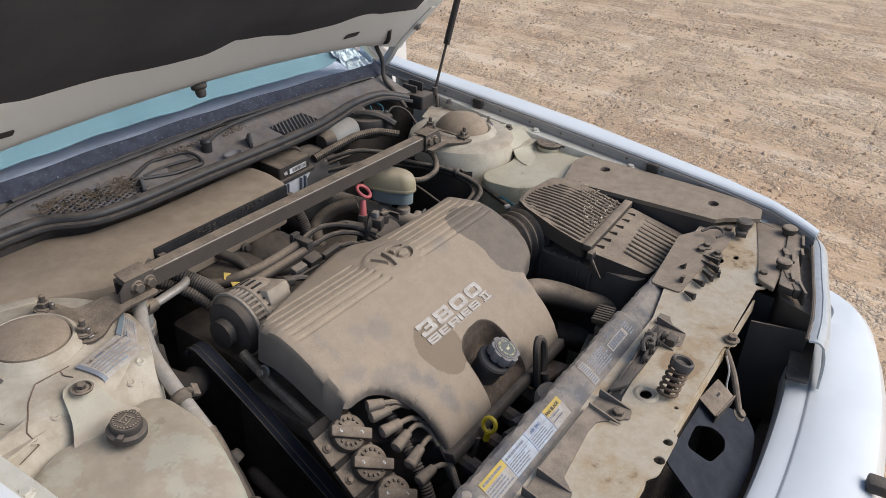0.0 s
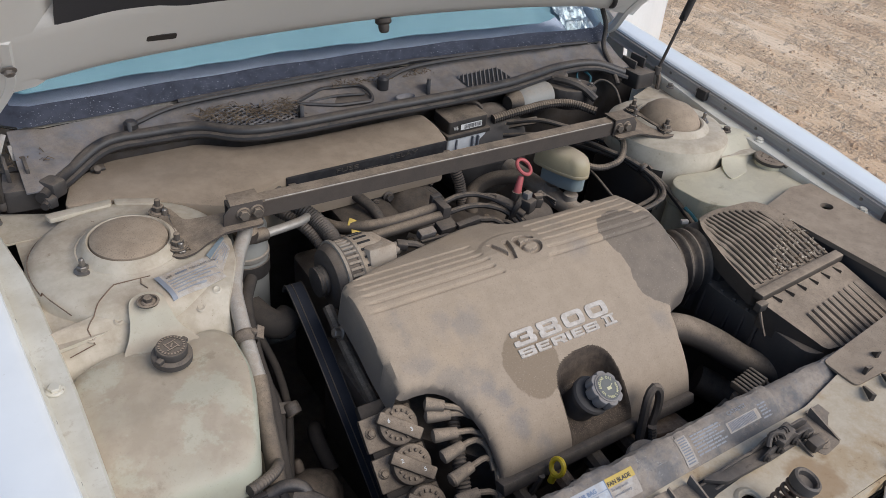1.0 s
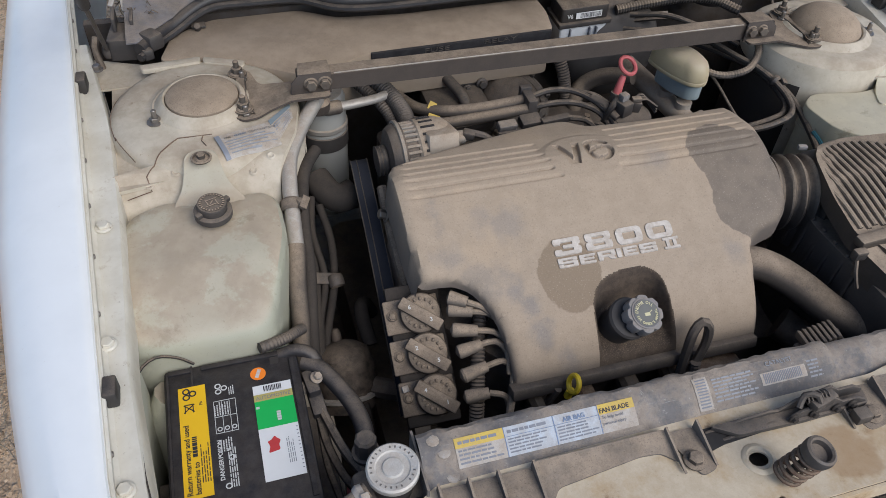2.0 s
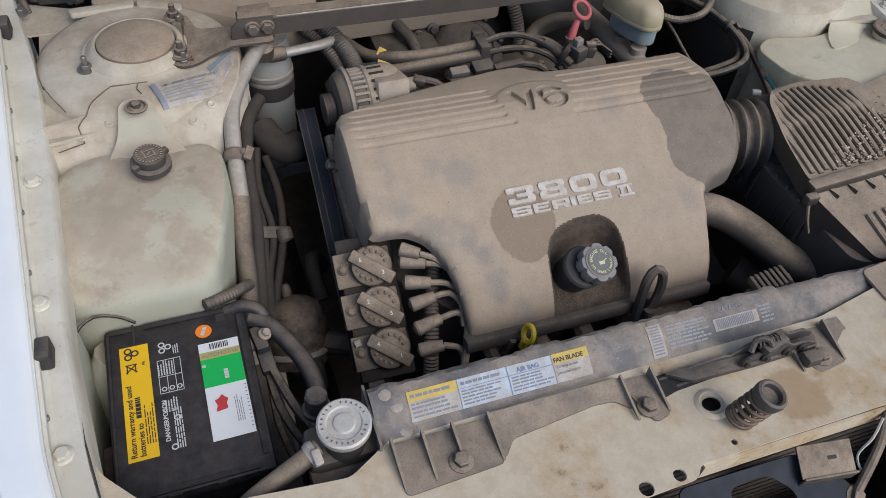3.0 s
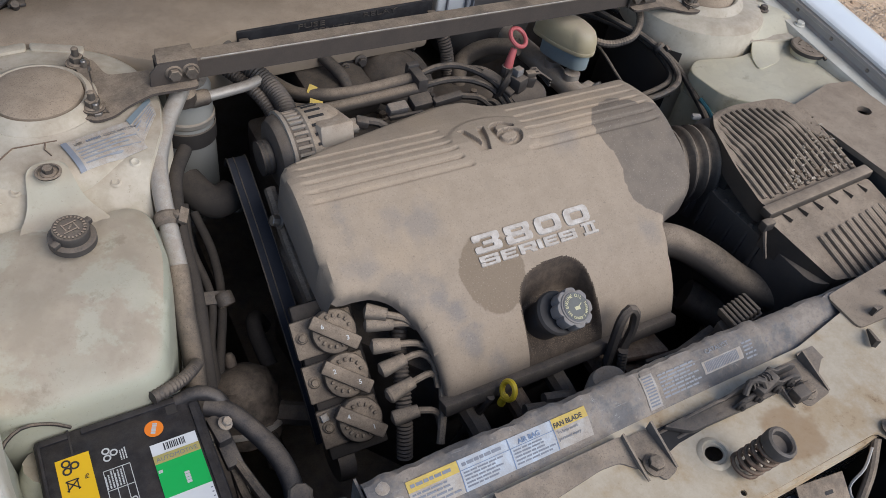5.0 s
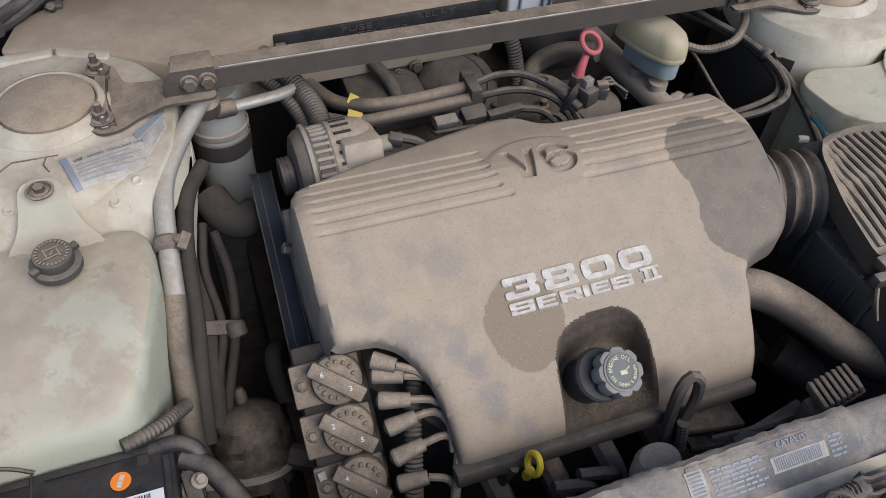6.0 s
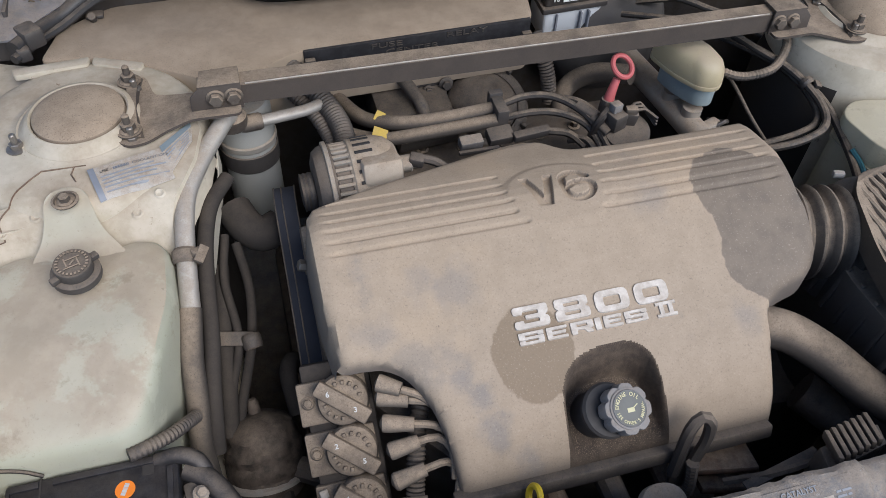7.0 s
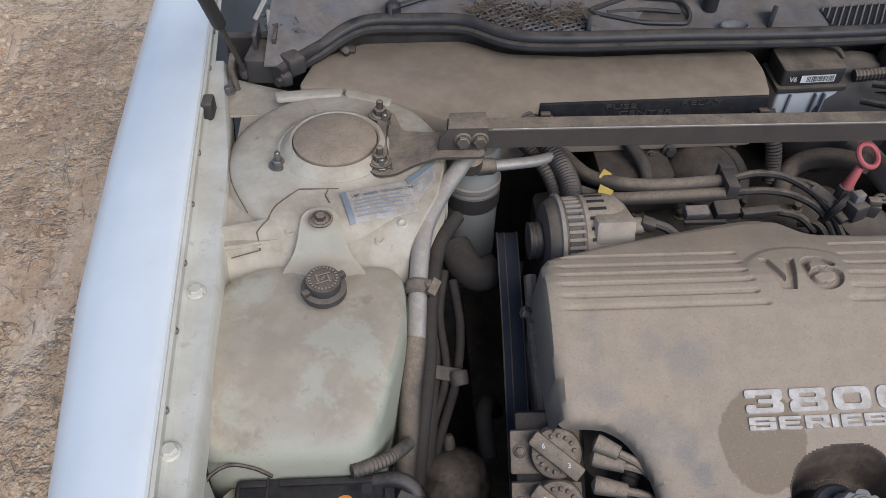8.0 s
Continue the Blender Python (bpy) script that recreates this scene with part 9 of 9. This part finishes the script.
    part("label", on(xs[0], xs[1], y0, y1, 0.0008), "lab_dirty", s, "white warning label")
    part("label_head", on(xs[0], xs[1], -0.675, y1, 0.0012), "lab_gold", s, "yellow heading strip")
    part("label", on(xs[1], xs[3], y0, y1, 0.0008), "lab_blue", s, "pale blue warning label")
    part("label", on(xs[3], xs[4], y0, y1, 0.0008), "lab_dirty", s, "white fan label")
    part("label_head", on(xs[3], xs[4], -0.675, y1, 0.0012), "lab_gold", s, "yellow heading strip")
    part("label_rule", merge(on(xs[2] - 0.0006, xs[2] + 0.0006, y0, y1, 0.0014), on(xs[1] - 0.0005, xs[1] + 0.0005, y0, y1, 0.0014), on(xs[3] - 0.0005, xs[3] + 0.0005, y0, y1, 0.0014), on(xs[1], xs[3], -0.6750, -0.6745, 0.0014)), "ink_blue", s, "thin blue rules", smooth=0)
    part("heading", words("AIR BAG", -0.238, -0.6732, 0.0078), "ink_blue", s, "blue heading", smooth=0)
    part("heading", words("FAN BLADE", -0.1895, -0.6735, 0.0078), "ink", s, "black heading", smooth=0)
    part("small_print", merge(words("To help avoid", -0.188, -0.6805, 0.0052, 0), words("personal injury", -0.188, -0.6865, 0.0052, 0)), "ink_grey", s, "grey print", smooth=0)
    part("body_text", merge(print_on(xs[0] + 0.003, xs[1] - 0.003, y0 + 0.002, -0.676, 4, 1, 0.0013), print_on(xs[1] + 0.003, xs[2] - 0.003, y0 + 0.002, -0.676, 5, 2, 0.0013), print_on(xs[2] + 0.003, xs[3] - 0.003, y0 + 0.002, -0.676, 5, 3, 0.0013), print_on(xs[1] + 0.004, xs[2] - 0.006, -0.673, -0.666, 1, 4, 0.0013), print_on(xs[0] + 0.004, xs[1] - 0.006, -0.673, -0.666, 1, 4, 0.0016)), "ink_grey", s, "lines of unreadable print", smooth=0)
    part("data_label", on(-0.052, 0.135, -0.694, -0.656, 0.0006), "shroud", s, "grey emission data label")
    part("data_edge", on(-0.056, -0.036, -0.6965, -0.660, 0.0010), "lab_dirty", s, "white end strip")
    part("data_code", on(0.040, 0.108, -0.686, -0.672, 0.0010), "lab_dirty", s, "white code strip")
    part("data_heading", words("CATALYST", 0.052, -0.6655, 0.0085, 0.0001), "ink_pale", s, "pale heading", smooth=0)
    code = [on(0.044 + 0.0026 * k, 0.0455 + 0.0026 * k, -0.6845, -0.6735, 0.0014) for k in range(22)]
    code += [on(-0.053, -0.039, -0.694 + 0.0033 * k, -0.6925 + 0.0033 * k, 0.0014) for k in range(10)]
    part("faded_code", merge(*code[:22]), "ink_grey", s, "faded code bars", smooth=0)
    part("edge_code", merge(*code[22:]), "ink_grey", s, "faded code bars", smooth=0)
    part("data_print", print_on(-0.030, 0.036, -0.692, -0.664, 7, 11, 0.0012), "ink_pale", s, "faded rows of print", smooth=0)
    part("side_print", print_on(0.112, 0.132, -0.690, -0.668, 5, 12, 0.0012), "ink_pale", s, "faded rows of print", smooth=0)
    return s


build_shroud()


def build_latch():
    l = thing("hood_latch", (0.07, -0.735, 0.80), "black hood latch lever and return spring on the cross panel", "hood latch")
    cheek = [(-0.066, 0.821), (-0.020, 0.832), (0.020, 0.836), (0.036, 0.832), (0.055, 0.848), (0.078, 0.853), (0.100, 0.862), (0.118, 0.848), (0.140, 0.849), (0.158, 0.838), (0.160, 0.821)]
    for y, grow in ((-0.724, 0.0), (-0.738, -0.010)):
        plate_bm = prism([(x * (1 + grow), z + grow * 0.5) for x, z in cheek], -0.002, 0.002, 0.0008)
        part("cheek_plate", moved(plate_bm, Matrix.Translation((0, y, 0)) @ pose(0, 0, 0, 90)), "dust_low", l, "black pressed latch plate")
    part("lever", prism(rounded([(-0.060, -0.722), (0.060, -0.7195), (0.165, -0.722), (0.160, -0.742), (0.060, -0.744), (-0.030, -0.742)], 0.004, 3), 0.8225, 0.830, 0.002), "dust_low", l, "black pressed lever")
    for x in (0.045, 0.075, 0.108, 0.132):
        part("pivot_pin", moved(hexbolt(0.0045, 0.006), aimed((x, -0.741, 0.836), (0, -1, 0.1))), "grime_shade", l)
    part("hook", merge(tube([(0.052, -0.735, 0.848), (0.060, -0.728, 0.862), (0.072, -0.735, 0.866), (0.078, -0.742, 0.85)], 0.0042, 8), moved(cbox(0.040, 0.016, 0.012, 0.003), pose(0.085, -0.735, 0.852, 0, 0, 14))), "dust_low", l)
    part("lever_spring", tube([(0.060 + 0.035 * t, -0.730 + 0.006 * math.cos(t * 44), 0.856 + 0.006 * math.sin(t * 44)) for t in np.linspace(0, 1, 60)], 0.0014, 5, straight=True), "dark_iron", l, "small coil spring")
    part("stop_block", moved(cbox(0.022, 0.018, 0.016, 0.003), pose(0.135, -0.758, 0.832)), "dust_low", l)
    # flat dark patch on the uncut panel, painted as the gap's shade
    part("opening", prism([(-0.084, -0.718), (0.02, -0.718), (0.02, -0.740), (-0.050, -0.744), (-0.078, -0.750)], PANEL_Z + 0.0005, PANEL_Z + 0.0022), "slot", l, "dark patch painted as the shade of a gap below the latch")
    base, top = Vector((-0.002, -0.800, PANEL_Z + 0.002)), Vector((0.010, -0.811, 0.885))
    way = (top - base).normalized()
    m = aimed(base, way)
    turns, h = 5.0, (top - base).length
    coil = [m @ Vector((0.0155 * math.cos(2 * math.pi * turns * t), 0.0155 * math.sin(2 * math.pi * turns * t), h * 0.86 * t + 0.003)) for t in np.linspace(0, 1, 130)]
    part("coil_spring", tube(coil, 0.0027, 7, straight=True), "rust", l, "rusty hood pop-up spring")
    part("spring_cup", moved(lathe([(0.011, -0.011), (0.0185, -0.008), (0.0195, 0.0), (0.0185, 0.005), (0.0155, 0.0065), (0.013, 0.0045), (0.0115, -0.002), (0, -0.004)], 28), aimed(top, way)), "dust_low", l, "black spring cup")
    part("spring_post", tube([base + way * 0.004, base + way * h * 0.9], 0.0055, 10), "grime_shade", l)
    part("hole_rim", moved(lathe([(0.014, 0.0), (0.016, 0.003), (0.020, 0.002), (0.022, 0)], 20), pose(-0.018, -0.772, PANEL_Z)), "panel", l)
    return l


build_latch()


def build_latch_support():
    s = thing("latch_support", (0.08, -0.88, 0.50), "dark pressed steel latch support below the cross panel", "support plate")
    outer = rounded([(-0.19, 0.055), (-0.02, 0.052), (0.040, 0.004), (0.070, -0.036), (0.052, -0.066), (-0.020, -0.085), (-0.20, -0.085)], 0.012, 3)
    hole = rounded([(-0.126, 0.036), (-0.069, 0.040), (-0.034, 0.010), (-0.028, -0.020), (-0.050, -0.028), (-0.104, -0.016)], 0.014, 4)
    m = Matrix.Translation((0.100, -0.885, 0.735)) @ pose(0, 0, 0, 38, 0, 0)
    part("plate", moved(plate(outer, [hole], -0.003, 0.0), m), "plate_steel", s, "dark blue-grey plate with a hole")
    part("upper_bracket", merge(moved(cbox(0.075, 0.040, 0.003, 0.001), pose(0.110, -0.862, 0.770, 30, 0, -8)), moved(cbox(0.075, 0.003, 0.022, 0.001), pose(0.110, -0.880, 0.752, 8, 0, -8))), "iron", s, "dusty steel bracket with a slot")
    # solid dark block: the slot's shade is only its colour
    part("slot", moved(cbox(0.014, 0.006, 0.0036, 0.001), pose(0.118, -0.862, 0.7705, 30, 0, -8)), "slot", s)
    part("brace_rod", merge(tube([(0.200, -0.842, 0.812), (0.182, -0.870, 0.778), (0.152, -0.900, 0.728)], 0.0062, 10)), "iron", s, "grey brace rod")
    part("bolt", moved(hexbolt(0.009, 0.010, 1.5), aimed((0.151, -0.901, 0.722), (0, -0.6, 0.8))), "iron", s)
    part("rod_wire", tube([(0.190, -0.848, 0.806), (0.172, -0.862, 0.79), (0.160, -0.868, 0.76), (0.165, -0.89, 0.74)], 0.0018, 6), "lab_dirty", s, "thin pale wire")
    for dz in (0.0,):
        part("lower_leg", tube([(0.02, -0.90, 0.62), (0.05, -0.93, 0.52), (0.04, -0.94, 0.40)], 0.014, 8), "dark_iron", s)


build_latch_support()
lone("support_hose", tube([(-0.01, -0.88, 0.66), (-0.04, -0.90, 0.62), (-0.045, -0.92, 0.55), (-0.02, -0.93, 0.48)], 0.013, 10), "dust_low", "black hose curving below the cross panel", "hose")


def build_radiator_cap(r):
    cap = part("cap", moved(merge(lathe([(0.030, 0.0), (0.0312, 0.002), (0.0312, 0.010), (0.029, 0.0125), (0.021, 0.0115), (0.0195, 0.0095), (0.013, 0.0095), (0.0115, 0.012), (0.006, 0.0125), (0, 0.0115)], 40)), pose(-0.453, -0.681, 0.832, 3, -2, 0)), "alu", r, "pressed metal cap")
    ring = [moved(cbox(0.0026, 0.0016, 0.0006), pose(-0.453, -0.681, 0.832, 3, -2, 0) @ Matrix.Rotation(radians(14 * k), 4, "Z") @ pose(0.0252, 0, 0.0122)) for k in range(25) if k % 7]
    part("stamped_mark", merge(*ring), "steel", cap, "stamped lettering")
    part("neck", moved(lathe([(0.024, -0.09), (0.024, -0.005), (0.029, -0.003), (0.029, 0.001), (0, 0.001)], 28), pose(-0.453, -0.681, 0.832)), "dust_low", r, "black filler neck")
    part("overflow_hose", tube([(-0.484, -0.690, 0.818), (-0.505, -0.697, 0.812), (-0.535, -0.705, 0.800), (-0.57, -0.715, 0.785), (-0.61, -0.73, 0.76)], 0.0115, 12), "hose", r, "dusty overflow hose")
    part("clip", merge(moved(lathe([(0.013, -0.006), (0.015, 0), (0.013, 0.006)], 14), aimed((-0.493, -0.693, 0.815), (-1, -0.3, -0.3))), moved(cbox(0.010, 0.018, 0.014, 0.002), pose(-0.49, -0.705, 0.825, 20, 0, 10))), "lab_dirty", r, "pale hose clip")
    part("tank_end", box(-0.50, -0.36, -0.705, -0.648, 0.66, 0.800, 0.012), "dust_low", r, "black radiator end tank")
    t = lone("drain_bolt", merge(moved(lathe([(0.014, 0), (0.014, 0.03), (0.011, 0.034), (0, 0.035)], 8), pose(-0.472, -0.615, 0.775)), moved(lathe([(0.018, 0), (0.018, 0.006), (0, 0.006)], 16), pose(-0.472, -0.615, 0.771))), "dust_low", "black plastic plug beside the radiator cap", "plug")



def build_radiator():
    r = thing("radiator", (0.0, -0.74, 0.30), "black radiator with a silver pressed cap on its neck", "radiator")
    build_radiator_cap(r)
    part("core", box(-0.50, 0.52, -0.80, -0.66, 0.30, 0.785, 0.006), "dark_iron", r)
    for k in range(26):
        z = 0.32 + 0.0175 * k
        part("fin", box(-0.48, 0.50, -0.806, -0.80, z, z + 0.006), "dust_low", r)
    part("side_baffle", box(0.46, 0.468, -0.93, -0.66, 0.30, 0.80, 0.001), "gloom", r, "black side baffle")
    part("side_baffle", box(-0.56, -0.552, -0.93, -0.70, 0.30, 0.72, 0.001), "gloom", r, "black side baffle")
    part("lower_pan", box(-0.80, 0.80, -1.0, -0.45, 0.27, 0.29), "dark_iron", r)


build_radiator()


def build_headlamp(side):
    h = thing("headlamp", (side * 0.55, -0.9, 0.68), "clear-lensed headlamp with a dusty black housing", "headlamp")
    X = lambda poly: [(side * x, y) for x, y in poly][:: 1 if side > 0 else -1]
    part("mount_plate", prism(rounded(X([(0.684, -0.762), (0.55, -0.800), (0.428, -0.832), (0.408, -0.868), (0.507, -0.864), (0.640, -0.846), (0.690, -0.835), (0.712, -0.805)]), 0.008, 3), 0.840, 0.850, 0.002), "thick_dust", h, "dusty mounting plate")
    part("housing", prism(rounded(X([(0.655, -0.81), (0.52, -0.85), (0.43, -0.88), (0.40, -0.955), (0.50, -0.95), (0.62, -0.91), (0.69, -0.865)]), 0.012, 3), 0.66, 0.822, 0.008), "dust_black", h, "dusty black lamp housing")
    bar = rounded(X([(0.690, -0.832), (0.600, -0.846), (0.500, -0.862), (0.425, -0.872), (0.418, -0.902), (0.470, -0.905), (0.560, -0.882), (0.690, -0.862)]), 0.006, 3)
    part("adjuster_bar", prism(bar, 0.838, 0.8545, 0.002), "dust_black", h, "dusty moulded adjuster bar")
    for x, y, w, t in ((0.640, -0.872, 0.05, 12), (0.585, -0.882, 0.03, 16), (0.545, -0.872, 0.035, 14), (0.465, -0.888, 0.03, 20), (0.432, -0.915, 0.045, 28)):
        part("web", moved(cbox(w, 0.006, 0.030, 0.001), pose(side * x, y, 0.846, 0, 0, side * t)), "dust_black", h)
    for x, y, r in ((0.668, -0.836, 0.017), (0.503, -0.862, 0.016)):
        part("adjuster", moved(lathe([(r * 0.8, 0), (r * 0.8, 0.010), (r, 0.011), (r, 0.018), (r * 0.85, 0.020), (0, 0.0205)], 24), pose(side * x, y, 0.850)), "dust_black", h, "round dusty adjuster knob")
    for x, y in ((0.612, -0.875), (0.505, -0.915)):
        part("reflector_back", moved(lathe([(0, 0.035), (0.02, 0.032), (0.038, 0.02), (0.046, 0.0), (0.046, -0.03)], 26), pose(side * x, y, 0.790) @ Matrix.Diagonal((1.0, 0.7, 0.8, 1))), "dust_black", h, "dusty domed reflector")
    for x, y, sx, sy in ((0.572, -0.852, 0.03, 0.012), (0.560, -0.868, 0.02, 0.010), (0.475, -0.878, 0.035, 0.012), (0.462, -0.900, 0.022, 0.014), (0.435, -0.905, 0.03, 0.016)):
        part("rib", moved(cbox(sx, sy, 0.022, 0.003), pose(side * x, y, 0.846, 0, 0, side * 25)), "dust_black", h)
    part("screw", moved(hexbolt(0.007, 0.014), pose(side * 0.447, -0.905, 0.846)), "steel", h)

    roll = ((0.0, 0.846), (-0.010, 0.8475), (-0.020, 0.845), (-0.029, 0.836), (-0.036, 0.815), (-0.040, 0.785), (-0.042, 0.745))

    def lens(u, v):
        p = spline_at(((0.706, -0.868), (0.688, -0.884), (0.655, -0.896), (0.600, -0.908), (0.530, -0.923), (0.443, -0.943), (0.365, -0.956), (0.298, -0.963)), u)
        d, z = spline_at(roll, v)
        end = 0.010 * smooth_step((u - 0.86) / 0.14)
        return Vector((side * (p[0] - 0.25 * d), p[1] + d, z - end - 0.006 * u))
    part("lens", sheet(lens, 36, 14, 0.004), "lens", h, "hazy clear lamp lens")
    part("seal_lip", tube([lens(t, 0.0) + Vector((0, 0.004, 0.0)) for t in np.linspace(0, 1, 18)], 0.0035, 6), "dust_mid", h)
    part("lens_rib", tube([lens(t, 0.22) + Vector((0, 0.0, 0.0006)) for t in np.linspace(0.02, 0.98, 18)], 0.0012, 6), "lens", h)
    part("lens_tab", prism(rounded(X([(0.452, -0.926), (0.470, -0.966), (0.300, -0.985), (0.290, -0.945)]), 0.006, 3), 0.735, 0.742, 0.001), "dust_low", h, "dark grey plate below the lens")
    part("inner_wall", prism(X([(0.36, -0.85), (0.365, -0.85), (0.395, -0.955), (0.39, -0.955)]), 0.56, 0.79), "dust_low", h, "black inner wall")


def spline_at(pts, u):
    k = u * (len(pts) - 1)
    i = min(int(k), len(pts) - 2)
    t = k - i
    return [a + (b - a) * t for a, b in zip(pts[i], pts[i + 1])]


build_headlamp(1)
build_headlamp(-1)

# ---------------------------------------------------------------- cowl furniture
def build_wiper(pts, blade, label):
    w = thing("wiper", pts[0], label, "wiper", "windshield wipers")
    part("arm", tube(pts, 0.0048, 8), "cable", w, "black wiper arm")
    part("blade", tube(blade, 0.0045, 8), "cable", w, "rubber wiper blade")
    part("pivot", moved(lathe([(0.013, -0.02), (0.013, 0.004), (0.009, 0.009), (0, 0.010)], 16), pose(*pts[0])), "cable", w)


wy = lambda x, k=0.0: base_y(x) - 0.012 + k
build_wiper([(-0.52, wy(-0.52, -0.03), 0.955), (-0.40, wy(-0.40, -0.01), 0.968), (-0.10, wy(-0.10, -0.01), 0.974), (0.10, wy(0.10, 0.0), 0.975)], [(-0.42, wy(-0.42, 0.004), 0.968), (-0.10, wy(-0.10, 0.008), 0.973), (0.16, wy(0.16, 0.008), 0.974)], "black windshield wiper lying along the cowl")
build_wiper([(0.02, wy(0.02, -0.035), 0.957), (0.12, wy(0.12, -0.015), 0.970), (0.36, wy(0.36, -0.01), 0.974), (0.52, wy(0.52, -0.005), 0.972)], [(0.10, wy(0.10, 0.010), 0.972), (0.36, wy(0.36, 0.004), 0.973), (0.62, wy(0.62, 0.004), 0.970)], "black windshield wiper lying along the cowl")


def build_cowl_straw():
    r = random.Random(3)
    bm = bmesh.new()

    def place():
        x = -0.39 + 0.20 * r.random()
        y = seal_y(x) + 0.015 + 0.075 * r.random()
        return x, y, 0.941 + 0.006 * r.random()

    def corner():
        x = -0.73 + 0.06 * r.random()
        return x, 0.27 + 0.07 * r.random(), 0.925 + 0.01 * r.random()
    straw_blades(bm, r, 260, place, 0.020, 0.007)
    straw_blades(bm, r, 120, corner, 0.016, 0.012)
    for _ in range(160):
        x = -0.10 + 0.25 * r.random()
        straw_blades(bm, r, 1, lambda: (x, base_y(x) - 0.02 - 0.03 * r.random(), 0.957), 0.008, 0.003)
    lone("cowl_straw", bm, "straw", "dry straw and dead leaves caught in the cowl grille", "straw", kind="stuff", smooth=0)


build_cowl_straw()


def gas_strut(foot, top, side):
    g = thing("gas_strut", foot, "black gas strut holding the hood open", "gas strut", "hood struts")
    f, t = Vector(foot), Vector(top)
    part("rod", tube([f, f.lerp(t, 0.42)], 0.004, 8), "dark_iron", g, "thin dark rod")
    part("cylinder", tube([f.lerp(t, 0.40), f.lerp(t, 0.405), t], lambda k: 0.0095, 12), "rubber", g, "thick black cylinder")
    part("ball_joint", moved(lathe([(0, -0.012), (0.008, -0.010), (0.010, 0), (0.008, 0.010), (0, 0.012)], 14), pose(*foot)), "dark_iron", g)
    return g


gas_strut((-0.757, 0.215, 0.900), (-0.748, -0.105, 1.300), -1)
gas_strut((0.760, 0.207, 0.927), (0.790, 0.138, 1.310), 1)


def hinge_box(side):
    h = thing("hinge_bracket", (side * 0.72, 0.24, 0.86), "black plastic and steel hood hinge bracket", "hinge bracket", "hinge brackets")
    part("box", prism(rounded([(side * 0.755, 0.205), (side * 0.690, 0.200), (side * 0.685, 0.255), (side * 0.745, 0.275)][:: -side], 0.008, 3), 0.885, 0.925, 0.005), "dust_low", h)
    part("fin", merge(box(min(side * 0.705, side * 0.711), max(side * 0.705, side * 0.711), 0.235, 0.285, 0.92, 0.945, 0.001), box(min(side * 0.735, side * 0.741), max(side * 0.735, side * 0.741), 0.235, 0.285, 0.92, 0.95, 0.001)), "dust_low", h)
    part("post", tube([(side * 0.770, 0.20, 0.87), (side * 0.776, 0.21, 0.905), (side * 0.772, 0.225, 0.925)], 0.006, 8), "iron", h, "bent metal post")
    part("bolt", moved(hexbolt(0.007, 0.010), pose(side * 0.775, 0.165, 0.895)), "steel", h)
    part("cream_ledge", plate(rounded([(side * 0.70, 0.13), (side * 0.79, 0.13), (side * 0.80, 0.24), (side * 0.72, 0.205), (side * 0.665, 0.185)][:: -side], 0.01, 3), [], 0.872, 0.876), "bay", h, "cream painted ledge")


hinge_box(-1)
hinge_box(1)
lone("seal_end_plug", merge(moved(cbox(0.030, 0.035, 0.030, 0.006), pose(-0.678, 0.205, 0.920, 0, 0, 35)), moved(cbox(0.018, 0.030, 0.020, 0.004), pose(-0.690, 0.185, 0.908, 0, 0, 20))), "dust_low", "black rubber end block of the weatherstrip", "seal end")
lone("broken_trim", merge(moved(cbox(0.008, 0.045, 0.003, 0.001), pose(-0.735, 0.315, 0.955, 30, 20, -15)), moved(cbox(0.006, 0.03, 0.003, 0.001), pose(-0.722, 0.300, 0.945, 35, 10, 10))), "lab_dirty", "white broken trim pieces in the cowl corner", "trim piece")

build_pebbles()
build_ground_straw()


def build_linkage_cover():
    """The low moulded pocket over the wiper linkage."""
    w = thing("linkage_cover", (-0.10, 0.315, 0.93), "black moulded plastic pocket over the wiper linkage on the cowl", "cover panel")
    ring = rounded([(-0.196, 0.316), (-0.120, 0.350), (-0.030, 0.343), (-0.020, 0.312), (-0.028, 0.284), (-0.110, 0.288)], 0.014, 4)
    part("floor", prism([(-0.105 + (x + 0.105) * 0.97, 0.317 + (y - 0.317) * 0.95) for x, y in ring], 0.925, 0.9375, 0.001), "dust_low", w)
    part("rim", tube([(x, y, 0.940 + 0.22 * (y - 0.300)) for x, y in [*ring, ring[0]]], 0.0042, 8, straight=True), "cable", w, "raised black rim")
    part("ridge", tube([(-0.160, 0.318, 0.940), (-0.10, 0.321, 0.943), (-0.035, 0.314, 0.941)], 0.0035, 8), "cable", w)


build_linkage_cover()
